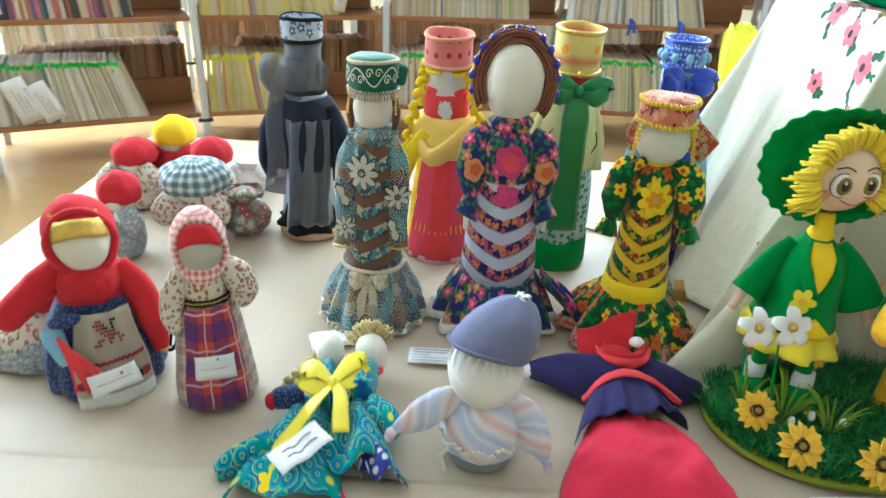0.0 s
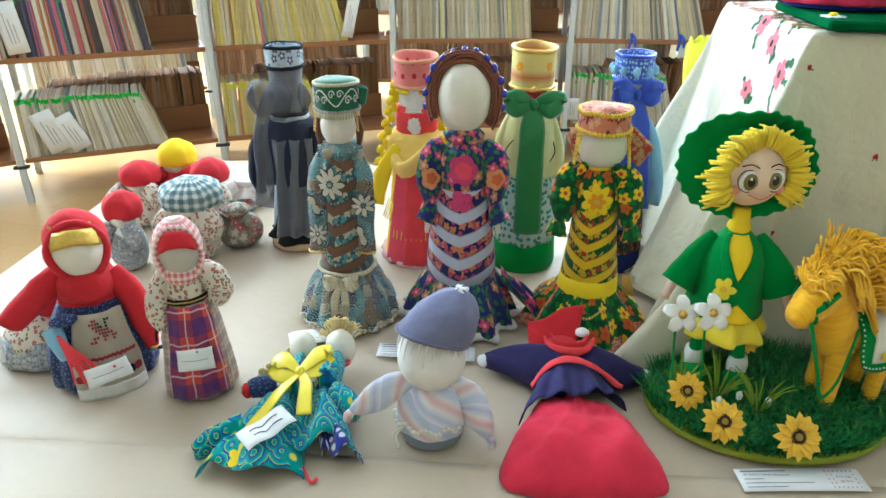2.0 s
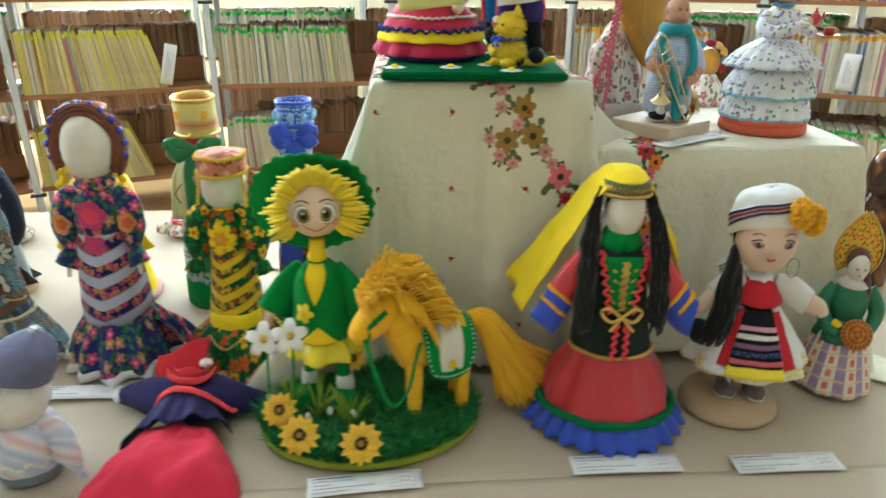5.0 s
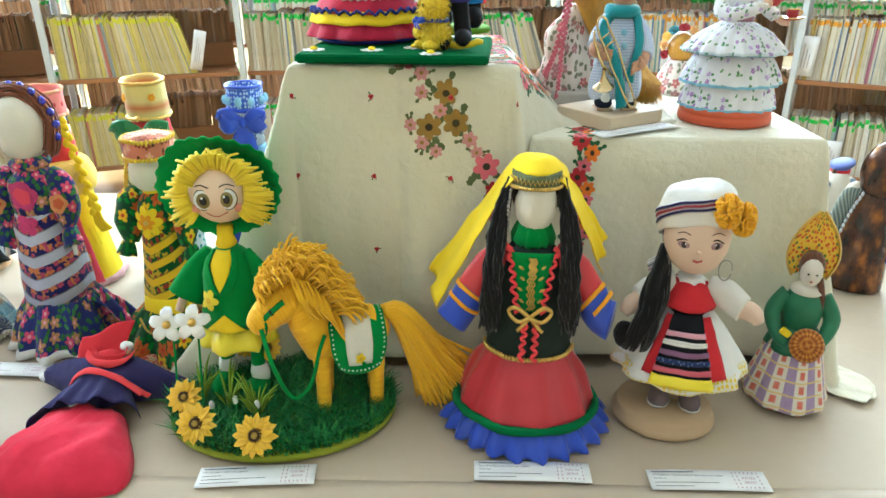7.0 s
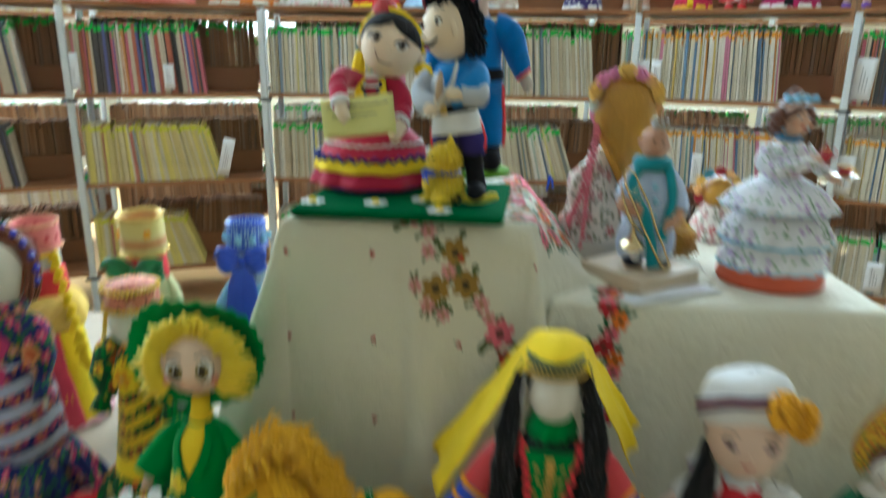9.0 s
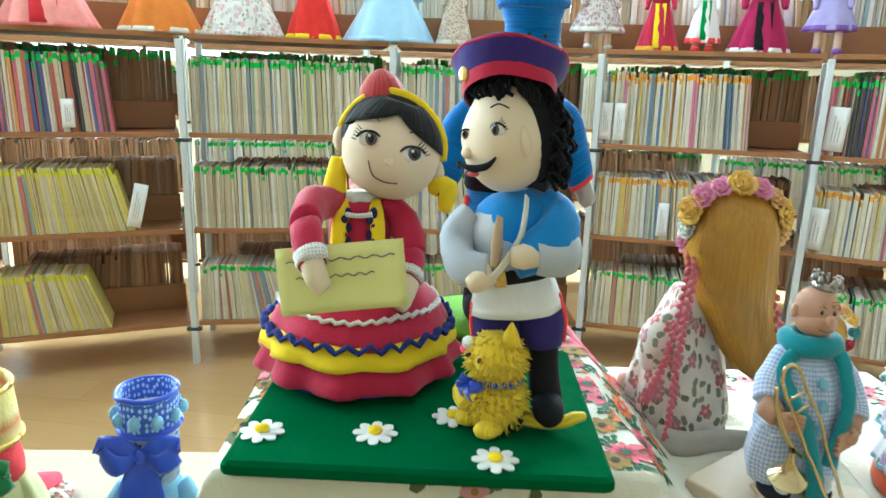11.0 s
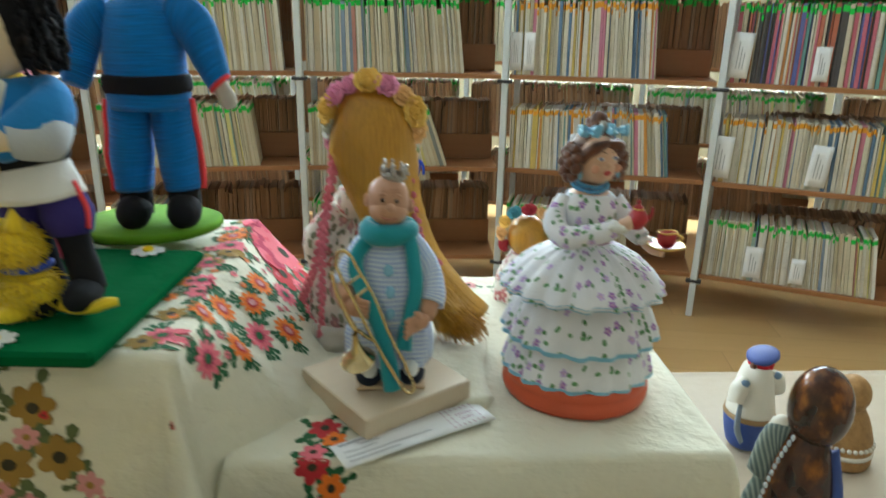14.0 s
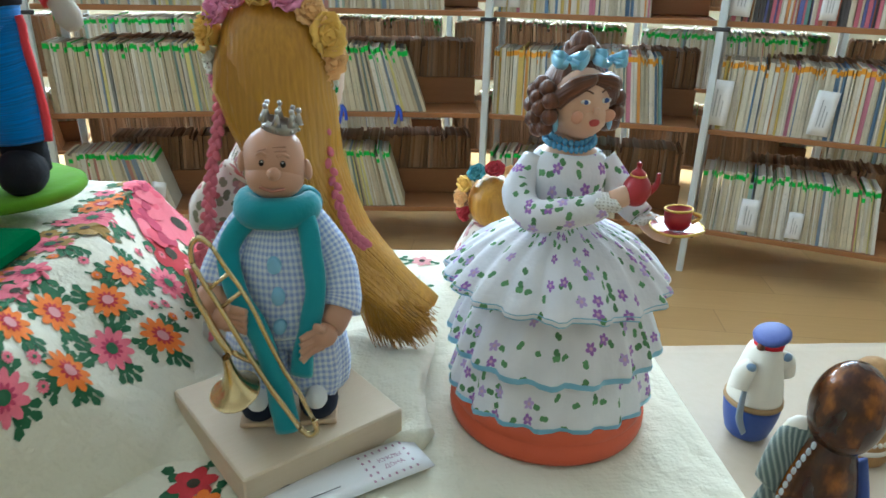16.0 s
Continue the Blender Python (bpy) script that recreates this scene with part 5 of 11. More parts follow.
def twin_dolls():
    k = Kit()
    # two flat bodies in one wide dress, heads away from the front edge

    def dress(x0, x1, w0, w1, y0, y1, h, mat, seed):
        def fn(a, b):
            t = (a - 0.5) * 2
            w = w0 + (w1 - w0) * b
            x = x0 + (x1 - x0) * b + t * w
            z = h * (1 - t * t) ** 0.5 * (0.55 + 0.45 * math.sin(b * 2.6)) + 0.004 * math.sin(a * 13 + seed) * b + 0.004 * math.sin(a * 11 + 2 * b) + 0.009 * noise.noise((x * 34, b * 4, seed)) * b
            return (x, y0 + (y1 - y0) * b + 0.012 * math.sin(a * 9 + seed) * b, max(0.002, z))
        k.sheet(fn, 34, 16, mat, 0.0012, (w1 * 2, abs(y1 - y0)))
    dress(0.0, -0.036, 0.03, 0.085, 0.075, -0.10, 0.034, TEALDRESS, 0.0)
    dress(0.06, 0.075, 0.026, 0.062, 0.08, -0.055, 0.042, TEALDRESS, 2.0)
    dress(0.075, 0.108, 0.02, 0.034, 0.0, -0.062, 0.03, dotted("blue_polka", (0.02, 0.035, 0.3), (0.75, 0.76, 0.8), 78.0, 0.27, 0.1), 1.0)
    k.tube([(-0.06, -0.02, 0.018), (-0.11, -0.045, 0.014), (-0.135, -0.06, 0.01)], [0.024, 0.022, 0.012], TEALDRESS, 10, 0.6)
    k.tube([(0.09, 0.04, 0.028), (0.115, 0.02, 0.03), (0.128, 0.0, 0.026)], [0.022, 0.02, 0.012], TEALDRESS, 10)
    k.tube([(-0.02, 0.07, 0.02), (-0.05, 0.065, 0.022), (-0.066, 0.06, 0.02)], [0.016, 0.015, 0.012], NAVYPRINT, 10)
    k.ball((-0.07, 0.058, 0.02), 0.011, RED, 10)
    # heads with yarn hair
    for x, y, r, wild in ((0.020, 0.146, 0.026, False), (0.092, 0.150, 0.029, True)):
        k.ball((x, y, 0.036), (r, r, r * 1.05), LINEN, 20)
        k.tube(ring_points(r * 0.62, 0.028, 14, 1, 0.5, 0, 360, y - r * 0.9, x), 0.003, CORAL, 6, 1, None, 1)
        rng = random.Random(int(x * 1000))
        for i in range(90 if wild else 0):
            a = rng.uniform(0.1, math.pi - 0.1) if wild else rng.uniform(1.2, 3.0)
            b = rng.uniform(0.2, 1.5)
            d = Vector((math.cos(a) * math.cos(b), math.sin(a) * math.cos(b) * 0.8 + 0.12, math.sin(b)))
            p = Vector((x, y, 0.038)) + d * r * 0.95
            k.tube([p, p + d * 0.012 + Vector((0.006 * rng.uniform(-1, 1), 0, 0)), p + d * 0.019 + Vector((0.008 * rng.uniform(-1, 1), 0.005 * rng.uniform(-1, 1), -0.004))], 0.0014, BLONDYARN, 4, 1, None, 3)
    k.braid([(-0.002, 0.140, 0.036), (-0.028, 0.112, 0.030), (-0.052, 0.084, 0.030)], 0.008, BLONDYARN)
    k.tube([(0.020, 0.120, 0.030), (0.016, 0.085, 0.034), (0.012, 0.05, 0.034)], [0.016, 0.024, 0.026], TEALDRESS, 12, 0.7)
    k.tube([(0.092, 0.126, 0.030), (0.082, 0.09, 0.036), (0.074, 0.05, 0.036)], [0.016, 0.028, 0.030], TEALDRESS, 12, 0.7)
    # yellow bow, tag and a printed flower
    c = Vector((0.03, 0.052, 0.058))
    for s, lift in ((-1, 0.002), (1, 0.010)):
        k.tube([c, c + Vector((s * 0.026, 0.012 + 0.014 * (s > 0), 0.010)), c + Vector((s * 0.050, 0.010 + 0.022 * (s > 0), lift)), c + Vector((s * 0.028, -0.010 + 0.014 * (s > 0), 0.000)), c], [0.006, 0.014, 0.016, 0.012, 0.006], YELLOWSATIN, 10, 0.1, (0, 1, 0.3))
    k.ball(c, (0.009, 0.009, 0.008), YELLOWSATIN, 10)
    k.tube([c, c + Vector((-0.035, -0.045, -0.006)), c + Vector((-0.085, -0.098, -0.034))], [0.008, 0.013, 0.014], YELLOWSATIN, 8, 0.1, (0.6, -0.5, 0.2))
    k.tube([c, c + Vector((0.014, -0.03, 0.0)), c + Vector((0.014, -0.075, -0.012))], [0.008, 0.012, 0.013], YELLOWSATIN, 8, 0.1, (1, 0, 0.1))

    def tagfn(a, b):
        p = Matrix.Rotation(radians(44), 3, "Z") @ Vector(((a - 0.5) * 0.088, (b - 0.5) * 0.042, 0))
        return (p.x - 0.012, p.y - 0.052, 0.047 + 0.002 * math.sin(a * 9) - 0.06 * (p.y + 0.0) * 0.3)
    k.sheet(tagfn, 10, 4, PAPERLABEL, 0.0004)
    for j in range(2):
        k.tube([Vector(tagfn(0.2 + 0.12 * i, 0.68 - 0.3 * j + 0.05 * math.sin(i * 2.2))) + Vector((0, 0, 0.001)) for i in range(6)], 0.0008, INK, 5, 1, None, 2)
    k.patch(lambda u, v: (u - 0.052, v - 0.085, 0.016 + 0.2 * (v + 0.02)), 0, 0, lambda a: 0.019 * (0.6 + 0.4 * abs(math.cos(2.5 * a))), YELLOWC, 0.006, 30)
    k.tube([(0.045, -0.075, 0.004), (0.06, -0.10, 0.004), (0.07, -0.094, 0.004)], 0.0025, CORAL, 6)
    for v in k.bm.verts:
        v.co.x, v.co.y = v.co.x * 0.76 - 0.10 * v.co.y, v.co.y * 0.93
    doll(k, "cloth_doll", 0.075, 0.592, TZ, 12, "pair of joined cloth dolls lying in teal printed dresses")


def lying_red_doll():
    k = Kit()

    def skirt(a, b):
        t = (a - 0.5) * 2
        end = max(0.0, (b - 0.70) / 0.30)
        w = (0.053 + 0.047 * math.sin(min(1.0, b * 1.1) * 1.57) ** 1.2) * math.sqrt(1 - 0.16 * end ** 4)
        z = 0.050 * max(0, 1 - abs(t) ** 2.6) ** 0.5 * (0.55 + 0.45 * math.sin(0.5 + b * 2.0)) * math.sqrt(max(0.0, 1 - end ** 3))
        z += 0.003 * math.sin(a * 15 + b * 3) * (1 - end) + 0.005 * noise.noise((a * 7, b * 5, 2.0)) + 0.0035 * noise.noise((a * 19 + b * 8, b * 4, 6.0))
        return (t * w + 0.004, 0.012 - 0.132 * b - 0.014 * (1 - t * t) * b * b, max(0.002, z))
    k.sheet(skirt, 40, 30, cloth("crimson_cotton", (0.72, 0.028, 0.07)), 0.0012, (0.2, 0.16))

    def waist(a, b):                                    # gathered bodice below the sash
        t = (a - 0.5) * 2
        w = 0.042 + 0.030 * b
        fold = 0.004 * math.sin(a * 21) * b + 0.003 * math.sin(a * 37 + 1) * b
        return (t * w + 0.004, 0.062 - 0.066 * b + 0.014 * t * b + 0.007 * math.sin(a * 9) * b, 0.010 + 0.054 * (max(0, 1 - t * t)) ** 0.5 * (1 - 0.1 * b) + fold)
    k.sheet(waist, 40, 10, NAVY, 0.0012, (0.1, 0.07))

    def arms(a, b):                                     # both arms are one folded square of cloth
        t = (a - 0.5) * 2
        wide = 0.050 * (1 - 0.80 * abs(t) ** 1.15)
        y = 0.092 + 0.012 * abs(t) - 0.014 * t + (b - 0.5) * 2 * wide
        ridge = (1 - (2 * b - 1) ** 2) ** 0.5
        z = 0.010 + 0.050 * (1 - abs(t) ** 1.5) * ridge + 0.020 * abs(t) * ridge + 0.003 * math.sin(b * 9 + t * 6)
        return (t * 0.112 + 0.004, y, max(0.003, z))
    k.sheet(arms, 40, 16, NAVY, 0.0012, (0.24, 0.1))
    for s in (-1, 1):
        k.ball((s * 0.113 + 0.004, 0.104 - 0.014 * s, 0.017), (0.012, 0.010, 0.010), WHITEC, 14, Matrix.Rotation(0.5 * s, 3, "Z"))
    k.tube([(-0.046, 0.058, 0.020), (-0.026, 0.052, 0.056), (0.004, 0.048, 0.072), (0.034, 0.050, 0.060), (0.062, 0.056, 0.030), (0.078, 0.050, 0.028)], [0.0050, 0.0058, 0.0056, 0.0056, 0.0050, 0.0044], CORAL, 8, 0.35, (0, 1, 0.2))
    k.tube([(0.030, 0.050, 0.064), (0.050, 0.046, 0.050), (0.072, 0.040, 0.036)], [0.004, 0.005, 0.004], CORAL, 8, 0.35, (0, 1, 0.2))

    def hood(a, b):                                     # stiff kerchief standing up behind the folds
        t = (a - 0.5) * 2
        w = 0.034 + 0.006 * b
        return (t * w - 0.014 + 0.006 * b, 0.104 + 0.034 * b + 0.006 * t * b, 0.050 + 0.040 * b + 0.012 * t * b + 0.004 * math.sin(a * 7 + b * 3))
    k.sheet(hood, 18, 12, RED, 0.0014, (0.08, 0.07))
    k.ball((0.0, 0.106, 0.046), (0.030, 0.026, 0.022), RED, 18)
    for lift, wide, mat in ((-0.004, 0.031, CORAL), (0.002, 0.023, RED)):      # rolled folds round the face
        def roll(a, b, lift=lift, wide=wide):
            an = -0.15 + 3.45 * a
            r = wide * (0.62 + 0.38 * b)
            return (0.008 - r * 1.15 * math.cos(an), 0.100 - 0.75 * r * math.sin(an), 0.062 + lift + 0.010 * math.sin(b * 3.1) * math.sin(an) + 0.012 * (1 - math.sin(an)) * b)
        k.sheet(roll, 28, 8, mat, 0.0014, (0.1, 0.03))
    k.ball((0.028, 0.112, 0.074), (0.010, 0.009, 0.007), WHITEC, 12)
    doll(k, "cloth_doll", 0.438, 0.692, TZ, 12, "faceless cloth doll lying flat, coral skirt and navy bodice")


# ---- small dolls at the far corner of the table ----
def sack_dolls():
    def sack(x, y, r, h, body, head, hat, label, rot=0, tag=False, tall=1.0, hr=0.03):
        k = Kit()
        k.lathe([(r * 0.7, 0), (r, h * 0.16, 0.03), (r * 0.98, h * 0.36, 0.04), (r * 0.6, h * 0.58, 0.06), (r * 0.4, h * 0.64, 0.05)], body, seg=28, folds=8, fine=3)
        k.ball((0, -0.004, h * 0.70), (hr * 0.86, hr * 0.86, h * 0.17), head, 16)
        k.lathe([(hr * 1.12, h * 0.68, 0.03), (hr * 1.2, h * 0.78, 0.04), (hr * 1.0, h * 0.9 * tall, 0.08), (hr * 0.3, h * tall, 0.1)], hat, (0, 0.005, 0), 22, 6, fine=3)
        k.tube([(-0.5 * r, -0.02, h * 0.62), (-r * 0.95, -0.03, h * 0.45), (-r * 0.7, -r * 0.7, h * 0.36)], [hr * 0.5, hr * 0.55, hr * 0.3], body, 10)
        k.tube([(0.5 * r, -0.02, h * 0.62), (r * 0.95, -0.03, h * 0.45), (r * 0.7, -r * 0.7, h * 0.36)], [hr * 0.5, hr * 0.55, hr * 0.3], body, 10)
        k.tube(ring_points(r * 0.5, h * 0.62, 14), 0.003, CORAL, 6, 1, None, 1)
        if tag:
            tag_on(k, (r * 0.55, -r * 0.8, h * 0.55), 0.042, 0.026, 24, 30, 1)
        doll(k, "small_doll", x, y, TZ, rot, label)
    sack(-0.412, 0.957, 0.034, 0.149, GREYFLORAL, LINEN, RED, "small grey floral sack doll with red cap and tag", 10, True)
    sack(-0.515, 1.15, 0.05, 0.135, CALICO, LINEN, RED, "small calico doll in a red kerchief", 10, False, 1.0, 0.036)
    sack(-0.478, 1.235, 0.05, 0.16, RED, LINEN, YELLOWC, "small red doll with a bright yellow kerchief", 10, False, 1.0, 0.036)
    sack(-0.314, 1.03, 0.045, 0.16, CALICO, LINEN, TEALPLAID, "small calico doll wearing a teal checked cap", 10, False, 1.0, 0.05)
    sack(-0.262, 1.105, 0.045, 0.10, SACKFLORAL, SACKFLORAL, SACKFLORAL, "round dark floral sack doll on the table", 10, False, 0.7, 0.03)
    sack(-0.372, 1.19, 0.04, 0.14, CALICO, LINEN, RED, "small doll in a red pointed kerchief", 10, False, 1.0, 0.034)
    sack(-0.345, 1.30, 0.045, 0.08, WHITEC, WHITEC, WHITEC, "small white cotton doll on the table", 10, False, 0.9, 0.03)
    sack(-0.32, 1.40, 0.05, 0.06, CALICO, LINEN, ROSECLOTH, "small rose-printed doll lying near the edge", 10, False, 0.9, 0.026)
    sack(0.075, 1.50, 0.05, 0.05, ROSECLOTH, LINEN, PINKC, "small rose-printed doll near the table edge", 10, False, 0.9, 0.026)
    # a doll half hidden behind the red one
    k = Kit()
    k.lathe([(0.065, 0, 0.05), (0.07, 0.012, 0.05), (0.055, 0.04, 0.05), (0.03, 0.06, 0.03)], GREYFLORAL, seg=30, folds=9, sy=0.8, fine=3)
    k.lathe([(0.055, 0.03, 0.05), (0.05, 0.05, 0.05), (0.024, 0.08, 0.03)], CALICO, seg=26, folds=7, sy=0.85, fine=3)
    k.ball((0.02, 0, 0.088), (0.024, 0.022, 0.026), LINEN, 16)
    k.lathe([(0.026, 0.075), (0.03, 0.088), (0.024, 0.108), (0.006, 0.116)], RED, (0.02, 0.006, 0), 18, fine=3)
    tag_on(k, (-0.058, -0.045, 0.03), 0.045, 0.036, -12, 25, 2)
    doll(k, "small_doll", -0.352, 0.67, TZ, 16, "small calico doll with paper tag behind a taller one")


for build in (red_kerchief_doll, plaid_doll, cap_doll, twin_dolls, lying_red_doll, sack_dolls):
    build()


# ---- bottle dolls ----
def open_rim(k, r, z0, z1, mat, trim, dark=BLACKC):
    """A hollow cloth-covered collar: outside, lip, inside."""
    k.lathe([(r * 0.98, z0), (r, z0 + 0.004), (r * 1.02, z1 - 0.003), (r * 1.0, z1), (r * 0.9, z1 - 0.002), (r * 0.86, z1 - 0.03), (0.001, z1 - 0.034)], mat, seg=30, caps=(False, False))
    for z in (z0 + 0.004, z1 - 0.002):
        k.tube(ring_points(r * 1.02, z, 26), 0.0035, trim, 6, 1, None, 1)


def black_bottle_doll():
    k = Kit()
    k.lathe([(0.056, 0), (0.058, 0.003), (0.058, 0.013), (0.056, 0.016)], TAN, seg=32)
    k.lathe([(0.052, 0.018, 0.1), (0.05, 0.03, 0.1), (0.046, 0.1, 0.06), (0.046, 0.2, 0.04), (0.04, 0.26, 0.02), (0.036, 0.28)], GREYSATIN, seg=36, folds=6, fine=3)
    k.lathe([(0.062, 0.017, 0.14), (0.05, 0.035, 0.1), (0.044, 0.06, 0.05)], BLACKC, seg=32, folds=7, fine=3)
    k.lathe([(0.04, 0.27), (0.052, 0.262, 0.03), (0.062, 0.235, 0.05), (0.066, 0.19, 0.07), (0.062, 0.14, 0.1)], NAVYVELVET, seg=36, folds=5, caps=(False, False), fine=3, sy=0.92)
    for s in (-1, 1):
        k.tube([(s * 0.05, -0.012, 0.25), (s * 0.068, -0.022, 0.205), (s * 0.07, -0.03, 0.15), (s * 0.06, -0.036, 0.118)], [0.016, 0.02, 0.018, 0.008], NAVYVELVET, 10)

    def veil(a, b):
        t = (a - 0.5) * 2
        an = -math.pi / 2 + t * 0.75 + 0.25
        z = 0.235 - 0.2 * b
        r = 0.062 + 0.006 * math.sin(t * 9 + 3 * b)
        return (r * math.cos(an), r * math.sin(an), z)
    k.sheet(veil, 18, 12, cloth("grey_voile", (0.10, 0.11, 0.13), 0.7, 0.3), 0.0008, (0.1, 0.2))
    k.lathe([(0.037, 0.275), (0.036, 0.3), (0.035, 0.345), (0.038, 0.362)], cloth("smoke_cloth", (0.16, 0.17, 0.20), 0.75), seg=26)
    k.tube(ring_points(0.038, 0.278, 20), 0.004, BLACKC, 6, 1, None, 1)
    k.tube(ring_points(0.041, 0.27, 20), 0.005, GREYSATIN, 6, 0.6, None, 1)
    open_rim(k, 0.041, 0.362, 0.404, BLUEHAT, BLACKC)
    k.lathe([(0.03, 0.34, 0.2), (0.055, 0.33, 0.2), (0.06, 0.3, 0.25), (0.04, 0.27, 0.2)], TULLE, (-0.022, -0.012, 0), 28, 5, caps=(False, False), fine=3, sy=0.7)
    k.tube([(-0.03, -0.03, 0.32), (-0.05, -0.05, 0.25), (-0.045, -0.062, 0.16), (-0.052, -0.06, 0.10)], [0.012, 0.016, 0.018, 0.02], TULLE, 10, 0.2)
    doll(k, "bottle_doll", -0.146, 1.141, TZ, 10, "tall bottle doll in black cape with grey tulle veil", slim=(1.0, 0.82), high=0.974)


def green_hat_doll():
    k = Kit()
    k.lathe([(0.068, 0.004, 0.08), (0.072, 0.012, 0.08), (0.063, 0.048, 0.07), (0.049, 0.082, 0.05), (0.044, 0.095, 0.04)], PAISLEY, seg=60, folds=13, fine=3)
    k.lathe([(0.070, 0.001, 0.09), (0.074, 0.005, 0.09), (0.072, 0.011, 0.09)], LINEN, seg=60, folds=13)
    k.lathe([(0.0435, 0.088), (0.0445, 0.11), (0.043, 0.16), (0.040, 0.21), (0.036, 0.24)], BROWNBAND, seg=36)
    k.lathe([(0.037, 0.228), (0.038, 0.245), (0.031, 0.270), (0.018, 0.282), (0.015, 0.295)], BROWNBAND, seg=28, fine=3)
    PRINTLINE = cloth("print_outline", (0.035, 0.045, 0.05))
    PRINTCREAM = cloth("print_cream", (0.56, 0.53, 0.43))
    surf = cyl_surf(0.0385, 0.238)
    daisy_print(k, surf, -0.012, 0.006, 0.026, 9, PRINTCREAM, PRINTLINE, TEALPLAID, 0.0025)
    for s in (-1, 1):
        k.tube([(s * 0.022, -0.004, 0.284), (s * 0.035, -0.014, 0.250), (s * 0.041, -0.022, 0.200), (s * 0.042, -0.028, 0.132)], [0.012, 0.0175, 0.0195, 0.020], PAISLEY, 18, 0.6, (1, -0.3, 0), wave=0.06, waves=4)
        k.tube(ring_points(0.0195, 0.130, 14, 1.0, 0.62, x=s * 0.042, y=-0.028), 0.0016, GOLD, 5, 1, None, 1)

        def sleeve(u, v, s=s):
            return (s * 0.0405 + u, -0.0365 - 0.006 * math.cos(u / 0.011) - 0.06 * (0.2 - 0.19 - v) * 0.4, 0.19 + v)
        daisy_print(k, sleeve, 0.002 * s, 0.022 if s > 0 else -0.028, 0.021 if s > 0 else 0.018, 8, PRINTCREAM, PRINTLINE, TEALPLAID, 0.001, 0.2)
        leaf_patch(k, sleeve, -0.002, -0.030 if s > 0 else 0.020, 0.020, PRINTLINE, 1.9, 0.0008)
        leaf_patch(k, sleeve, -0.002, -0.030 if s > 0 else 0.020, 0.0165, PRINTCREAM, 1.9, 0.0014)
    k.lathe([(0.020, 0.270, 0.12), (0.029, 0.282, 0.16), (0.031, 0.292, 0.16), (0.020, 0.300, 0.1)], PAISLEY, seg=32, folds=9, fine=2)
    k.ball((0, -0.002, 0.326), (0.0268, 0.0262, 0.034), LINEN, 26)
    k.m = Matrix.Translation((0, -0.002, 0.352)) @ Matrix.Diagonal((0.72, 0.72, 0.86, 1)) @ Matrix.Translation((0, 0, -0.352))
    for sx in (-1, 1):
        k.tube([(sx * 0.034, 0.004, 0.35), (sx * 0.042, 0.008, 0.315), (sx * 0.04, 0.0, 0.285)], [0.007, 0.009, 0.005], BROWNHAIR, 8)
    k.lathe([(0.044, 0.352), (0.045, 0.356), (0.046, 0.394), (0.044, 0.398), (0.03, 0.402), (0.001, 0.402)], HATSCROLL, seg=32, caps=(True, False))
    for i in range(9):                                  # couched scrolls round the hat
        a0 = 2 * math.pi * i / 9
        k.tube([(0.0472 * math.cos(a0 + 0.7 * q), 0.0472 * math.sin(a0 + 0.7 * q), 0.376 + 0.012 * math.cos(q * math.pi) * (-1) ** i) for q in [j / 8 for j in range(9)]], 0.0012, LACE, 5, 1, None, 2)
        for s2 in (-1, 1):
            k.tube([(0.0472 * math.cos(a0 + 0.35 + s2 * 0.17 + 0.15 * (1 - q / 9) * math.cos(q * 1.0)), 0.0472 * math.sin(a0 + 0.35 + s2 * 0.17 + 0.15 * (1 - q / 9) * math.cos(q * 1.0)), 0.376 + s2 * 0.005 * (-1) ** i + 0.0075 * (1 - q / 9) * math.sin(q * 1.0)) for q in range(9)], 0.001, LACE, 5, 1, None, 2)
    k.tube(ring_points(0.046, 0.396, 26), 0.003, CORD, 6, 1, None, 1)
    k.beads(ring_points(0.046, 0.353, 30), 0.0032, SILVER, 2.1, 6)
    for i in range(22):
        a = radians(190 + i * 7.6)
        k.tube([(0.046 * math.cos(a), 0.046 * math.sin(a), 0.352), (0.047 * math.cos(a), 0.047 * math.sin(a), 0.342)], 0.0018, CORD, 5, 1, None, 2)
    for sx in (-1, 1):
        k.beads([(sx * 0.042, -0.02, 0.35), (sx * 0.044, -0.022, 0.315)], 0.0028, GOLD, 2.0, 6)
    k.box((0.05, 0.0, 0.375), (0.022, 0.02, 0.03), HATSCROLL, Euler((0, 0.2, 0.5)).to_matrix(), 0.004)
    k.m = Matrix.Identity(4)
    k.tube(ring_points(0.048, 0.094, 26), 0.0034, CORD, 6, 1, None, 1)
    k.bow((0.0, -0.050, 0.086), 0.028, CORD, 0.070, 0.012)
    for i in range(8):
        k.tube([(0.006, -0.066, 0.022), (0.002 + 0.003 * i, -0.078, 0.004)], 0.0014, CORD, 4, 1, None, 2)
    for i in range(52):
        a = 2 * math.pi * i / 52
        k.ball((0.0735 * math.cos(a), 0.0735 * math.sin(a), 0.007), (0.0042, 0.0042, 0.0042), CORD, 6, None, 4)
    doll(k, "bottle_doll", 0.055, 0.895, TZ, 10, "bottle doll in green embroidered hat and paisley skirt", slim=(1.08, 1.0), high=1.0, waist=0.2)


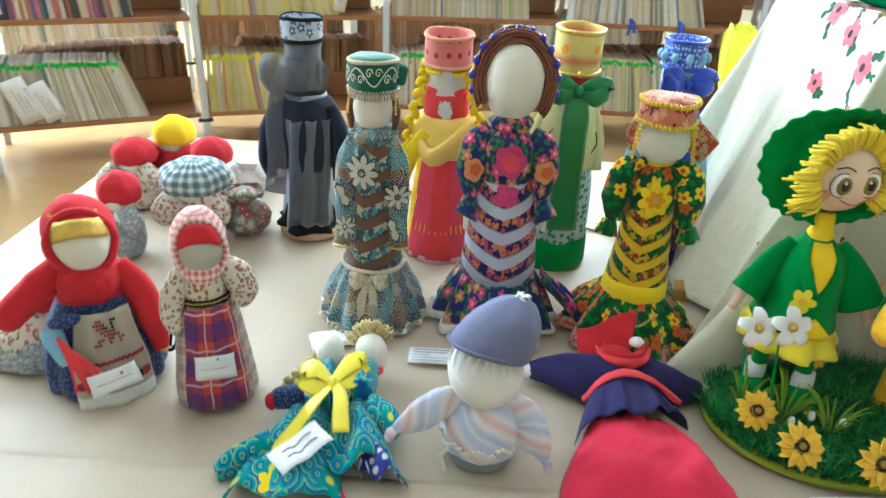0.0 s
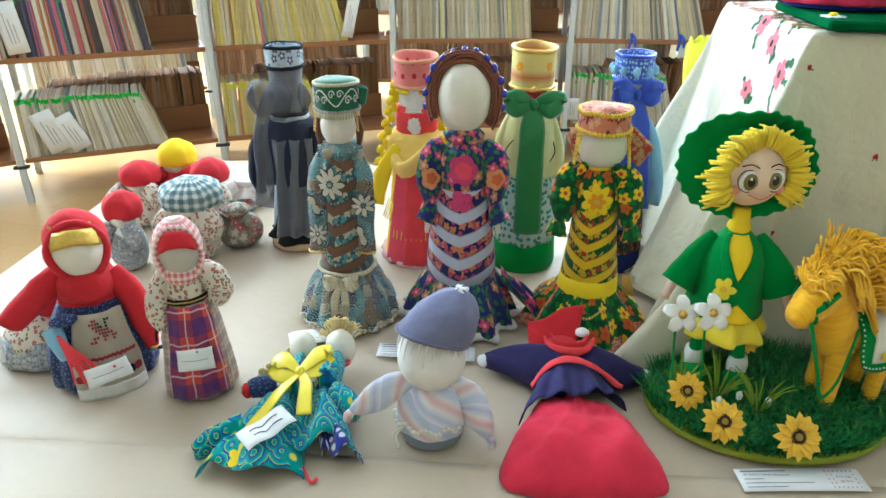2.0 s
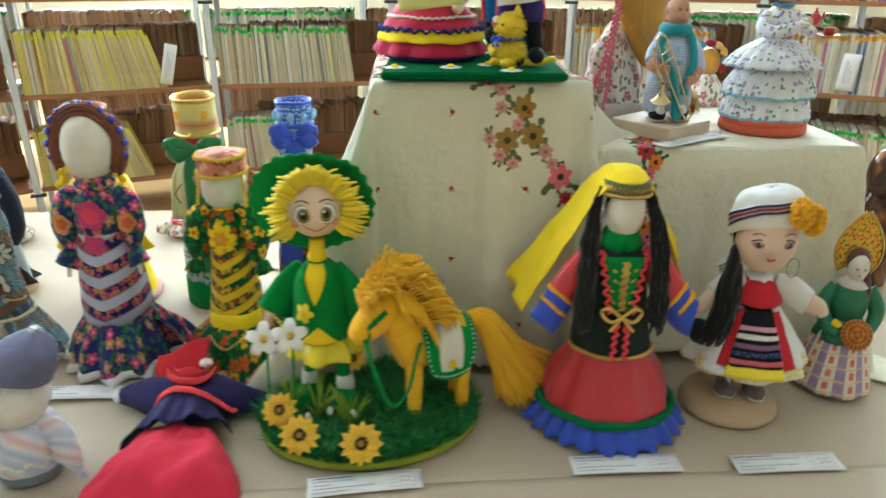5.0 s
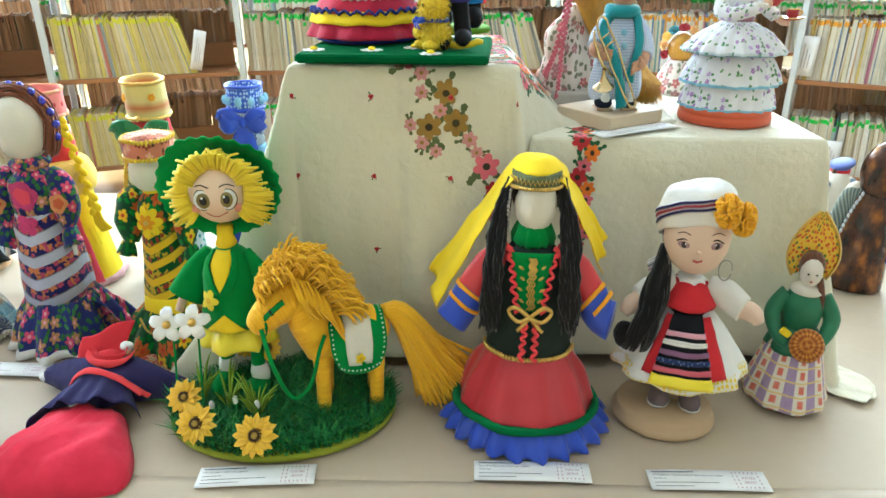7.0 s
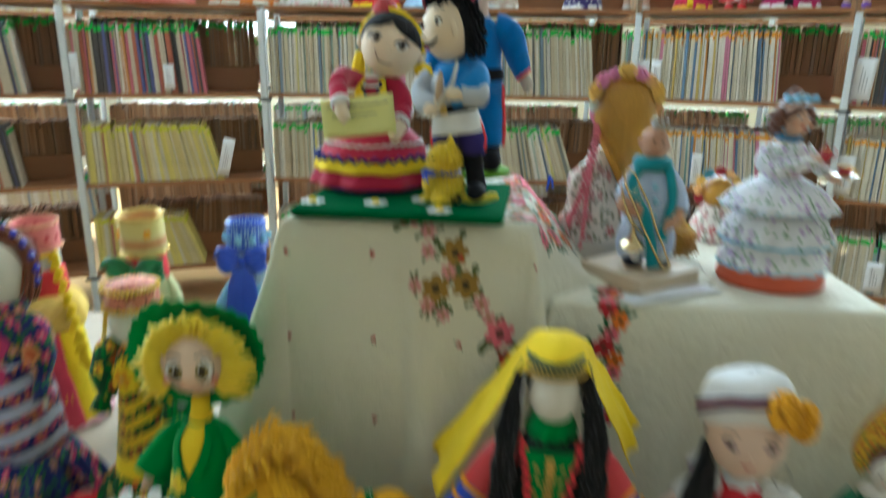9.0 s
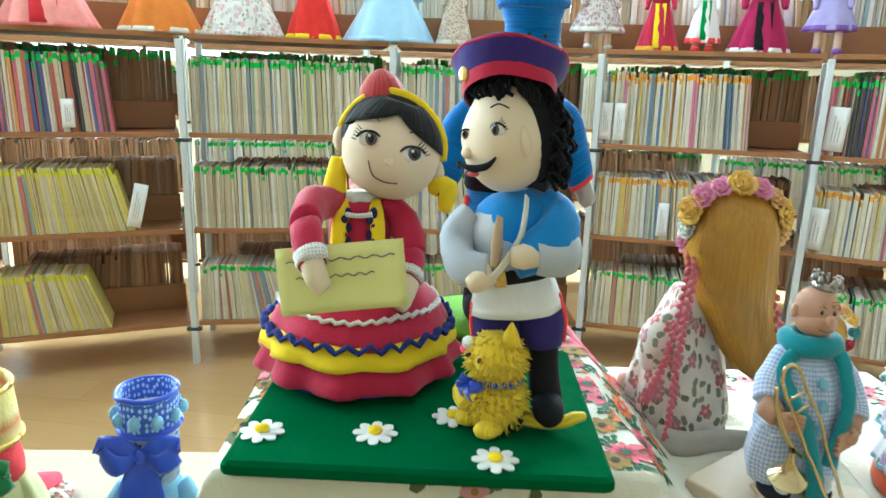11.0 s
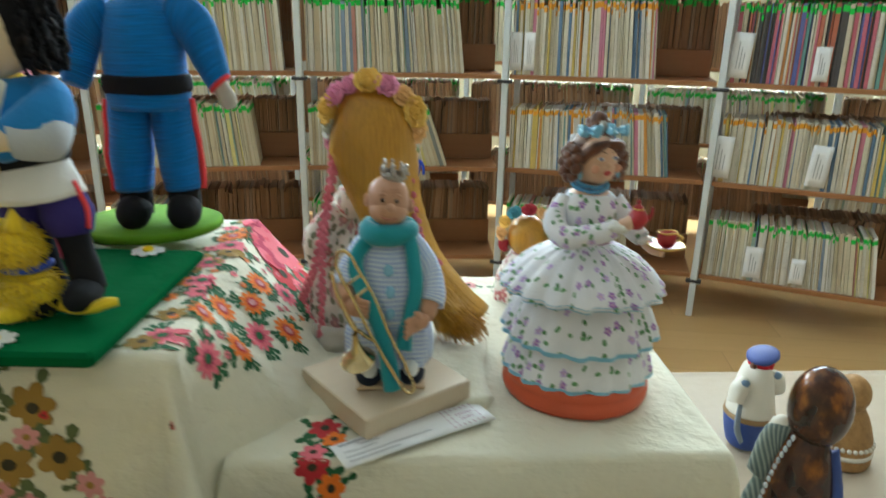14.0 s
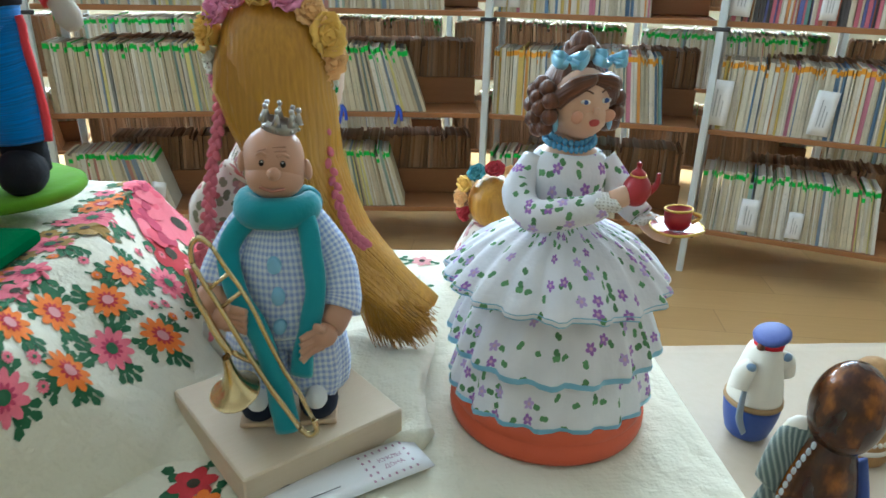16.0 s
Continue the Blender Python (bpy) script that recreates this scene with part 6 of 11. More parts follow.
def pink_bottle_doll():
    k = Kit()
    k.lathe([(0.066, 0.0), (0.068, 0.004), (0.062, 0.03), (0.054, 0.12), (0.05, 0.2), (0.044, 0.23)], YELLOWC, seg=36, folds=4, fine=2)

    def panel(a, b):
        t = (a - 0.5) * 2
        z = 0.004 + 0.235 * b
        r = 0.072 - 0.085 * z
        an = -math.pi / 2 + t * (0.95 - 0.25 * b)
        return (r * math.cos(an), r * math.sin(an), z)
    k.sheet(panel, 18, 10, PINKC, 0.0015, (0.1, 0.22))
    k.sheet(lambda a, b: [x for x in (Vector(panel(0.5 + (a - 0.5) * 0.34, 0.02 + b * 0.93)) + Vector((0, -0.003, 0)))], 8, 8, CORAL, 0.001, (0.03, 0.2))
    k.lathe([(0.071, 0.0, 0.04), (0.074, 0.004, 0.05), (0.071, 0.012, 0.03)], cloth("pink_lace", (0.74, 0.42, 0.44)), seg=40, folds=16)
    k.lathe([(0.044, 0.19), (0.062, 0.2, 0.05), (0.066, 0.222, 0.06), (0.057, 0.25, 0.05), (0.042, 0.264, 0.02)], cloth("yellow_shawl", (0.80, 0.55, 0.12)), seg=32, folds=5, fine=3)
    k.tube([(-0.056, -0.02, 0.242), (-0.02, -0.066, 0.205), (0.03, -0.062, 0.238), (0.05, -0.03, 0.254)], [0.01, 0.018, 0.016, 0.01], cloth("yellow_shawl_fold", (0.82, 0.56, 0.14)), 10, 0.6)
    k.tube([(-0.03, -0.05, 0.24), (-0.062, -0.046, 0.19), (-0.07, -0.036, 0.12)], [0.012, 0.016, 0.006], YELLOWC, 10, 0.3)
    k.lathe([(0.042, 0.255), (0.042, 0.3), (0.037, 0.312)], CORAL, seg=26)
    k.lathe([(0.037, 0.29), (0.037, 0.345)], LINEN, seg=24)
    surf = cyl_surf(0.0385, 0.31)
    for v, r in ((0.018, 0.02), (-0.012, 0.019), (-0.034, 0.013)):
        k.patch(surf, 0, v, lambda a, r=r: r * (0.8 + 0.2 * abs(math.cos(4 * a))), LACE, 0.002 + 0.0006 * (v < 0), 28)
    open_rim(k, 0.0445, 0.345, 0.396, PINKHAT, cloth("peach_braid", (0.72, 0.34, 0.2)))
    for s in (-1, 1):
        k.tube(ring_points(0.041, 0.34, 8, 1, 1, 200 if s < 0 else 285, 255 if s < 0 else 340), 0.004, YELLOWC, 6, 1, None, 1)
        k.braid([(s * 0.038, -0.014, 0.345), (s * 0.05, -0.022, 0.3), (s * 0.066, -0.03, 0.23), (s * 0.074, -0.034, 0.165)], 0.0105, YELLOWC)
        k.tube([(s * 0.074, -0.034, 0.165), (s * 0.078, -0.034, 0.14), (s * 0.084, -0.03, 0.122)], [0.006, 0.012, 0.014], YELLOWC, 8, 0.4)
    for i in range(18):
        a = radians(200 + 8 * i)
        k.tube([(0.066 * math.cos(a) * 0.9, 0.066 * math.sin(a) * 0.9, 0.13 if abs(i - 9) > 5 else 0.09), (0.07 * math.cos(a), 0.07 * math.sin(a), 0.09 if abs(i - 9) > 5 else 0.06)], 0.001, YELLOWC, 4, 1, None, 2)
    doll(k, "bottle_doll", 0.106, 1.152, TZ, 8, "pink and yellow bottle doll with braids and lace bib", (4, 0), slim=(1.03, 0.84), high=0.985)


def blue_wreath_doll():
    k = Kit()
    k.lathe([(0.082, 0.004, 0.12), (0.086, 0.012, 0.12), (0.076, 0.05, 0.10), (0.064, 0.078, 0.06), (0.058, 0.09, 0.03)], NAVYROSE, seg=64, folds=12, fine=3)
    k.lathe([(0.086, 0.001, 0.13), (0.091, 0.005, 0.14), (0.087, 0.016, 0.12)], LACE, seg=64, folds=12)
    k.lathe([(0.058, 0.08), (0.061, 0.12), (0.06, 0.17), (0.052, 0.225), (0.045, 0.245)], NAVYBAND, seg=34)
    k.lathe([(0.045, 0.235), (0.048, 0.265), (0.042, 0.295), (0.026, 0.31), (0.02, 0.328)], NAVYROSE, seg=26, fine=3)
    surf = cyl_surf(0.049, 0.278)
    rosem = plain("rose_print", (0.62, 0.06, 0.20), 0.8, 0, 0.2, 0.4, 160.0)
    k.patch(surf, 0, 0, lambda a: 0.026 * (0.85 + 0.15 * abs(math.cos(2.5 * a))), rosem, 0.002, 30)
    k.patch(surf, 0, 0, lambda a: 0.015 * (0.85 + 0.15 * abs(math.cos(2.5 * a))), PINKC, 0.004, 24, 0.5)
    k.patch(surf, -0.002, -0.05, lambda a: 0.02 * (0.7 + 0.3 * abs(math.cos(2 * a))), rosem, 0.006, 24, 0.5)
    for s in (-1, 1):
        k.tube([(s * 0.032, 0, 0.300), (s * 0.050, -0.006, 0.286), (s * 0.059, -0.014, 0.25), (s * 0.060, -0.024, 0.215)], [0.015, 0.025, 0.027, 0.011], NAVYROSE, 16, wave=0.08, waves=4)
        k.tube([(s * 0.063, -0.024, 0.218), (s * 0.066, -0.03, 0.2), (s * 0.07, -0.034, 0.188)], [0.010, 0.017, 0.019], NAVYROSE, 12, wave=0.2, waves=5)
        k.tube([(s * 0.066, -0.03, 0.2), (s * 0.068, -0.036, 0.17)], [0.007, 0.004], LINEN, 8)
        k.patch((lambda ss: (lambda u, v: (ss * 0.058 + u, -0.037 - 0.006 * math.cos(u / 0.012), 0.262 + v)))(s), 0, 0, lambda a: 0.018 * (0.8 + 0.2 * abs(math.cos(2.5 * a))), cloth("apricot_print", (0.66, 0.27, 0.10)), 0.001, 24)
        k.patch((lambda ss: (lambda u, v: (ss * 0.058 + u, -0.037 - 0.006 * math.cos(u / 0.012), 0.262 + v)))(s), 0.002, 0.001, lambda a: 0.010 * (0.75 + 0.25 * abs(math.cos(2.5 * a))), cloth("apricot_deep", (0.55, 0.12, 0.04)), 0.002, 24)
    k.lathe([(0.03, 0.312, 0.1), (0.034, 0.322, 0.12), (0.022, 0.334)], NAVYROSE, seg=26, folds=7, fine=2)
    k.ball((0, 0.0, 0.376), (0.046, 0.042, 0.054), LINEN, 28)
    for i in range(22):
        rr = 0.047 + 0.0009 * i
        k.tube([(rr * math.cos(radians(a)), 0.002 + 0.004 * math.sin(radians(3 * a)) + 0.012 * math.sin(i * 2.4), 0.378 + 1.06 * rr * math.sin(radians(a)) + 0.002 * math.sin(a * 0.05 + i)) for a in range(-42, 224, 14)], 0.0022, HAIRWIRE, 6, 1, None, 2)
    k.ball((0, 0.022, 0.378), (0.054, 0.04, 0.058), HAIRWIRE, 20)
    for i in range(13):
        a = radians(-12 + i * 17)
        k.ball((0.067 * math.cos(a), -0.004, 0.378 + 1.02 * 0.066 * math.sin(a)), 0.0066, BEADBLUE, 10)
    # the train of the skirt
    def train(a, b):
        return (0.07 + 0.075 * a, -0.03 - 0.02 * a + 0.05 * b, 0.085 - 0.075 * a + 0.012 * math.sin(b * 12 + a * 4))
    k.sheet(train, 14, 12, NAVYROSE, 0.001, (0.1, 0.06))
    k.sheet(lambda a, b: Vector(train(0.93 + 0.12 * a, b)) + Vector((0, 0, 0.001)), 3, 12, LACE, 0.001, (0.012, 0.06))
    doll(k, "bottle_doll", 0.239, 0.928, TZ, 12, "tall navy floral bottle doll with wreath of blue beads", slim=(1.02, 0.80), high=0.980, waist=0.13)


def green_bow_doll():
    k = Kit()
    k.lathe([(0.064, 0), (0.067, 0.004), (0.066, 0.055), (0.063, 0.06)], GREENF, seg=32)
    k.lathe([(0.064, 0.055, 0.02), (0.062, 0.12, 0.03), (0.056, 0.18, 0.03), (0.05, 0.205)], TEALDOT, seg=36, folds=8, fine=2)
    k.lathe([(0.063, 0.19, 0.03), (0.063, 0.22, 0.03), (0.054, 0.27, 0.02), (0.04, 0.298)], YG, seg=30, folds=5, fine=3)
    for s in (-1, 1):
        k.tube([(s * 0.032, 0, 0.292), (s * 0.046, -0.008, 0.258), (s * 0.052, -0.012, 0.215), (s * 0.053, -0.014, 0.182)], [0.014, 0.019, 0.020, 0.021], YG, 14, 0.8)
        k.tube([(s * 0.04 + 0.004, -0.052, 0.26), (s * 0.048, -0.056, 0.24), (s * 0.04, -0.06, 0.225)], 0.0012, BLACKC, 5)
    k.lathe([(0.04, 0.288), (0.042, 0.31), (0.037, 0.345)], CORAL, seg=24)
    open_rim(k, 0.0435, 0.34, 0.409, YELLOWHAT, GOLD)
    for s in (-1, 1):
        flower_patch(k, cyl_surf(0.045, 0.383), s * 0.03, 0, 0.008, ORANGEY, BEADYELLOW, 6, 0.003)
    c = (0, -0.048, 0.322)
    k.bow(c, 0.056, BOWGREEN, 0, 0.03)
    k.tube([c, (0.0, -0.068, 0.28), (0.0, -0.072, 0.18), (0.002, -0.074, 0.09)], [0.016, 0.024, 0.026, 0.027], BOWGREEN, 8, 0.07, (1, 0, 0))
    k.ball((0, -0.058, 0.35), 0.006, GOLD, 8)
    doll(k, "bottle_doll", 0.307, 1.172, TZ, 12, "bottle doll with large green bow over a dotted skirt", (4, 0), slim=(0.97, 0.83), high=1.008)


def yellow_band_doll():
    k = Kit()
    k.lathe([(0.080, 0.004, 0.12), (0.085, 0.012, 0.13), (0.074, 0.045, 0.11), (0.058, 0.07, 0.06), (0.050, 0.08, 0.03)], GREENROSE, seg=60, folds=10, fine=3)
    k.lathe([(0.085, 0.001, 0.13), (0.090, 0.006, 0.14), (0.084, 0.022, 0.13)], TRIMRED, seg=60, folds=10)
    k.lathe([(0.048, 0.07), (0.049, 0.1), (0.046, 0.16), (0.04, 0.205), (0.038, 0.22)], YELLOWBAND, seg=32)
    k.lathe([(0.0485, 0.068), (0.05, 0.08), (0.0495, 0.104)], YELLOWC, seg=32)
    k.lathe([(0.038, 0.21), (0.041, 0.232), (0.034, 0.262), (0.022, 0.275), (0.018, 0.295)], GREENROSE, seg=26, fine=3)
    flower_patch(k, cyl_surf(0.042, 0.236), 0, 0, 0.027, YELLOWC, CORAL, 7, 0.003)
    flower_patch(k, cyl_surf(0.042, 0.236), 0, 0, 0.014, ORANGEY, GOLD, 6, 0.0055)
    for s in (-1, 1):
        k.tube([(s * 0.03, 0, 0.268), (s * 0.049, -0.006, 0.256), (s * 0.057, -0.012, 0.222), (s * 0.058, -0.02, 0.19)], [0.014, 0.024, 0.025, 0.011], GREENROSE, 16, wave=0.08, waves=4)
        k.tube([(s * 0.066, -0.02, 0.192), (s * 0.07, -0.024, 0.17)], [0.01, 0.018], GREENROSE, 12, 1, None, 3, wave=0.2, waves=5)
        k.box((s * 0.034, -0.02, 0.276), (0.028, 0.012, 0.016), GREENROSE, Euler((0.2, s * 0.5, 0)).to_matrix(), 0.004)
        for i in range(5):
            k.beads([(s * 0.043 + 0.001 * i, -0.01 - 0.002 * i, 0.33), (s * 0.046, -0.016 - 0.002 * i, 0.285)], 0.0028, BEADYELLOW, 2.0, 6) if i in (0, 4) else None
    for i in range(7):
        k.tube([(0.058 + 0.002 * i, -0.035, 0.115), (0.056 + 0.003 * i, -0.04, 0.085)], 0.0013, GOLD, 4, 1, None, 2)
    k.lathe([(0.022, 0.27), (0.024, 0.286), (0.018, 0.3)], YELLOWC, seg=18)
    k.ball((0, 0, 0.31), (0.043, 0.039, 0.038), LINEN, 26)
    k.lathe([(0.045, 0.334), (0.046, 0.337), (0.046, 0.360), (0.043, 0.364), (0.001, 0.366)], HATFLOWER, seg=32, caps=(True, False))
    k.beads(ring_points(0.047, 0.361, 34), 0.0038, BEADYELLOW, 1.9, 7)
    k.beads(ring_points(0.048, 0.334, 34), 0.0036, BEADYELLOW, 1.9, 7)
    k.box((0.06, 0.012, 0.305), (0.045, 0.006, 0.042), TRIMRED, Euler((0.1, 0.6, -0.3)).to_matrix(), 0.002)
    k.box((-0.046, 0.014, 0.305), (0.02, 0.006, 0.042), TRIMRED, Euler((0.1, -0.4, 0.3)).to_matrix(), 0.002)
    k.beads([(-0.03, -0.062, 0.075), (0, -0.078, 0.06), (0.03, -0.066, 0.075)], 0.0022, GOLD, 2.2, 6)
    doll(k, "bottle_doll", 0.441, 0.945, TZ, 3, "bottle doll in yellow bands with green floral skirt", slim=(1.08, 0.78), high=1.0, waist=0.16)


def blue_bottle_doll():
    k = Kit()
    k.lathe([(0.054, 0), (0.056, 0.004), (0.055, 0.05)], cloth("deep_blue", (0.015, 0.03, 0.2)), seg=30)
    k.lathe([(0.057, 0.04, 0.03), (0.056, 0.1, 0.03), (0.048, 0.15, 0.02)], DARKFLORAL, seg=32, folds=8)
    k.lathe([(0.05, 0.14), (0.05, 0.2), (0.044, 0.26), (0.036, 0.29)], LIGHTBLUE, seg=30, fine=3)
    for s in (-1, 1):
        k.tube([(s * 0.036, 0, 0.28), (s * 0.056, -0.006, 0.24), (s * 0.066, -0.012, 0.17), (s * 0.06, -0.016, 0.13)], [0.014, 0.02, 0.024, 0.024], LIGHTBLUE, 14)
    k.lathe([(0.036, 0.285), (0.038, 0.32), (0.042, 0.352)], BLUEHAT, seg=26)
    open_rim(k, 0.0455, 0.352, 0.399, BLUELACE, BLUESATIN)
    k.lathe([(0.038, 0.37), (0.036, 0.376), (0.001, 0.377)], LACE, seg=26, caps=(False, False))
    for i in range(10):
        a = 2 * math.pi * i / 10 + 0.2
        k.ball((0.049 * math.cos(a), 0.049 * math.sin(a), 0.372), 0.0085, LIGHTBLUE, 10)
    c = (0, -0.045, 0.336)
    k.bow(c, 0.055, BLUESATIN, 0, 0.03)
    for s in (-1, 1):
        k.tube([c, (s * 0.012, -0.06, 0.29), (s * 0.02, -0.066, 0.2), (s * 0.022, -0.068, 0.115 + 0.02 * s)], [0.012, 0.02, 0.022, 0.024], BLUESATIN, 8, 0.08, (1, 0, 0))
    doll(k, "bottle_doll", 0.480, 1.198, TZ, 14, "blue bottle doll with lace rim and satin bow", slim=(0.95, 0.71), high=1.0)
    # paper tulip beside it
    k = Kit()
    k.tube([(0, 0, 0), (0.004, 0, 0.12), (-0.002, 0, 0.25)], 0.004, GREENF, 8)
    k.tube([(0, 0, 0.06), (-0.02, -0.004, 0.12), (-0.014, -0.006, 0.2)], [0.003, 0.014, 0.003], GREENF, 8, 0.2)
    lemon = plain("lemon_foam", (0.80, 0.82, 0.05), 0.7, 0, 0.2, 0.08)
    for i, turn in enumerate((0.2, 2.3, 4.4)):      # broad petals with a pinked edge
        def petal(u, v, turn=turn):
            t = (u - 0.5) * 2
            w = 0.046 * (0.35 + 0.65 * math.sin(min(1.0, v * 1.1) * 1.9) ** 0.7)
            x, y = t * w, -0.02 - 0.012 * math.sin(v * 2.6) + 0.012 * t * t
            z = 0.235 + 0.125 * v - 0.022 * t * t * v + 0.007 * abs(math.sin(u * 12)) * v
            return (x * math.cos(turn) - y * math.sin(turn), x * math.sin(turn) + y * math.cos(turn), z)
        k.sheet(petal, 24, 10, lemon, 0.0015)
    k.lathe([(0.02, 0), (0.022, 0.01), (0.006, 0.02)], GREENF, seg=16)
    k.thing("paper_tulip", pose(0.615, 1.50, TZ, 0, 0, 20) @ Matrix.Diagonal((0.8, 0.8, 1.06, 1)), "yellow foam tulip on a green stem", "flower")


for build in (black_bottle_doll, green_hat_doll, pink_bottle_doll, blue_wreath_doll, green_bow_doll, yellow_band_doll, blue_bottle_doll):
    build()


# ---- the meadow with the girl and the horse ----
MEADOW = (0.694, 0.800)
MEADOW_M = pose(MEADOW[0], MEADOW[1], TZ, 0, 0, 14)
SUNPETAL = satin("sunflower_petal", (0.85, 0.50, 0.01))
SUNHEART = plain("sunflower_heart", (0.05, 0.02, 0.01), 0.8, 0, 0.2, 0.5, 300.0, 0.6)
SUNCORE = plain("sunflower_core", (0.35, 0.22, 0.03), 0.8)
PEARLWHITE = satin("white_petal", (0.82, 0.82, 0.80))


def grass_patch():
    base = empty("artificial_meadow", MEADOW_M, "oval base of green plastic grass with sunflowers", "craft base")
    k = Kit()
    k.lathe([(0.158, 0.0), (0.162, 0.003), (0.162, 0.009), (0.158, 0.012)], cloth("moss_edge", (0.30, 0.34, 0.02)), seg=56, sy=0.74)
    part("base_plate", k, base, "mossy yellow-green oval board")
    n = Net("plastic_grass", 0.5, 0, 0.35)
    r = n.t.nodes.new("ShaderNodeNewGeometry").outputs["Random Per Island"]
    GRASS = n.done(n.ramp(r, [(0.0, (0.005, 0.07, 0.02)), (0.35, (0.010, 0.16, 0.04)), (0.7, (0.015, 0.26, 0.06)), (0.9, (0.05, 0.34, 0.05)), (1.0, (0.16, 0.40, 0.06))]))
    rng = random.Random(21)
    vs, fs = [], []
    for _ in range(13000):
        a, q = rng.uniform(0, 6.283), math.sqrt(rng.random())
        x, y = 0.160 * q * math.cos(a), 0.118 * q * math.sin(a)
        if noise.noise((x * 22, y * 22, 1)) < -0.45:
            continue
        h = rng.uniform(0.012, 0.034) * (1.15 - 0.3 * q) * (1 + 0.5 * noise.noise((x * 14, y * 14, 5)))
        d, w = rng.uniform(0, 6.283), rng.uniform(0.0007, 0.0013)
        lx, ly = math.cos(d), math.sin(d)
        bend = rng.uniform(0.3, 1.4) * h
        i = len(vs)
        px, py = -ly * w, lx * w
        vs += [(x - px, y - py, 0.01), (x + px, y + py, 0.01), (x + lx * bend * 0.4 + px * 0.8, y + ly * bend * 0.4 + py * 0.8, 0.01 + h * 0.65), (x + lx * bend * 0.4 - px * 0.8, y + ly * bend * 0.4 - py * 0.8, 0.01 + h * 0.65), (x + lx * bend, y + ly * bend, 0.01 + h)]
        fs += [(i, i + 1, i + 2, i + 3), (i + 3, i + 2, i + 4)]
    me = bpy.data.meshes.new("grass")
    me.from_pydata(vs, [], fs)
    me.materials.append(GRASS)
    g = new("grass", me)
    g.parent = base
    tagged(g, "tufted dark green plastic grass", "", "", "stuff")

    def sunflower(x, y, z, r, rx, rz, petals=12):
        k = Kit()
        k.lathe([(r * 0.30, 0.0), (r * 0.36, 0.004), (r * 0.24, 0.008), (0.001, 0.007)], SUNHEART, seg=18)
        k.lathe([(r * 0.17, 0.007), (r * 0.12, 0.0095), (0.001, 0.0095)], SUNCORE, seg=12)
        rnd = random.Random(int(x * 9999))
        for i in range(26):
            a = rnd.uniform(0, 6.283)
            k.ball((r * 0.27 * math.cos(a), r * 0.27 * math.sin(a), 0.0075), 0.0011, SUNCORE, 5, None, 3)
        flower = part("sunflower", k, base, "yellow artificial sunflower with a dark heart", pose(x, y, z, rx, 0, rz))
        for ringno, (rr, lift) in enumerate(((r, 0.0), (r * 0.84, 0.003))):
            k = Kit()

            def petal(u, v, rr=rr, lift=lift):
                t = (u - 0.5) * 2 * rr * 0.19 * math.sin(0.35 + v * 2.79) ** 0.8
                return (rr * (0.22 + 0.78 * v), t, lift + 0.14 * rr * math.sin(v * 2.6) + 0.35 * abs(t))
            k.sheet(petal, 4, 6, SUNPETAL, 0.0006)
            me = k.mesh("petal")
            for i in range(petals):
                ob = new("petal", me)
                ob.parent = flower
                ob.matrix_local = pose(0, 0, 0, rnd.uniform(-9, 9), rnd.uniform(-10, 8), 360 * (i + 0.5 * ringno + rnd.uniform(-0.12, 0.12)) / petals)
    inv = MEADOW_M.inverted()

    def at(x, y):
        p = inv @ Vector((x, y, TZ))
        return p.x, p.y
    for x, y, z, r, rx in ((0.622, 0.686, 0.049, 0.028, 50), (0.706, 0.684, 0.045, 0.030, 55), (0.581, 0.730, 0.055, 0.026, 55), (0.662, 0.83, 0.085, 0.022, 60), (0.606, 0.865, 0.06, 0.02, 60)):
        px, py = at(x, y)
        sunflower(px, py, z, r, rx, -6)
    # two white blossoms and a few buds
    for x, y, z, r in ((0.561, 0.748, 0.157, 0.024), (0.597, 0.752, 0.162, 0.024)):
        px, py = at(x, y)
        k = Kit()
        for i in range(5):
            a = 2 * math.pi * i / 5 + 0.3
            def petal(u, v, a=a):
                t = (u - 0.5) * 2 * r * 0.36 * math.sin(0.05 + v * 2.7) ** 0.8
                return (r * v * math.cos(a) - t * math.sin(a), r * v * math.sin(a) + t * math.cos(a), 0.006 * math.sin(v * 3) + 5 * t * t)
            k.sheet(petal, 6, 6, PEARLWHITE, 0.0012)
        k.ball((0, 0, 0.005), (r * 0.24, r * 0.24, 0.006), GOLD, 12)
        k.tube([(0, 0, 0), (0, -0.01, -0.02), (0.0, -z * 0.8, -0.05)], 0.0016, GREENF, 6)
        part("white_blossom", k, base, "white five-petalled artificial blossom", pose(px, py, z, 62, 0, 0))
    rng = random.Random(4)
    SPRIG = cloth("sprig_green", (0.22, 0.36, 0.02))
    for cx, cy in ((-0.118, 0.0), (-0.03, -0.045), (-0.075, -0.02)):
        k = Kit()
        for _ in range(26):
            a, l = rng.uniform(0, 6.283), rng.uniform(0.02, 0.05)
            k.tube([(0, 0, 0.012), (0.4 * l * math.cos(a), 0.4 * l * math.sin(a), 0.012 + l), (l * 0.8 * math.cos(a), l * 0.8 * math.sin(a), 0.02 + 1.2 * l)], [0.0012, 0.002, 0.0006], SPRIG, 4, 0.4)
        part("sprig", k, base, "yellow-green plastic sprig", pose(cx, cy, 0))
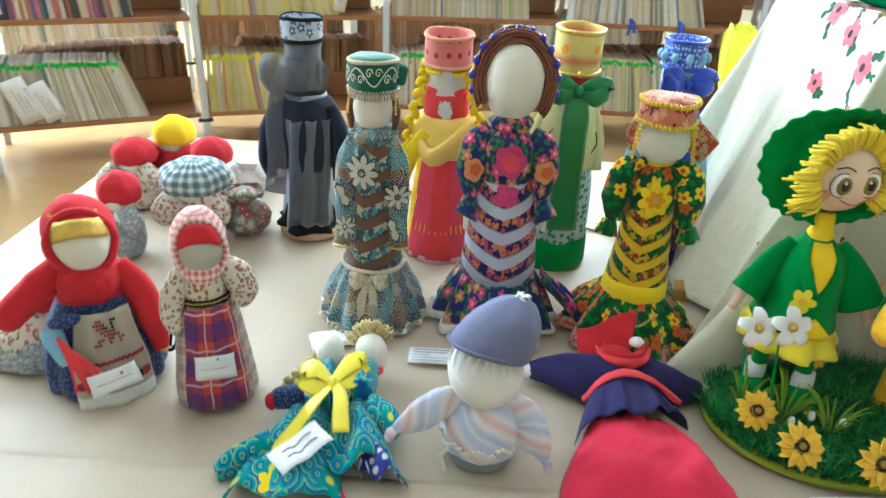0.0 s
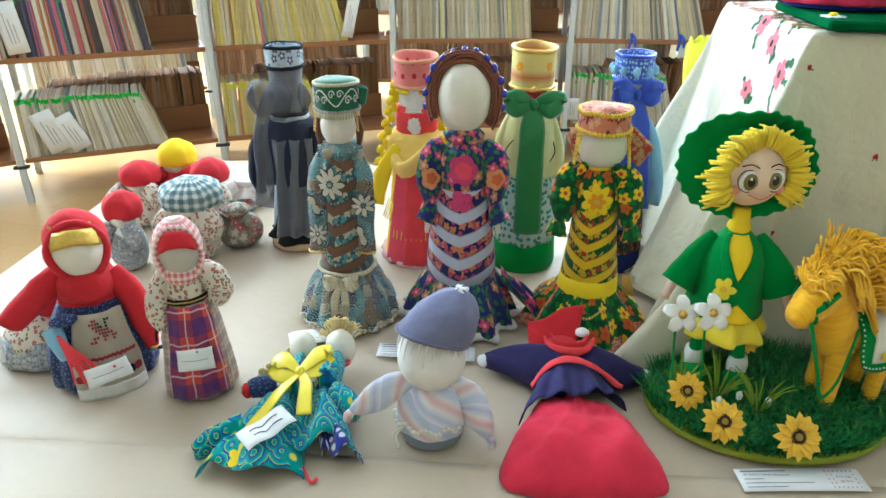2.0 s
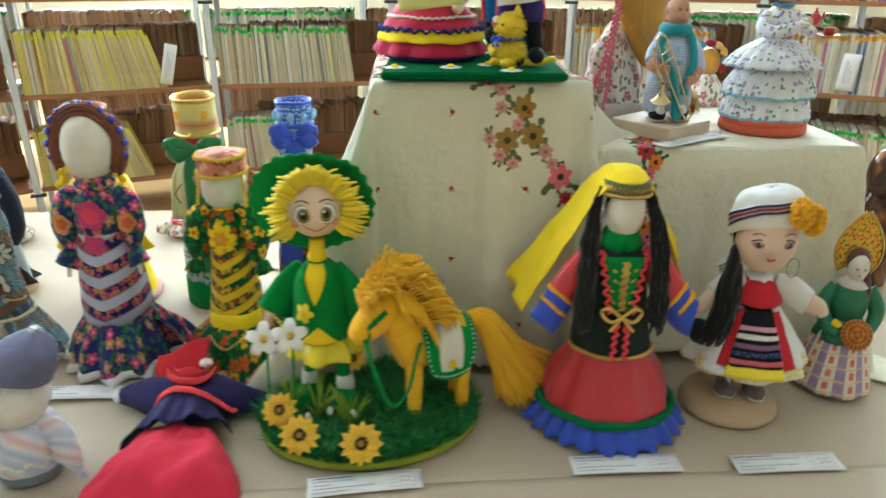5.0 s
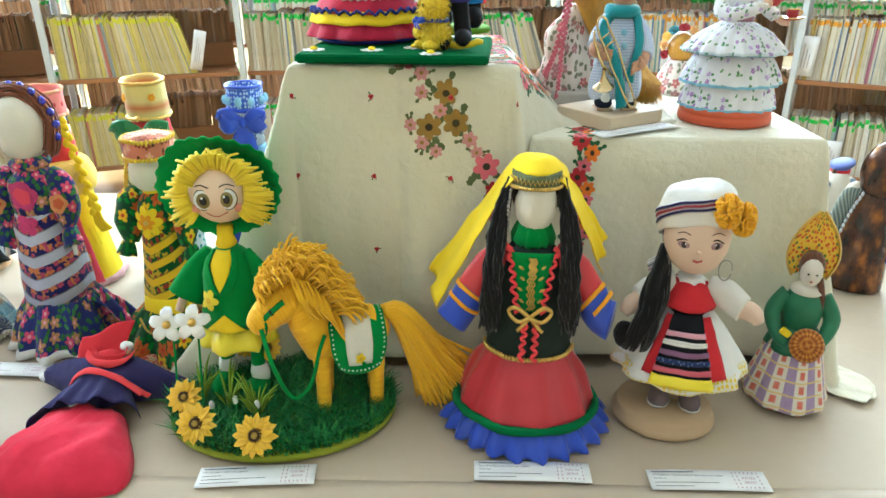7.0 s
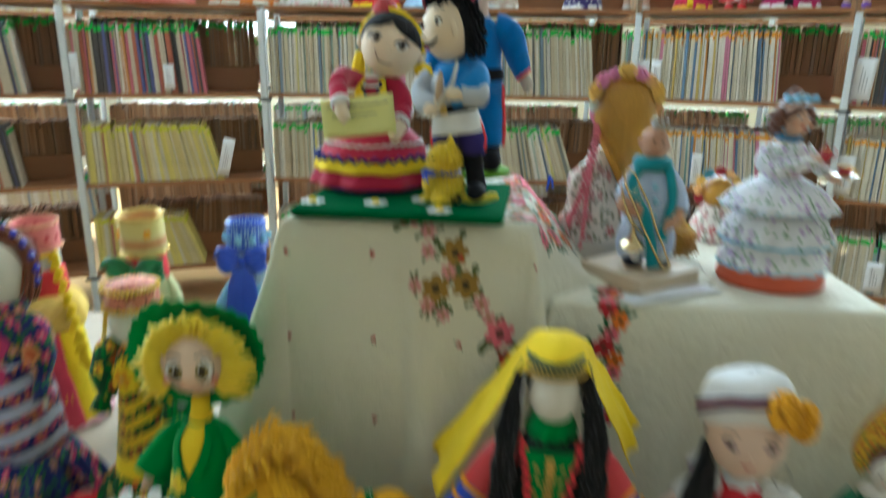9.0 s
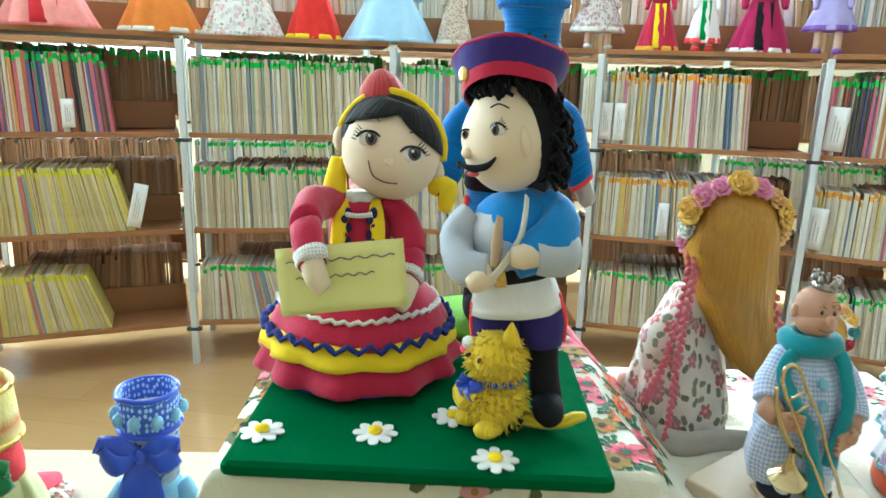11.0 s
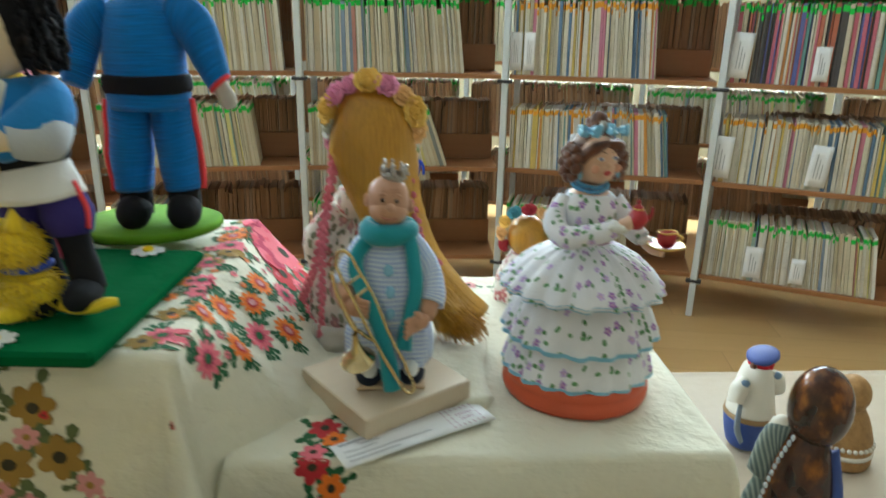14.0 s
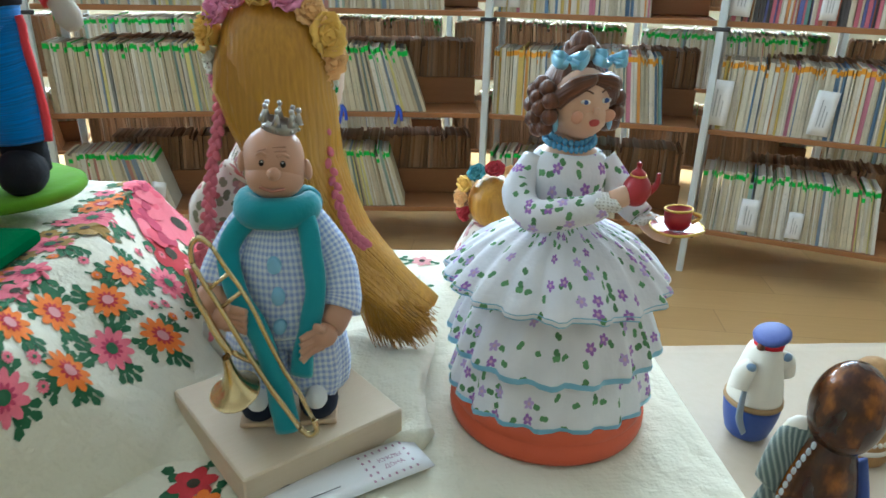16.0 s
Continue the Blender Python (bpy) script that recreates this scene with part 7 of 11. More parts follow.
    for x, y in ((-0.06, -0.04), (-0.028, -0.052), (-0.09, -0.05)):
        k = Kit()
        k.tube([(0, 0, 0.01), (0.002, -0.004, 0.045)], 0.0012, GREENF, 5)
        k.ball((0.002, -0.004, 0.05), (0.004, 0.004, 0.007), PEARLWHITE, 8)
        part("bud", k, base, "small white bud", pose(x, y, 0))


def dandelion_girl():
    k = Kit()
    FACEFOAM = plain("pale_foam", (0.82, 0.62, 0.46), 0.6, 0, 0.3, 0.05, 14.0)
    for x, y in ((-0.028, 0.0), (0.034, -0.012)):
        k.tube([(x, y, 0.02), (x * 0.9, y * 0.8, 0.07), (x * 0.7, 0, 0.12)], [0.011, 0.0105, 0.0105], GREENF, 14)
        k.lathe([(0.0135, 0.03), (0.014, 0.045), (0.0125, 0.058)], WHITEC, (x, y, 0), 16)
        k.ball((x, y - 0.014, 0.02), (0.022, 0.034, 0.02), GREENF, 16)
    k.patch(lambda u, v: (0.034 + u, -0.056 + v * 0.4, 0.022 + v), 0, 0, lambda a: 0.008 * (0.6 + 0.4 * abs(math.cos(2.5 * a))), YELLOWC, 0.004, 24)
    k.lathe([(0.056, 0.094, 0.13), (0.060, 0.100, 0.13), (0.051, 0.118, 0.09), (0.034, 0.14, 0.02)], YELLOWSATIN, seg=44, folds=8, fine=3)
    BODICE = [(0.054, 0.126), (0.051, 0.14), (0.046, 0.17), (0.042, 0.198), (0.034, 0.222), (0.014, 0.240)]
    k.lathe([(r, z, 0.02 if z < 0.15 else 0.0) for r, z in BODICE], GREENF, seg=36, folds=5)
    k.lathe([(0.012, 0.235), (0.017, 0.242), (0.013, 0.25), (0.011, 0.268)], YELLOWC, seg=18)

    def on_bodice(th, z, lift):
        i = max(j for j in range(len(BODICE) - 1) if BODICE[j][1] <= z)
        (r0, z0), (r1, z1) = BODICE[i], BODICE[i + 1]
        r = r0 + (r1 - r0) * (z - z0) / (z1 - z0) + lift
        return (r * math.sin(th), -r * math.cos(th), z)
    k.sheet(lambda a, b: on_bodice((a - 0.5) * 1.35 * b ** 0.9 + 0.05, 0.186 + 0.052 * b, 0.0015), 10, 10, YELLOWC, 0.001, (0.04, 0.07))
    k.sheet(lambda a, b: on_bodice((a - 0.5) * 1.2 * (1 - b) + 0.12, 0.1275 + 0.026 * b, 0.003), 8, 6, YELLOWC, 0.001, (0.04, 0.02))
    # lapels with a pinked edge
    for s in (-1, 1):
        def lapel(a, b, s=s):
            th = s * (0.66 * b ** 0.9 + (0.36 - 0.1 * b) * a) + 0.05
            return on_bodice(th, 0.184 + 0.054 * b, 0.0035 + 0.001 * math.sin(b * 60) * (1 - a))
        k.sheet(lapel, 5, 24, GREENF, 0.0015, (0.02, 0.07))
        k.tube([(s * 0.026, 0.002, 0.226), (s * 0.046, -0.004, 0.204), (s * 0.062, -0.010, 0.178), (s * 0.072, -0.014, 0.160)], [0.014, 0.020, 0.026, 0.029], GREENF, 20, 0.5, (0, 0, 1), wave=0.03, waves=9)
        k.tube([(s * 0.076, -0.012, 0.165), (s * 0.086, -0.016, 0.138)], [0.008, 0.007], SKIN, 8)
    flower_patch(k, lambda u, v: on_bodice(-0.28 + u / 0.05, 0.174 + v, 0.004), 0, 0, 0.016, YELLOWSATIN, BEADYELLOW, 5, 0.002)
    # bonnet brim, face, hair
    hz = 0.316
    k.m = Matrix.Rotation(radians(15), 4, "Z")
    def brim(a, b):
        an = 2 * math.pi * a
        r = (0.03 + 0.062 * b) * (1 + 0.025 * b * math.cos(26 * an)) * (1 + 0.07 * max(0.0, -math.cos(an)) * b)
        return (r * 1.0 * math.cos(an), 0.022 - 0.030 * b * b + 0.006 * b * math.sin(3 * an) + 0.030 * b * b * max(0.0, -math.cos(an)), hz + 0.002 + r * (0.80 if math.sin(an) > 0 else 0.70) * math.sin(an))
    k.sheet(brim, 110, 8, GREENF, 0.003, (0.6, 0.06))
    k.ball((0, 0.03, hz + 0.006), (0.058, 0.05, 0.05), GREENF, 26)
    k.ball((0, 0.0, hz), (0.047, 0.038, 0.043), FACEFOAM, 28)
    rng = random.Random(9)
    for i in range(300):
        a = 2 * math.pi * i / 300 + rng.uniform(-0.05, 0.05)
        if math.sin(a) < -0.72:
            continue
        r0, r1 = 0.033 if math.sin(a) > 0.3 else 0.04, rng.uniform(0.056, 0.082) * (0.95 + 0.1 * (math.sin(a) < 0))
        y0 = -0.014 - rng.uniform(0, 0.008)
        k.tube([(r0 * math.cos(a), y0 - 0.006, hz + 0.004 + r0 * 0.95 * math.sin(a)), (0.057 * math.cos(a + 0.03), y0 - 0.012, hz + 0.004 + 0.054 * math.sin(a)), (r1 * math.cos(a + rng.uniform(-0.16, 0.16)), y0 + rng.uniform(-0.004, 0.006), hz + 0.001 + r1 * (0.78 if math.sin(a) > 0 else 0.88) * math.sin(a))], [0.0018, 0.0024, 0.0017], WOOL, 5, 0.7, None, 3)
    for s in (-1, 1):
        k.ball((s * 0.0175, -0.0335, hz - 0.002), (0.0138, 0.0035, 0.0138), EYEWHITE, 14)
        k.ball((s * 0.0165, -0.0362, hz - 0.002), (0.0098, 0.0022, 0.0108), plain("hazel_iris", (0.20, 0.15, 0.03), 0.3), 12)
        k.ball((s * 0.0165, -0.0376, hz - 0.0015), (0.0055, 0.0014, 0.0064), EYEDARK, 10)
        k.ball((s * 0.0155 - 0.002, -0.0392, hz + 0.003), 0.0018, EYEWHITE, 6)
        k.tube([(s * 0.0175 + 0.0142 * math.cos(q), -0.0345 + 0.004 * abs(math.cos(q)), hz - 0.002 + 0.0142 * math.sin(q)) for q in [j * 0.52 for j in range(13)]], 0.0006, EYEDARK, 4, 1, None, 1)
        k.tube([(s * 0.008, -0.0365, hz + 0.015), (s * 0.018, -0.0352, hz + 0.0185), (s * 0.0285, -0.029, hz + 0.014)], 0.0008, EYEDARK, 5)
        k.ball((s * 0.030, -0.0265, hz - 0.016), (0.008, 0.003, 0.006), plain("blush", (0.78, 0.32, 0.22), 0.8), 10)
    k.tube([(-0.016, -0.034, hz - 0.019), (0, -0.0385, hz - 0.024), (0.016, -0.034, hz - 0.019)], 0.0007, LIPS, 5)
    k.m = Matrix.Identity(4)
    doll(k, "doll_girl", 0.622, 0.823, TZ + 0.008, 2, "foam doll girl in green bonnet with yellow wool hair", slim=(0.930, 0.874), high=1.009)


def wool_horse():
    k = Kit()
    W = HORSEWOOL
    # legs stand on the grass base
    for x, y in ((-0.01, -0.022), (0.0, 0.02), (0.082, -0.018), (0.086, 0.022)):
        k.tube([(x, y, 0.004), (x + 0.003, y, 0.05), (x + 0.004, y * 0.8, 0.10)], [0.013, 0.0125, 0.017], W, 14)
        k.lathe([(0.0135, 0.0), (0.014, 0.004), (0.0135, 0.01)], GOLD, (x, y, 0.0), 12)
    k.tube([(-0.034, 0, 0.130), (0.0, 0, 0.120), (0.05, 0, 0.120), (0.092, 0, 0.130), (0.108, 0, 0.138)], [0.018, 0.033, 0.034, 0.032, 0.012], W, 18)
    k.tube([(0.0, 0, 0.11), (-0.022, -0.004, 0.15), (-0.042, -0.008, 0.19), (-0.06, -0.01, 0.2)], [0.034, 0.032, 0.026, 0.012], W, 16)
    k.tube([(-0.038, -0.008, 0.195), (-0.072, -0.014, 0.183), (-0.102, -0.02, 0.165), (-0.112, -0.022, 0.157)], [0.026, 0.028, 0.02, 0.010], W, 16)
    k.ball((-0.08, -0.04, 0.187), 0.005, EYEDARK, 10)
    k.ball((-0.08, 0.012, 0.187), 0.005, EYEDARK, 10)
    rng = random.Random(31)
    MANE = yarn("mane_wool", (1.0, 0.50, 0.002), 300.0, 0.9)
    crest = smooth_line([(-0.094, -0.016, 0.200), (-0.080, -0.013, 0.212), (-0.055, -0.011, 0.221), (-0.030, -0.008, 0.206), (-0.010, -0.005, 0.176), (0.004, 0, 0.152)], 8)
    for i in range(1150):                               # loose wool that stands up along the neck
        t, r1, r2 = rng.random(), rng.random(), rng.random()
        p = crest[int(t * (len(crest) - 1))] + Vector((0, rng.uniform(-0.009, 0.009), -0.004))
        an = radians(104 - 84 * t + rng.uniform(-13, 13))
        out = Vector((math.cos(an), 0, math.sin(an)))
        dy = rng.gauss(-0.2, 0.5)
        ln = (0.026 + 0.036 * min(1, t * 2.0)) * (0.62 + 0.55 * r1)
        k.tube([p, p + out * ln * 0.5 + Vector((0, dy * 0.016, 0.003)), p + out * ln * 0.86 + Vector((0.003, dy * 0.028, 0.0)), p + out * ln + Vector((0.008, dy * 0.034, -0.006 - 0.014 * r2))], [0.0016, 0.002, 0.002, 0.0011], MANE, 4, 1, None, 2)
    for i in range(46):                                # locks that fall on the near side of the neck
        t, r1 = 0.32 + 0.68 * rng.random(), rng.random()
        p = crest[int(t * (len(crest) - 1))]
        ln = 0.024 + 0.026 * r1
        k.tube([p, p + Vector((0.012 + 0.012 * r1, -0.022 - 0.006 * r1, 0.006)), p + Vector((0.022 + 0.012 * r1, -0.036, -ln * 0.7)), p + Vector((0.03 + 0.016 * r1, -0.037, -ln))], [0.0016, 0.002, 0.0019, 0.001], MANE, 4, 1, None, 2)
    for i in range(420):
        a, q, r1 = rng.uniform(0, 6.283), math.sqrt(rng.random()), rng.random()
        cx, cy = math.cos(a) * q, math.sin(a) * q
        ex, ez = 0.212 + 0.054 * cx + 0.022 * (r1 - 0.5), 0.002 + 0.055 * max(0, cx) * r1 + 0.014 * r1
        k.tube([(0.100, 0.010 * cy, 0.148 + 0.008 * cx), (0.128 + 0.012 * cx, 0.016 * cy - 0.006, 0.144 + 0.014 * cx), (0.168 + 0.026 * cx, 0.024 * cy - 0.016, 0.085 + 0.022 * cx), (ex, 0.044 * cy - 0.032, ez)], [0.0018, 0.0019, 0.0018, 0.0012], MANE, 4, 1, None, 3)

    def saddle(a, b):
        t = (a - 0.5) * 2
        an = min(abs(t) * 2.3, 1.5)
        hang = max(0.0, abs(t) * 2.3 - 1.5) * 0.055
        sg = 1 if t > 0 else -1
        half = 0.047 * (1 - 0.30 * max(0, abs(t) - 0.6) ** 2 / 0.16)
        return (0.054 + half * (2 * b - 1), sg * (0.040 * math.sin(an) + 0.003 * hang / 0.044), 0.114 + 0.040 * math.cos(an) - hang + 0.010 * (2 * b - 1) ** 2 * (abs(t) > 0.6) * (abs(t) - 0.6) / 0.4)
    k.sheet(saddle, 36, 12, GREENF, 0.002, (0.12, 0.07))

    def panel(a, b):
        q = Vector(saddle(0.06 + 0.88 * a, 0.26 + 0.48 * b))
        o = Vector((0, q.y, max(0.0, q.z - 0.114)))
        return q + o.normalized() * 0.0025
    k.sheet(panel, 30, 6, LINEN, 0.001, (0.11, 0.03))
    for i in range(26):
        for b in (0.05, 0.95):
            q = Vector(saddle(0.02 + 0.96 * i / 25, b))
            k.ball(q + Vector((0, q.y * 0.05, 0.001)), 0.0017, EYEWHITE, 6, None, 4)
    for i in range(9):
        for a in (0.025, 0.975):
            q = Vector(saddle(a, 0.12 + 0.76 * i / 8))
            k.ball(q + Vector((0, q.y * 0.05, 0)), 0.0017, EYEWHITE, 6, None, 4)
    surf = lambda u, v: (0.054 + u, -0.045, 0.112 + v)
    flower_patch(k, surf, 0, -0.012, 0.009, YELLOWC, BEADYELLOW, 5, 0.003)
    leaf_patch(k, surf, 0.008, -0.022, 0.008, GREENF, -0.6, 0.004)
    for s in (-1, 1):
        k.tube([(-0.098, s * 0.014 - 0.018, 0.17), (-0.085, s * 0.028 - 0.014, 0.185), (-0.06, s * 0.03 - 0.01, 0.2)], [0.004, 0.004, 0.004], GREENF, 6, 0.5)
    k.tube([(-0.09, -0.042, 0.168), (-0.092, -0.015, 0.19), (-0.09, 0.01, 0.168), (-0.092, -0.015, 0.146), (-0.09, -0.042, 0.168)], 0.0038, GREENF, 6, 0.6)
    k.tube([(-0.098, -0.042, 0.165), (-0.085, -0.06, 0.11), (-0.06, -0.058, 0.06), (-0.03, -0.052, 0.075), (-0.012, -0.044, 0.12), (0.0, -0.036, 0.14)], 0.0036, GREENF, 6, 0.5)
    k.thing("toy_horse", pose(0.760, 0.803, TZ + 0.010, 0, 0, 28) @ Matrix.Diagonal((0.827, 0.827, 0.991, 1)), "orange wool toy horse with green saddle on the grass", "toy horse")


# ---- dolls at the right of the table ----
def veil_doll():
    k = Kit()
    k.lathe([(0.112, 0.003, 0.06), (0.119, 0.008, 0.065), (0.107, 0.028, 0.05), (0.088, 0.044, 0.01)], BLUESATIN, seg=130, folds=23, fine=3, sy=0.85)
    k.lathe([(0.101, 0.038, 0.03), (0.097, 0.05, 0.045), (0.082, 0.09, 0.06), (0.060, 0.128, 0.02), (0.050, 0.15)], satin("crimson_satin", (0.52, 0.015, 0.03)), seg=56, folds=9, fine=3, sy=0.85)
    k.tube(ring_points(0.1035, 0.041, 40, 1.0, 0.85), 0.0062, GREEND, 7, 1, None, 1)
    JACKET = cloth("black_green_cloth", (0.010, 0.022, 0.016), 0.75)
    k.lathe([(0.064, 0.128), (0.062, 0.14), (0.053, 0.19), (0.05, 0.235), (0.042, 0.268), (0.02, 0.28)], JACKET, seg=34, sy=0.86, fine=3)
    k.beads(ring_points(0.0668, 0.131, 44, 1.0, 0.87, 182, 358), 0.0034, GOLD, 1.5, 6)

    def bib(a, b):
        t = (a - 0.5) * 2
        z = 0.200 + 0.076 * b
        return (t * (0.018 + 0.014 * b), -0.044 - 0.10 * max(0, 0.262 - z) - 0.004 + 0.006 * t * t, z)
    k.sheet(bib, 10, 8, GREENF, 0.001, (0.04, 0.08))

    def zigzag(p, q, n, wide, r, mat):
        p, q = Vector(p), Vector(q)
        k.tube([p.lerp(q, i / n) + Vector((wide if i % 2 else -wide, 0, 0)) for i in range(n + 1)], r, mat, 6, 0.6, None, 3)
    for o in (-0.004, 0, 0.004):
        zigzag((o, -0.052, 0.27), (o, -0.056, 0.203), 14, 0.002, 0.0019, GOLD)
    for s in (-1, 1):
        for i in range(4):
            k.ball((s * (0.014 + 0.003 * (i % 2)), -0.052, 0.214 + 0.015 * i), (0.005, 0.0015, 0.002), GOLD, 8, Euler((0, s * -0.6, 0)).to_matrix())
        zigzag((s * 0.036, -0.034, 0.280), (s * 0.019, -0.060, 0.200), 12, 0.0042, 0.0042, CORAL)
        zigzag((s * 0.008, -0.060, 0.188), (s * 0.009, -0.070, 0.136), 9, 0.0036, 0.0042, CORAL)
        k.tube([(0, -0.062, 0.196), (s * 0.02, -0.062, 0.208), (s * 0.032, -0.058, 0.2), (s * 0.018, -0.064, 0.19), (0, -0.064, 0.196)], 0.003, GOLD, 6)
        k.tube([(0, -0.062, 0.196), (s * 0.012, -0.064, 0.182), (s * 0.018, -0.064, 0.176)], 0.003, GOLD, 6)
        # sleeve with satin cuff
        e = (s * 0.118, -0.028, 0.168) if s < 0 else (0.122, -0.03, 0.182)
        k.tube([(s * 0.036, 0, 0.268), (s * 0.07, -0.01, 0.24), (s * 0.092, -0.018, 0.208)], [0.018, 0.026, 0.026], satin("red_sleeve", (0.62, 0.03, 0.04)), 16, 0.8)
        k.tube([(s * 0.09, -0.018, 0.212), (s * 0.105, -0.024, 0.188), e], [0.027, 0.027, 0.028], BLUESATIN, 16, 0.8)
        for f in (0.05, 0.42):
            p = Vector((s * 0.09, -0.018, 0.212)).lerp(Vector(e), f)
            d = (Vector(e) - Vector((s * 0.09, -0.018, 0.212))).normalized()
            k.tube([p - d * 0.003, p + d * 0.003], [0.0285, 0.0285], ORANGEY, 16, 0.8, None, 2)
        # long hair
        rnd = random.Random(40 + s)
        for i in range(26):
            o, w, f = rnd.uniform(-1, 1), rnd.uniform(0.6, 1.2), rnd.uniform(0, 6)
            end = rnd.uniform(0.164, 0.192)
            pts = []
            for j in range(12):
                q = j / 11
                z = 0.362 - (0.362 - end) * q
                pts.append((s * (0.040 + 0.018 * math.sin(min(1, q * 2.2) * 1.57)) + o * 0.0135 * min(1, 0.3 + q * 2) + 0.0025 * w * math.sin(q * 30 + f), 0.0 - 0.050 * min(1, q * 1.6) - 0.008 * (1 - o * o) * q + 0.003 * math.cos(q * 26 + f), z))
            k.tube(pts, [0.003] + [0.0042] * 10 + [0.002], BLACKHAIR, 5, 0.8, None, 2)
    k.lathe([(0.03, 0.275, 0.1), (0.034, 0.285, 0.12), (0.026, 0.305, 0.05)], GREENF, seg=36, folds=14, fine=2, sy=0.9)
    k.ball((0, -0.004, 0.33), (0.034, 0.032, 0.038), LINEN, 24)
    k.ball((0, 0.014, 0.342), (0.04, 0.034, 0.042), BLACKHAIR, 20)
    k.lathe([(0.042, 0.352), (0.043, 0.356), (0.04, 0.372)], plain("olive_sequins", (0.10, 0.12, 0.04), 0.3, 0.5, 0.5, 0.5, 260.0, 0.6), (0, 0.002, 0), 30)
    k.beads(ring_points(0.043, 0.355, 30, 1, 1, 185, 355, 0.002), 0.0028, GOLD, 1.7, 6)
    k.tube([(0.0425 * math.cos(radians(185 + 5 * i)), 0.0425 * math.sin(radians(185 + 5 * i)) + 0.002, 0.3635 + 0.0035 * (1 if i % 2 else -1)) for i in range(35)], 0.0011, GOLD, 5, 1, None, 0)
    for i in range(4):
        k.beads([(-0.04, -0.014 - 0.003 * i, 0.35), (-0.043, -0.024 - 0.002 * i, 0.318 - 0.012 * i)], 0.0022, SILVER, 2.4, 6)

    def veil(a, b):
        t = (a - 0.5) * 2
        s, u = (1 if t > 0 else -1), min(1.0, abs(t) / 0.42)
        p = max(0.0, (abs(t) - 0.42) / 0.58)
        an, r = u * 1.5, 0.053 + 0.006 * b
        reach, drop = (0.100, 0.178) if s < 0 else (0.056, 0.112)
        x = s * (r * math.sin(an) + reach * p ** 0.92 + 0.010 * p * b + 0.005 * p * math.sin(b * 11 + 2 * s))
        z = 0.340 + (0.020 + 0.028 * math.sin(math.pi * (0.16 + 0.66 * b))) * math.cos(an) - drop * p * (1 - 0.18 * b) + 0.0016 * math.sin(t * 26 + b * 7) * u
        y = -0.037 + 0.108 * b + 0.032 * u + 0.020 * p + 0.006 * p * math.sin(b * 15 + p * 3) - 0.012 * b * u
        return (x, y, z)
    k.sheet(veil, 64, 26, YELLOWC, 0.0014, (0.3, 0.26))
    doll(k, "doll_in_veil", 1.04, 0.845, TZ, 4, "doll in yellow veil, red skirt and blue satin frill", slim=(0.97, 0.74), high=1.005)


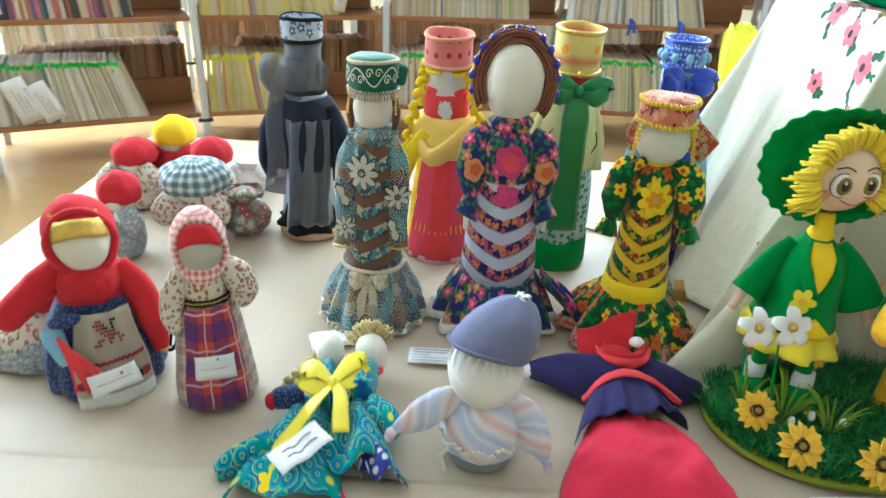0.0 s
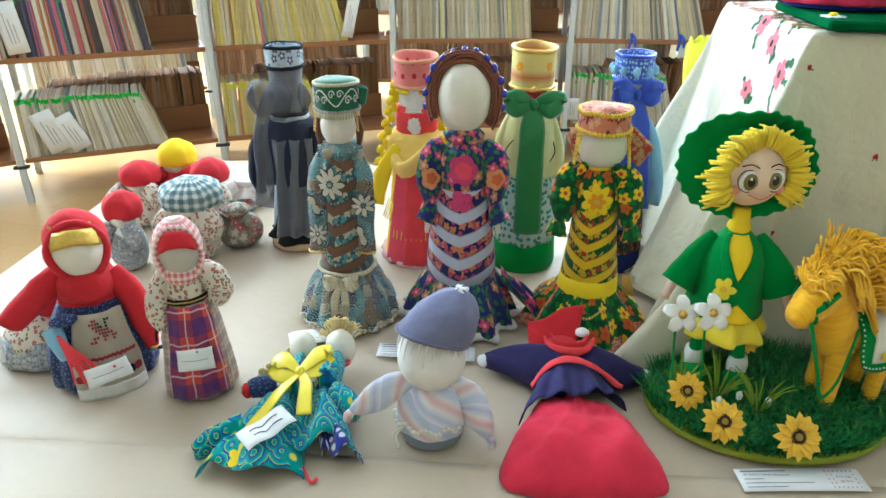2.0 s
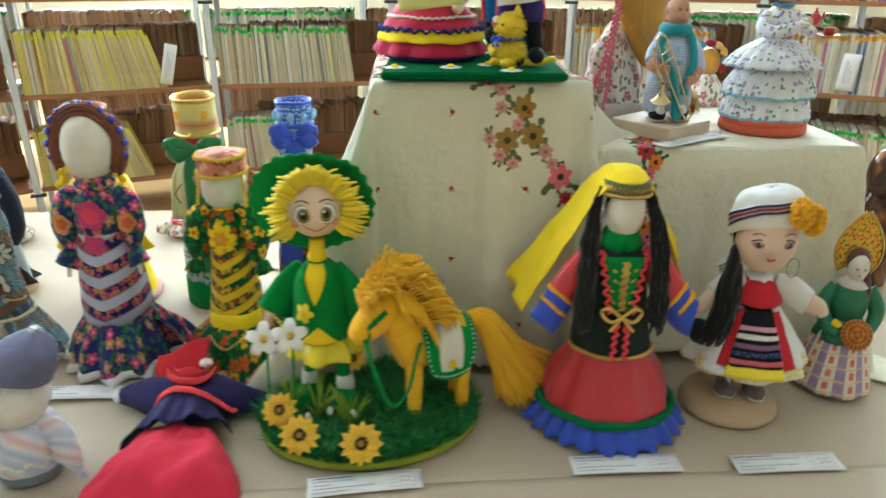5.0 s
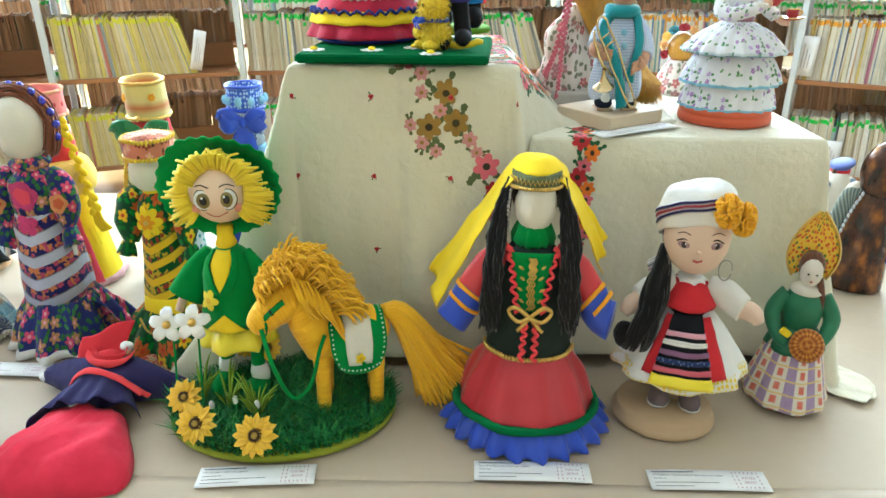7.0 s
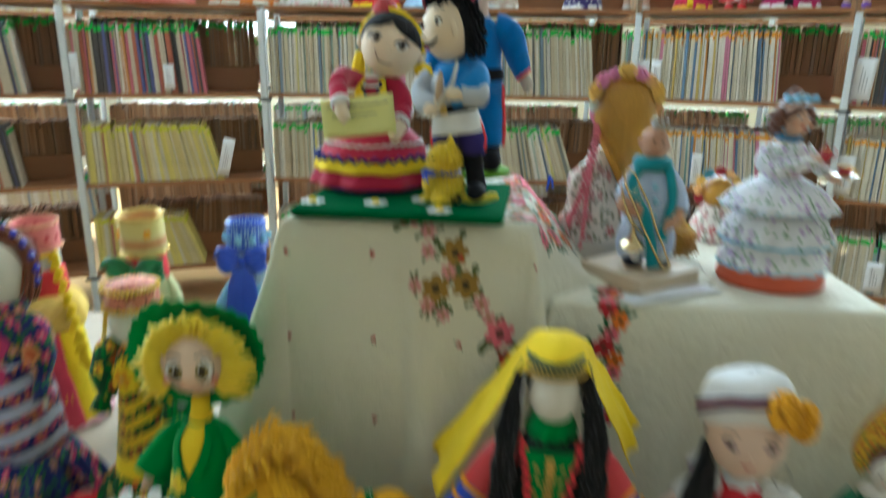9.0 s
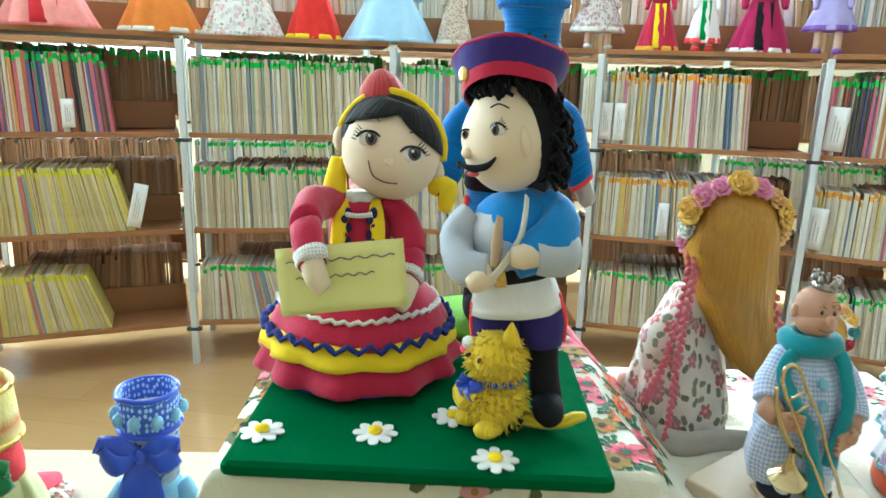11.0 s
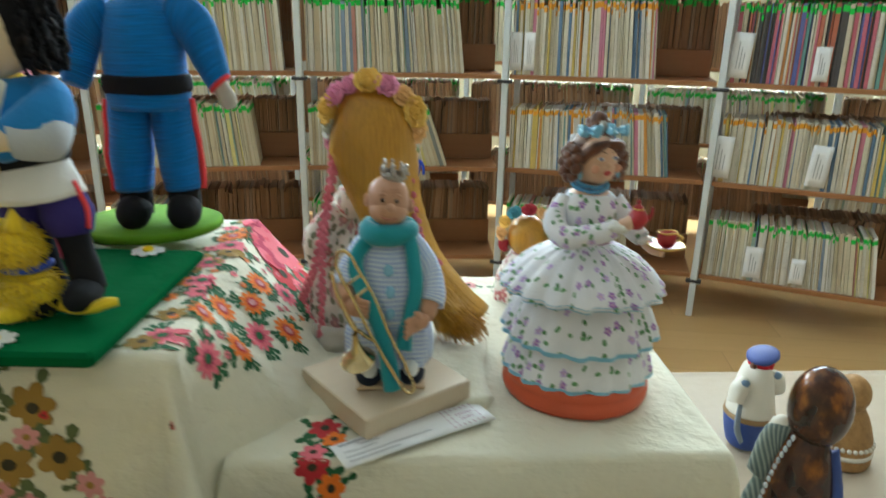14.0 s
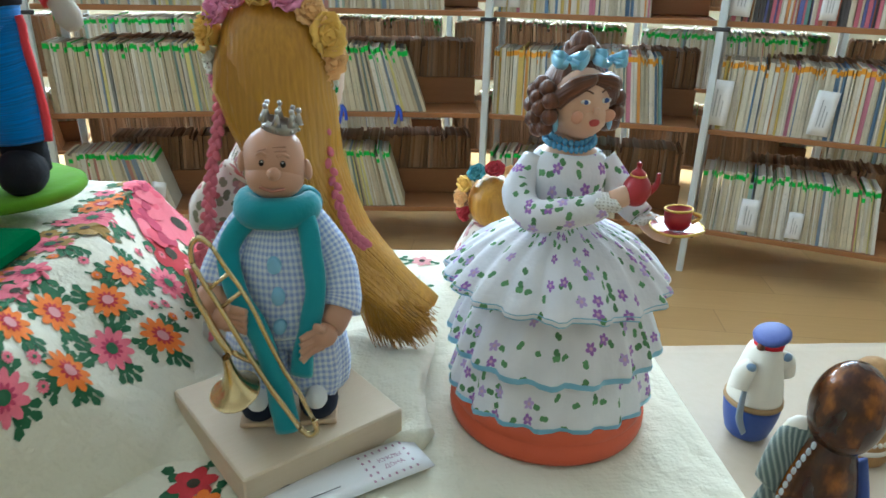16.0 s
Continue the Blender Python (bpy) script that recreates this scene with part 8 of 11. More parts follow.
def kerchief_doll():
    k = Kit()
    k.lathe([(0.091, 0), (0.094, 0.004), (0.094, 0.01), (0.088, 0.014), (0.087, 0.02), (0.085, 0.024)], TAN, (-0.016, 0, 0), seg=44, sy=0.9)
    SHOE = cloth("mauve_felt", (0.18, 0.13, 0.14))
    for s in (-1, 1):
        k.ball((s * 0.028, -0.012, 0.036), (0.02, 0.028, 0.017), SHOE, 16)
        k.lathe([(0.017, 0.034), (0.016, 0.056), (0.013, 0.07)], SHOE, (s * 0.028, 0, 0), 16)
        k.tube([(s * 0.028, -0.018, 0.055), (s * 0.028 + 0.006, -0.024, 0.048), (s * 0.028 - 0.006, -0.026, 0.042)], 0.0014, WHITEC, 5)
        k.tube(ring_points(0.02, 0.03, 12, 1, 1.35, 180, 360, -0.012, s * 0.028), 0.0012, WHITEC, 5, 1, None, 1)
    k.lathe([(0.112, 0.088, 0.06), (0.115, 0.093, 0.06), (0.102, 0.114, 0.05), (0.074, 0.147, 0.03), (0.046, 0.176, 0.02), (0.03, 0.188)], WHITEC, seg=48, folds=8, fine=3, sy=0.8)
    YLACE = dotted("yellow_lace", (0.78, 0.76, 0.66), (0.80, 0.60, 0.06), 110.0, 0.36, 0.3)
    k.lathe([(0.113, 0.084, 0.065), (0.117, 0.089, 0.065), (0.109, 0.106, 0.055)], YLACE, seg=48, folds=8, sy=0.8)

    def apron(x0, x1, z0, z1, lift):
        def fn(a, b):
            t = x0 + (x1 - x0) * a
            z = z0 + (z1 - z0) * b
            r = 0.118 - 0.76 * max(0, z - 0.098)
            an = -math.pi / 2 + t * (0.055 + 0.9 * max(0, z - 0.05) * 0.04) / 0.055
            return (r * 1.0 * math.cos(an), r * 0.8 * math.sin(an) - lift, z)
        return fn
    k.sheet(apron(-0.66, 0.70, 0.104, 0.18, 0.002), 16, 8, RED, 0.001, (0.1, 0.1))
    k.sheet(apron(-0.48, 0.42, 0.096, 0.184, 0.005), 16, 8, BLACKC, 0.001, (0.09, 0.1))
    k.sheet(apron(-0.5, 0.44, 0.094, 0.109, 0.007), 16, 4, YELLOWSATIN, 0.001, (0.09, 0.02))
    for z, mat in ((0.116, cloth("rose_rib", (0.6, 0.12, 0.16))), (0.127, NAVYPRINT), (0.137, cloth("violet_rib", (0.25, 0.12, 0.22))), (0.149, LACE), (0.160, cloth("pink_rib", (0.72, 0.36, 0.45)))):
        k.sheet(apron(-0.5, 0.44, z - 0.0032, z + 0.0032, 0.008), 16, 2, mat, 0.001, (0.09, 0.006))
    k.lathe([(0.036, 0.165), (0.038, 0.19), (0.028, 0.215), (0.018, 0.222)], BLACKC, seg=24, fine=2)
    k.lathe([(0.05, 0.188, 0.03), (0.046, 0.2, 0.03), (0.026, 0.222)], RED, seg=30, folds=5, fine=2)
    k.lathe([(0.022, 0.214, 0.1), (0.026, 0.222, 0.12), (0.018, 0.228)], WHITEC, seg=26, folds=8)
    for s, e in ((-1, (-0.104, -0.03, 0.180)), (1, (0.110, -0.03, 0.188))):
        k.tube([(s * 0.03, 0, 0.214), (s * 0.062, -0.01, 0.206), (s * 0.092, -0.024, 0.192)], [0.016, 0.021, 0.019], LACE, 14)
        k.tube([(s * 0.086, -0.022, 0.194), e, (e[0] + s * 0.008, e[1] - 0.004, e[2] - 0.01)], [0.014, 0.014, 0.008], SKIN, 12)
    c = Vector((-0.002, -0.004, 0.284))
    k.ball(c, (0.058, 0.05, 0.052), SKIN, 30)
    k.ball(c + Vector((0, 0.012, 0.004)), (0.06, 0.05, 0.054), BLACKHAIR, 26)

    CAP = smooth_line([(0.060, 0.0, 0), (0.064, 0.010, 0), (0.067, 0.030, 0), (0.064, 0.050, 0), (0.054, 0.064, 0), (0.030, 0.071, 0), (0.001, 0.072, 0)], 4)

    def capfn(a, b, out=0.0):
        an = 2 * math.pi * a
        i = min(int(b * (len(CAP) - 1)), len(CAP) - 2)
        q = CAP[i].lerp(CAP[i + 1], b * (len(CAP) - 1) - i)
        front = -math.sin(an)
        r = q.x * (1 + 0.015 * math.sin(an * 5 + b * 6) + 0.012 * math.sin(an * 9 - b * 9)) + out
        side = 1.04 if math.cos(an) < 0 else 0.96
        return c + Vector((r * math.cos(an) * side - 0.004, r * math.sin(an) * 0.80 + 0.006, q.y + 0.022 * max(-0.5, front) * (1 - b) ** 1.5 + 0.004 * math.cos(an) * b))
    k.sheet(capfn, 60, 24, WHITEC, 0.0016, (0.36, 0.09))
    STR = striped("kerchief_stripe", [(0.75, 0.75, 0.76), (0.10, 0.08, 0.16), (0.62, 0.58, 0.62), (0.35, 0.12, 0.2), (0.62, 0.58, 0.62), (0.10, 0.08, 0.16), (0.75, 0.75, 0.76)], 0.021)
    k.sheet(lambda a, b: capfn(0.50 + 0.40 * a, 0.16 + 0.26 * a ** 0.8 + 0.19 * b, 0.002), 26, 4, STR, 0.001, (0.021, 0.021))
    # stitched lines of the woven band
    for f in (0.2, 0.5, 0.8):
        k.tube([capfn(0.50 + 0.40 * i / 20, 0.16 + 0.26 * (i / 20) ** 0.8 + 0.19 * f, 0.003) for i in range(21)], 0.0018, NAVY if f != 0.5 else CROSSRED, 5, 0.5, None, 1)
    rng = random.Random(2)
    POM = yarn("marigold", (0.98, 0.46, 0.002), 400.0, 0.92)
    for pc in (c + Vector((0.036, -0.052, 0.046)), c + Vector((0.066, -0.036, 0.034))):
        for i in range(230):
            d = Vector((rng.gauss(0, 1), rng.gauss(0, 1), rng.gauss(0, 1))).normalized()
            k.tube([pc, pc + d * 0.018, pc + d * 0.023 + Vector((0, 0, 0.002))], [0.001, 0.003, 0.002], POM, 4, 1, None, 2)
    k.tube([c + Vector((-0.05, 0.004, -0.02)), c + Vector((-0.064, -0.03, -0.075)), c + Vector((-0.074, -0.045, -0.12)), c + Vector((-0.095, -0.04, -0.148))], [0.014, 0.022, 0.024, 0.014], BLACKHAIR, 14, 0.8, wave=0.07, waves=5)
    for i in range(26):
        o, f = rng.uniform(-1, 1), rng.uniform(0, 6)
        k.tube([c + Vector((-0.050 - 0.030 * q + 0.020 * o * math.sin(min(1, q * 2) * 1.5) - 0.026 * max(0, q - 0.75) + 0.004 * math.sin(9 * q + f), 0.0 - 0.066 * min(1, q * 1.7) + 0.012 * o * o, -0.02 - 0.135 * q)) for q in [j / 7 for j in range(8)]], [0.003] + [0.005] * 6 + [0.002], BLACKHAIR, 5, 1, None, 2)
    k.ball(c + Vector((-0.104, -0.04, -0.142)), (0.022, 0.018, 0.02), BLACKHAIR, 14)
    k.box(c + Vector((-0.066, 0.002, -0.046)), (0.03, 0.008, 0.02), STR, Euler((0, -0.5, 0)).to_matrix(), 0.003)
    for s in (-1, 1):
        k.tube([c + Vector((s * 0.054 + 0.012 * math.cos(t), -0.016, -0.04 + 0.014 * math.sin(t))) for t in [i * 0.6 for i in range(11)]], 0.0012, SILVER, 5, 1, None, 2)
        k.ball(c + Vector((s * 0.0275, -0.0420, -0.002)), (0.0115, 0.003, 0.0052), plain("mauve_lid", (0.40, 0.24, 0.26), 0.7), 14, Euler((0, 0, s * 0.45)).to_matrix())
        k.ball(c + Vector((s * 0.0265, -0.0440, -0.002)), (0.0058, 0.0024, 0.0046), plain("plum_iris", (0.05, 0.025, 0.03), 0.35), 12)
        k.ball(c + Vector((s * 0.0255, -0.0464, 0.0)), 0.0012, EYEWHITE, 6)
        k.tube([c + Vector((s * 0.016, -0.0455, 0.0035)), c + Vector((s * 0.027, -0.0440, 0.0058)), c + Vector((s * 0.039, -0.0365, 0.001))], 0.0011, EYEDARK, 5)
        k.tube([c + Vector((s * 0.016, -0.046, 0.012)), c + Vector((s * 0.028, -0.0430, 0.0155)), c + Vector((s * 0.038, -0.037, 0.012))], 0.0007, BROWNHAIR, 5)
    k.tube([c + Vector((-0.008, -0.0475, -0.022)), c + Vector((0, -0.0495, -0.0235)), c + Vector((0.008, -0.0475, -0.022))], 0.0016, LIPS, 6)
    k.ball(c + Vector((0, -0.05, -0.011)), (0.004, 0.003, 0.003), SKIN, 8)
    doll(k, "textile_doll", 1.249, 0.895, TZ, -3, "textile doll in white kerchief with orange pompoms on a stand", slim=(0.768, 0.696), high=1.001)


def painted_lady():
    k = Kit()
    STRIPE = striped("violet_stripe_paint", [(0.30, 0.18, 0.45), (0.72, 0.66, 0.58), (0.72, 0.66, 0.58), (0.70, 0.10, 0.04), (0.74, 0.67, 0.5)], 0.05, 20.0)
    n = Net("painted_skirt", 0.55, 0, 0.35)
    u = n.sep(n.uv)
    fx = n.math("FRACT", n.math("DIVIDE", u[0], 0.052))
    fy = n.math("FRACT", n.math("DIVIDE", u[1], 0.022))
    col = n.mix(n.step(fx, 0.42, 0.02), (0.74, 0.68, 0.58), (0.30, 0.18, 0.42))
    dots = n.math("MULTIPLY", n.band(fx, 0.58, 0.82, 0.03), n.band(fy, 0.2, 0.75, 0.05))
    col = n.mix(dots, col, (0.66, 0.07, 0.03))
    col = n.mix(n.math("MULTIPLY", n.band(fy, 0.88, 1.0, 0.03), n.step(u[1], 0.12, 0.01)), col, (0.72, 0.5, 0.1))
    SKIRT = n.done(n.mix(n.math("MULTIPLY", n.noise(60.0), 0.35), col, (0.7, 0.64, 0.54)), n.noise(90.0), 0.3)
    k.lathe([(0.058, 0.0), (0.06, 0.006)], BLACKC, seg=30)
    k.lathe([(0.064, 0.004, 0.03), (0.076, 0.01, 0.05), (0.072, 0.025, 0.04), (0.06, 0.06, 0.03), (0.046, 0.1, 0.02), (0.03, 0.128)], SKIRT, seg=40, folds=9, fine=3)
    GREENP = plain("green_paint", (0.02, 0.17, 0.08), 0.45, 0, 0.4, 0.3, 60.0)
    k.lathe([(0.052, 0.092, 0.06), (0.046, 0.108, 0.04), (0.03, 0.128)], GREENP, seg=32, folds=6, fine=2)
    k.lathe([(0.03, 0.122), (0.034, 0.145), (0.036, 0.165), (0.022, 0.186), (0.012, 0.19)], GREENP, seg=24, fine=3)
    for s in (-1, 1):
        k.tube([(s * 0.03, 0, 0.175), (s * 0.05, -0.01, 0.145), (s * 0.036, -0.034, 0.118), (s * 0.02, -0.045, 0.11)], [0.014, 0.015, 0.011, 0.008], GREENP, 12)
    BASK = plaid("basket_paint", (0.55, 0.22, 0.03), (0.35, 0.1, 0.02), (0.2, 0.05, 0.02), 0.008, (0.7, 0.4, 0.1))
    k.lathe([(0.001, -0.006), (0.022, -0.004), (0.026, 0.0), (0.022, 0.005), (0.001, 0.009)], BASK, (0, 0, 0), 24)
    # the tray of berries is turned to the front
    bask = [v for v in k.bm.verts if v.co.z < 0.0095 and abs(v.co.x) < 0.0265 and abs(v.co.y) < 0.0265 and v.co.z < 0.0092 and all(l.material_index == k.slot(BASK) for l in v.link_faces)]
    rot = Matrix.Translation((0.012, -0.052, 0.115)) @ Matrix.Rotation(radians(62), 4, "X") @ Matrix.Diagonal((1.15, 1, 1, 1))
    for v in bask:
        v.co = rot @ v.co
    k.box((-0.026, -0.046, 0.128), (0.02, 0.006, 0.012), YELLOWC, Euler((0.3, 0.5, 0.2)).to_matrix(), 0.002)
    PAPER = plain("white_paint", (0.72, 0.66, 0.58), 0.6)
    k.lathe([(0.024, 0.178), (0.03, 0.184), (0.01, 0.196)], PAPER, seg=20)
    k.ball((0, -0.006, 0.212), (0.019, 0.018, 0.022), PAPER, 20)
    k.ball((0, 0.004, 0.22), (0.022, 0.018, 0.022), BROWNHAIR, 18)
    k.tube([(0.016, -0.006, 0.205), (0.024, -0.014, 0.18), (0.026, -0.02, 0.16)], [0.006, 0.006, 0.004], BROWNHAIR, 8)
    n = Net("crest_paint", 0.5, 0, 0.4)
    f = n.cells(150.0, n.uv)
    KOK = n.done(n.mix(n.step(f["Distance"], 0.34, 0.06), (0.72, 0.46, 0.03), n.ramp(n.sep(f["Color"])[0], [(0.0, (0.55, 0.06, 0.02)), (0.5, (0.05, 0.14, 0.04)), (0.8, (0.7, 0.25, 0.02))], True)), n.noise(80.0), 0.2)

    def crest(a, b):
        t = (a - 0.5) * 2
        w = 0.046 * (max(0.0, math.sin(0.55 + 2.55 * b)) ** 0.8) * (1 - 0.25 * b) + 0.001
        return (t * w, 0.012 + 0.006 * t * t, 0.205 + 0.088 * b - 0.012 * t * t * (1 - b) + 0.004)
    k.sheet(crest, 20, 14, KOK, 0.006, (0.09, 0.09))
    for s2 in (-1, 1):
        k.tube([Vector(crest(0.5 + 0.5 * s2, q / 12)) + Vector((0, -0.002, 0)) for q in range(13)], 0.0022, GOLD, 6, 1, None, 1)
    for s in (-1, 1):
        k.ball((s * 0.007, -0.0235, 0.214), (0.002, 0.001, 0.0014), EYEDARK, 6)
    k.ball((0, -0.024, 0.203), (0.0026, 0.001, 0.0014), LIPS, 6)
    k.thing("painted_figurine", pose(1.420, 0.974, TZ, 0, 0, -10) @ Matrix.Diagonal((0.764, 0.764, 0.994, 1)), "papier mache lady with yellow crest and striped skirt", "figurine", "handmade dolls")


for build in (grass_patch, dandelion_girl, wool_horse, veil_doll, kerchief_doll, painted_lady):
    build()


# ---- on the tall box: felt board, couple, cat, soldier ----
BOARD_M = pose(0.818, 1.054, TALL_Z + 0.004, 0, 0, 6)
BZ = TALL_Z + 0.016


def felt_board():
    board = empty("felt_board", BOARD_M, "green felt covered board with white daisies", "board")
    k = Kit()
    k.box((0, 0, 0.006), (0.265, 0.226, 0.012), cloth("board_felt", (0.001, 0.10, 0.028), 1.0, 0.0, 0.02, 0.12), None, 0.003)
    part("board", k, board)
    DAISY = cloth("white_felt", (0.82, 0.82, 0.80), 0.9, 0.2)
    inv = BOARD_M.inverted()
    for x, y in ((0.711, 0.971), (0.792, 0.984), (0.881, 0.964), (0.845, 1.02), (0.888, 1.165)):
        p = inv @ Vector((x, y, BZ))
        k = Kit()
        k.patch(lambda u, v: (u, v, 0.0), 0, 0, lambda a: 0.0165 * (0.55 + 0.45 * abs(math.cos(4 * a)) ** 0.6), DAISY, 0.0012, 64)
        k.patch(lambda u, v: (u, v, 0.0), 0, 0, lambda a: 0.0165 * (0.55 + 0.45 * abs(math.cos(4 * a)) ** 0.6), DAISY, 0.0002, 64)
        k.ball((0, 0, 0.003), (0.0055, 0.0055, 0.003), YELLOWC, 12)
        part("daisy", k, board, "white felt daisy with yellow heart", pose(p.x, p.y, 0.0122))


def eye(k, c, r, look_x=0.0, lid=True, iris=(0.12, 0.10, 0.09), up=0.0, lash=0):
    c = Vector(c)
    for i in range(5 if lash else 0):
        q = c + Vector((lash * r * (0.55 + 0.13 * i), -r * 0.12, r * (0.72 - 0.2 * i)))
        k.tube([q, q + Vector((lash * r * 0.34, 0.02 * r, r * (0.36 - 0.06 * i)))], [r * 0.05, r * 0.025], EYEDARK, 4, 1, None, 1)
    white, c = c, c + Vector((0, 0, up * r))
    k.ball(white, (r * 0.92, r * 0.28, r * 0.58), EYEWHITE, 14)
    k.ball(c + Vector((look_x * r, -r * 0.25, 0)), (r * 0.52, r * 0.2, r * 0.54), plain("iris", iris, 0.3) if not bpy.data.materials.get("iris") else bpy.data.materials["iris"], 12)
    k.ball(c + Vector((look_x * r, -r * 0.42, 0)), (r * 0.3, r * 0.12, r * 0.34), EYEDARK, 10)
    k.ball(c + Vector((look_x * r - r * 0.15, -r * 0.55, r * 0.25)), r * 0.12, EYEWHITE, 6)
    c = white
    if lid:
        k.tube([c + Vector((-r * 1.02, -r * 0.1, r * 0.12)), c + Vector((-r * 0.3, -r * 0.30, r * 0.60)), c + Vector((r * 0.5, -r * 0.26, r * 0.56)), c + Vector((r * 1.05, 0, r * 0.10))], r * 0.11, EYEDARK, 5)


FOAMSKIN = plain("foam_skin", (0.80, 0.65, 0.46), 0.6, 0, 0.3, 0.06, 14.0)
CRIMSON = cloth("crimson_felt", (0.48, 0.012, 0.055), 0.8, 0.2)


def couple_girl():
    k = Kit()
    k.lathe([(0.07, 0.001), (0.078, 0.004, 0.03), (0.07, 0.012)], cloth("navy_lining", (0.02, 0.03, 0.3)), seg=40, folds=9)
    k.lathe([(0.088, 0.008, 0.05), (0.09, 0.012, 0.06), (0.083, 0.028, 0.04), (0.078, 0.037, 0.025)], CRIMSON, seg=60, folds=11, fine=2)
    k.lathe([(0.0885, 0.029, 0.03), (0.0875, 0.034, 0.03), (0.0825, 0.047, 0.02)], YELLOWC, seg=60, folds=11)
    k.lathe([(0.083, 0.043, 0.02), (0.075, 0.058, 0.02), (0.061, 0.075, 0.02), (0.045, 0.09, 0.015), (0.032, 0.098), (0.026, 0.104)], CRIMSON, seg=48, folds=9, fine=2)
    zig = [(0.0855 * math.cos(t), 0.0855 * math.sin(t), 0.0465 + 0.0032 * math.sin(t * 30)) for t in [i * 2 * math.pi / 120 for i in range(121)]]
    k.tube(zig, 0.0040, cloth("navy_braid", (0.02, 0.03, 0.20)), 6, 0.5, None, 0)
    k.tube([(0.0725 * math.cos(t), 0.0725 * math.sin(t), 0.064 + 0.0015 * math.sin(t * 40)) for t in [i * 2 * math.pi / 120 for i in range(121)]], 0.003, LACE, 6, 0.6, None, 0)
    k.lathe([(0.027, 0.098), (0.03, 0.115), (0.03, 0.132), (0.02, 0.148), (0.012, 0.152)], CRIMSON, seg=26, fine=2)
    k.lathe([(0.014, 0.146, 0.1), (0.019, 0.15, 0.12), (0.013, 0.156)], LACE, seg=28, folds=10)
    for s in (-1, 1):
        k.tube([(s * 0.013, -0.012, 0.15), (s * 0.017, -0.031, 0.135), (s * 0.018, -0.034, 0.112)], [0.006, 0.007, 0.007], YELLOWC, 8, 0.25, (1, 0, 0))
        for i in range(6):
            k.ball((s * 0.0115 + 0.002 * (1 if i % 2 else -1), -0.0345 + 0.001 * i, 0.113 + 0.006 * i), (0.0034, 0.0024, 0.0044), NAVY, 8)
        if s > 0:
            arm = [(0.02, 0, 0.144), (0.042, -0.008, 0.132), (0.05, -0.026, 0.108), (0.046, -0.044, 0.09), (0.04, -0.056, 0.078), (0.036, -0.062, 0.072)]
        else:
            arm = [(-0.02, 0, 0.146), (-0.040, -0.040, 0.150), (-0.040, -0.084, 0.142), (-0.030, -0.104, 0.116), (-0.026, -0.108, 0.108), (-0.020, -0.108, 0.100)]
        k.tube(arm[:3], [0.012, 0.016, 0.014], CRIMSON, 14)
        k.tube(arm[2:4], [0.0135, 0.0125], CRIMSON, 12, 1, None, 3)
        k.tube([Vector(arm[3]).lerp(Vector(arm[2]), f) for f in (0.0, 0.3)], [0.0138, 0.0142], LACE, 12, 1, None, 3)
        k.tube(arm[3:], [0.0105, 0.010, 0.007], FOAMSKIN, 12)
    for i, z in enumerate((0.142,)):
        k.tube([(-0.012, -0.031, z), (0, -0.034, z - 0.001), (0.012, -0.031, z)], 0.0022, LACE, 6)
    c = Vector((0.030, -0.004, 0.192))
    lean = Matrix.Rotation(radians(16), 3, "Y")
    k.m = Matrix.Translation(c) @ Matrix.Diagonal((1.13, 1.1, 1.02, 1)) @ Matrix.Translation(-c)
    k.ball(c, (0.044, 0.041, 0.041), FOAMSKIN, 32, lean)
    k.ball(c + Vector((0, 0.006, 0.006)), (0.0455, 0.041, 0.042), BLACKHAIR, 28, lean)
    def fringe(a, b):
        t = (a - 0.5) * 2
        an = -math.pi / 2 + t * 1.35
        z = 0.040 - 0.024 * b * (0.35 + abs(t) ** 0.8) 
        r = 0.0452 * math.sqrt(max(0.03, 1 - (z / 0.045) ** 2))
        return c + lean @ Vector((r * math.cos(an), r * math.sin(an) * 0.95, z))
    k.sheet(fringe, 24, 8, BLACKHAIR, 0.001, (0.1, 0.03))
    k.tube([c + lean @ Vector((0.0465 * math.cos(t), 0.002 - 0.01 * math.sin(t), 0.0455 * math.sin(t))) for t in [0.1 + i * 0.246 for i in range(13)]], 0.0038, YELLOWC, 8, 0.7, None, 2)
    REDKNIT = yarn("red_knit", (0.58, 0.05, 0.05), 500.0, 0.5)
    k.lathe([(0.02, 0.034), (0.021, 0.044), (0.014, 0.056), (0.005, 0.062), (0.001, 0.063)], REDKNIT, c + Vector((-0.008, 0.008, 0.0)), 20, fine=2, caps=(True, False))
    for s in (-1, 1):
        k.ball(c + lean @ Vector((s * 0.045, 0.004, -0.006)), (0.006, 0.006, 0.010), FOAMSKIN, 12)
        eye(k, c + lean @ Vector((s * 0.0195, -0.0368, 0.005)), 0.0105, 0.22, up=0.06, lash=s)
        k.tube([c + lean @ Vector((s * 0.013, -0.0375, 0.021)), c + lean @ Vector((s * 0.021, -0.0345, 0.0245)), c + lean @ Vector((s * 0.029, -0.0285, 0.022))], 0.0005, BLACKC, 5)
        k.tube([c + lean @ Vector((s * 0.042, 0.006, -0.02)), c + Vector((s * 0.048, 0.0, -0.032)), c + Vector((s * 0.048 - 0.002, 0.002, -0.05))], [0.006, 0.011, 0.005], YELLOWC, 10)
    k.ball(c + lean @ Vector((0.002, -0.0405, -0.006)), (0.004, 0.0018, 0.003), FOAMSKIN, 12)
